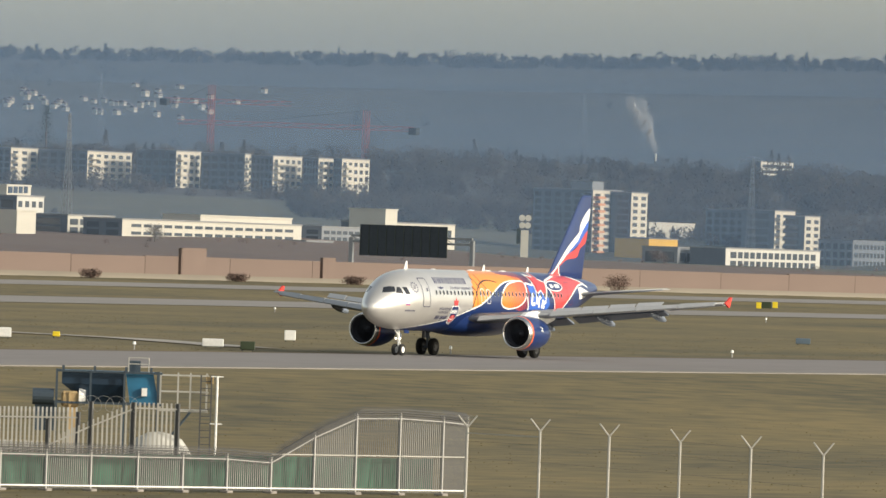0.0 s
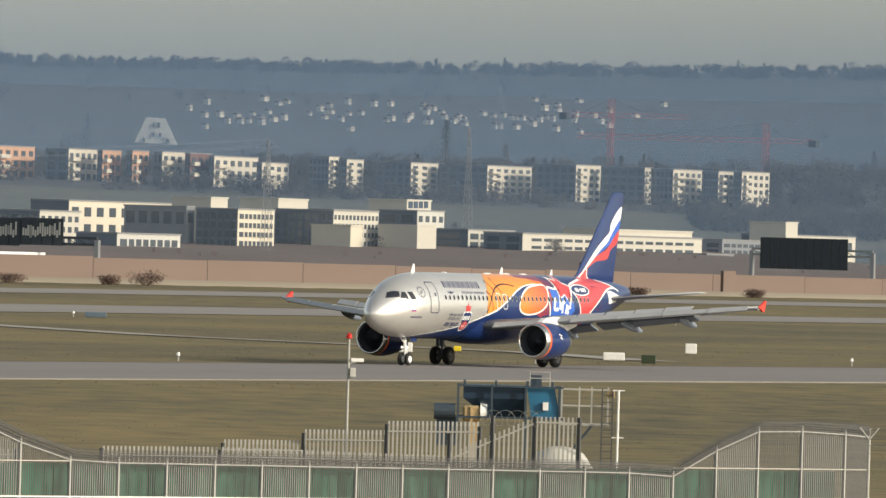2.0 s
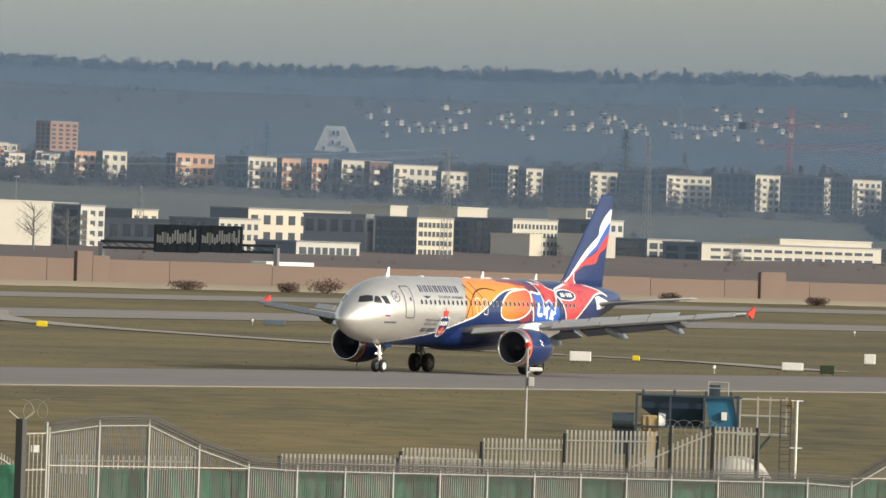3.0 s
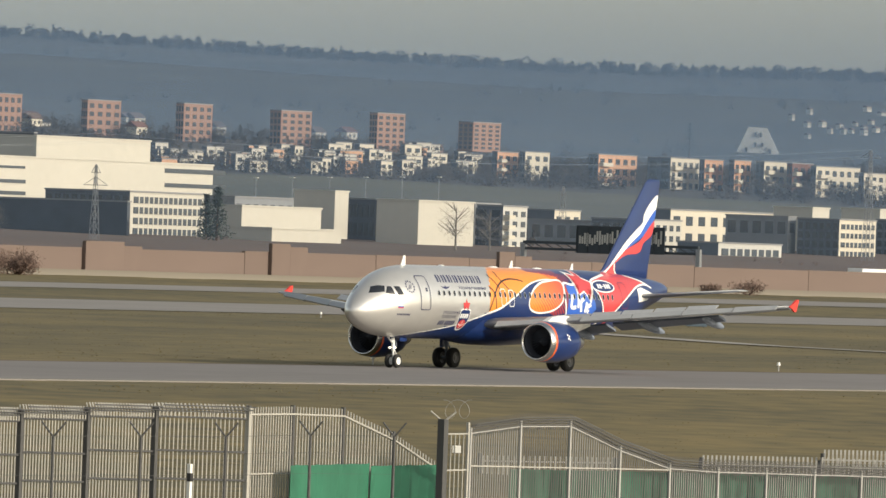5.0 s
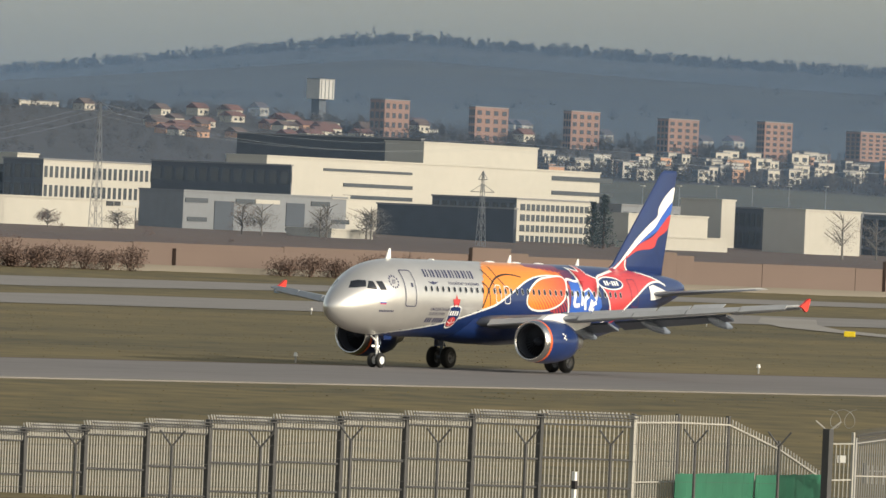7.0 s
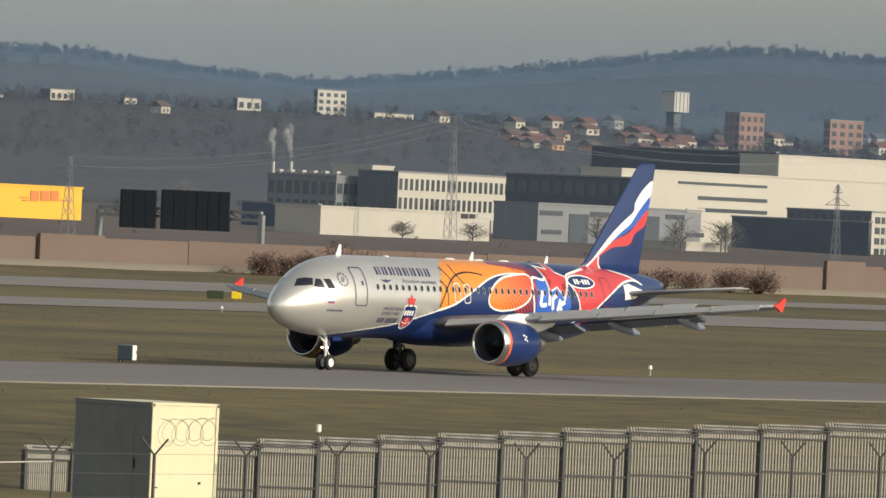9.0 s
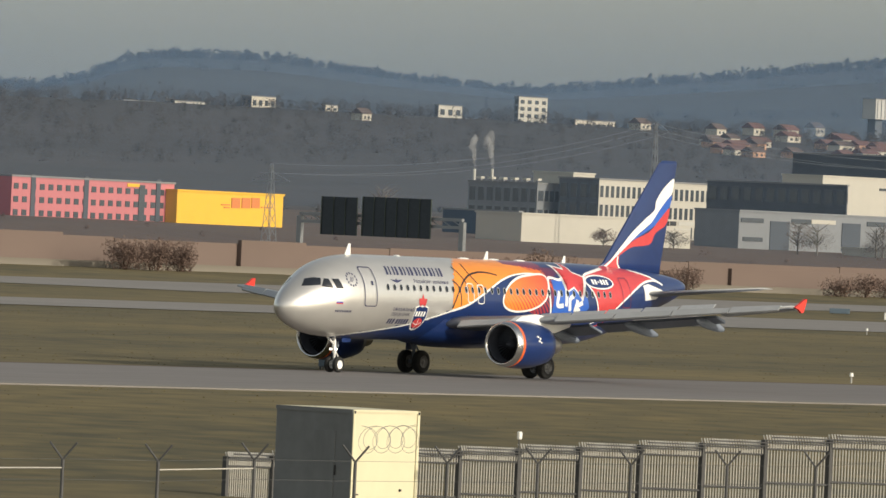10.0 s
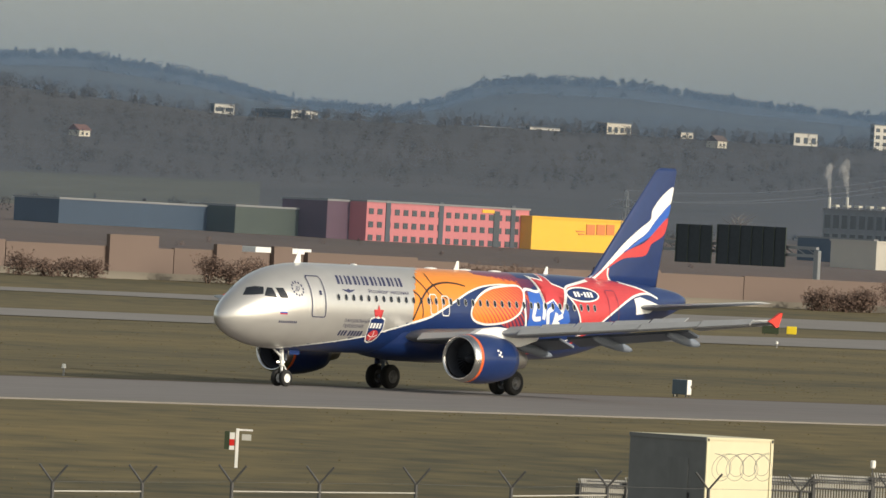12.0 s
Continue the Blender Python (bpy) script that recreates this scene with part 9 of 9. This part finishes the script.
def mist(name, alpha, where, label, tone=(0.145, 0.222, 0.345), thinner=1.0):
    """An upright sheet, tinted to stand in for haze, that lets most of the light through."""
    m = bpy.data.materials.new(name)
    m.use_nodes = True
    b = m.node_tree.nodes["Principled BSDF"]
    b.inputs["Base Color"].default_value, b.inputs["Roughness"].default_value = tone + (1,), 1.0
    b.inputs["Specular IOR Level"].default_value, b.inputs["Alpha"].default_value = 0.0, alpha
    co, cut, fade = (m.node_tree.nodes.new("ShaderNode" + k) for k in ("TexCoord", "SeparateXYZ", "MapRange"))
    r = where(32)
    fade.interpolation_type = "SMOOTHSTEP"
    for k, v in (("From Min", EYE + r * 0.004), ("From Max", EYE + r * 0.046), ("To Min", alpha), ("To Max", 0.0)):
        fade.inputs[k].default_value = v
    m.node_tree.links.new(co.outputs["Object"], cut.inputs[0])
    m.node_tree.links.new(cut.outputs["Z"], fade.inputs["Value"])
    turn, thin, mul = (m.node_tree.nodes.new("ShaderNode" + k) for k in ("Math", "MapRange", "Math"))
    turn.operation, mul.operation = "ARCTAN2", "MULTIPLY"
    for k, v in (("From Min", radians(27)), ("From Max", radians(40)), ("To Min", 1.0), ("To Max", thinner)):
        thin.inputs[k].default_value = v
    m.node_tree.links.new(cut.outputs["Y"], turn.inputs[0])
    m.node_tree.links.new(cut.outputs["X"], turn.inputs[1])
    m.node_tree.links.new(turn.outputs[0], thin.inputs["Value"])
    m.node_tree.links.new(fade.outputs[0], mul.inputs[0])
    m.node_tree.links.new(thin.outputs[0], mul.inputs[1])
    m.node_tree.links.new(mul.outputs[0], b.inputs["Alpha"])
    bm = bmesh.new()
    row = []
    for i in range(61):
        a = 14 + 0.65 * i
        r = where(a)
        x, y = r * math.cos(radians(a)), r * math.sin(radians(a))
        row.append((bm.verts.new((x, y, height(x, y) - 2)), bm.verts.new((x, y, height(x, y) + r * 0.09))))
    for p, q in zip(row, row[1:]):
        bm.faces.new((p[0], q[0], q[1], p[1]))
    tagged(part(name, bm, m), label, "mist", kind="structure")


# tinted sheets one behind another, each adding haze to what lies beyond
mist("haze_sheet_near", 0.10, lambda a: 775 / math.sin(radians(a)), "thin tinted sheet standing in for haze over the motorway", thinner=0.7)
mist("haze_sheet_middle", 0.33, lambda a: 2070, "thin tinted sheet standing in for haze before the slopes", thinner=0.32)
mist("haze_sheet_far", 0.50, lambda a: 3235, "bluish sheet standing in for haze in the valley", thinner=0.85)
mist("haze_sheet_ridge", 0.34, lambda a: 4150, "bluish sheet standing in for haze on the far hillside")

SMOKE = bpy.data.materials.new("thin_smoke")
SMOKE.use_nodes = True
sn = SMOKE.node_tree
sb = sn.nodes["Principled BSDF"]
sb.inputs["Base Color"].default_value, sb.inputs["Roughness"].default_value, sb.inputs["Alpha"].default_value = (0.75, 0.74, 0.72, 1), 1.0, 0.10


def plume(x, y, z, h, w, drift, seed):
    p = thing("smoke_plume", pose(x, y, z), "thin pale smoke plume rising from a chimney", "smoke")
    rng = random.Random(seed)
    bm = bmesh.new()
    tube(bm, (0, 0, -2.5), (0, 0, 0), 0.3, 8)
    part("chimney", bm, PALEGREY, p)
    for i in range(11):
        s = (i + 0.5) / 11
        bm = bmesh.new()
        bmesh.ops.create_icosphere(bm, subdivisions=2, radius=w * (0.09 + 0.30 * s) * rng.uniform(0.6, 1.1))
        for v in bm.verts:
            v.co += v.co * 0.4 * noise.noise(v.co * (1.5 / w) + Vector((seed, i, 0)))
        a = rng.uniform(-1, 1) * w * 0.30 * s
        off = drift * s ** 1.4 + a
        bm.transform(Matrix.Translation((-0.5 * off, 0.85 * off, h * s)) @ Matrix.Diagonal((1, 1, 1.7, 1)))
        part("puff", bm, SMOKE, p, smooth=True)


plume(2698.4, 1311.0, 37.93, 15, 7, 8.5, 1)
plume(1574.1, 1233.8, 19.61, 6.5, 2.0, 0.7, 2)
plume(1576.3, 1231.0, 19.77, 6.5, 2.4, 1.2, 3)


# ---- grass tufts ----
TUFT = shade("dry_tufts", (0.132, 0.098, 0.031), 0.95, vary=0.15, grain=0.5, big=0.05, tint=(0.070, 0.056, 0.018), island=0.1)


def tufts(n, xr, yr, size, seed):
    rng = random.Random(seed)
    vs, fs = [], []
    while len(fs) < n:
        x, y = rng.uniform(*xr), rng.uniform(*yr)
        if noise.noise((x * 0.03, y * 0.09, 2)) + rng.uniform(-0.5, 0.5) < 0.0:
            continue
        z = height(x, y)
        s = rng.uniform(*size)
        a, w = rng.uniform(0, 3.14), s * rng.uniform(2.0, 7.0)
        k = len(vs)
        dx, dy = 0.5 * w * math.cos(a), 0.5 * w * math.sin(a)
        vs += [(x - dx, y - dy, z - 0.02), (x + dx, y + dy, z - 0.02), (x + rng.uniform(-0.5, 0.5) * s, y + rng.uniform(-0.5, 0.5) * s, z + s)]
        fs.append((k, k + 1, k + 2))
    me = bpy.data.meshes.new("grass_tufts")
    me.from_pydata(vs, [], fs)
    me.materials.append(TUFT)
    tagged(new("grass_tufts", me), "dry uneven grass tufts on the airfield", "grass", kind="stuff")


tufts(15000, (150, 480), (140, 268), (0.012, 0.035), 11)
tufts(20000, (280, 820), (312, 512), (0.015, 0.045), 12)


def motions():
    """The airliner rolls down the runway, slowing."""
    # seconds, place of the nose gear along the runway, heading
    rolls = [(0, 587.38, 0.0), (0.5, 574.1, 0.12), (1, 560.6, 0.3), (1.5, 547.6, 0.38), (2, 534.65, 0.48), (2.5, 522.4, 0.5), (3, 510.11, 0.55), (5, 465.85, 0.64), (5.5, 455.85, 0.62), (6, 445.72, 0.62), (6.5, 436.4, 0.68),
             (8.5, 400.8, 1.15), (9, 392.6, 1.43), (9.5, 384.95, 1.67), (10, 377.4, 1.9), (10.5, 370.1, 2.05), (11, 362.7, 1.8), (11.5, 355.3, 1.07), (12, 347.54, -0.05)]
    walk(plane, [(t, pose(x, 303.6, 0.03, -0.5, 0, yaw) @ pose(-5.07, 0, 0)) for t, x, yaw in rolls])
    walk(lorry_white, [(t, pose(1137 + 24 * t, 731, 1.35)) for t in (0, 3, 6, 9, 12)])
    walk(lorry_yellow, [(t, pose(577 + 22 * t, 731, 1.35)) for t in (0, 3, 6, 9, 12)])
    for spun, radius in WHEELS:  # the wheels roll; the small nose wheels are keyed at a slower turn than true, under a quarter turn a row
        at, slow = spun.matrix_basis.translation.copy(), 1.0 if radius > 0.5 else 0.6
        rows = []
        for i in range(361):
            t = i / 30
            x = lerp(t, [r[:2] for r in rolls])
            rows.append((t, pose(at.x, at.y, at.z, 0, -math.degrees((587.38 - x) / radius * slow) % 360, 0)))
        walk(spun, rows)


motions()
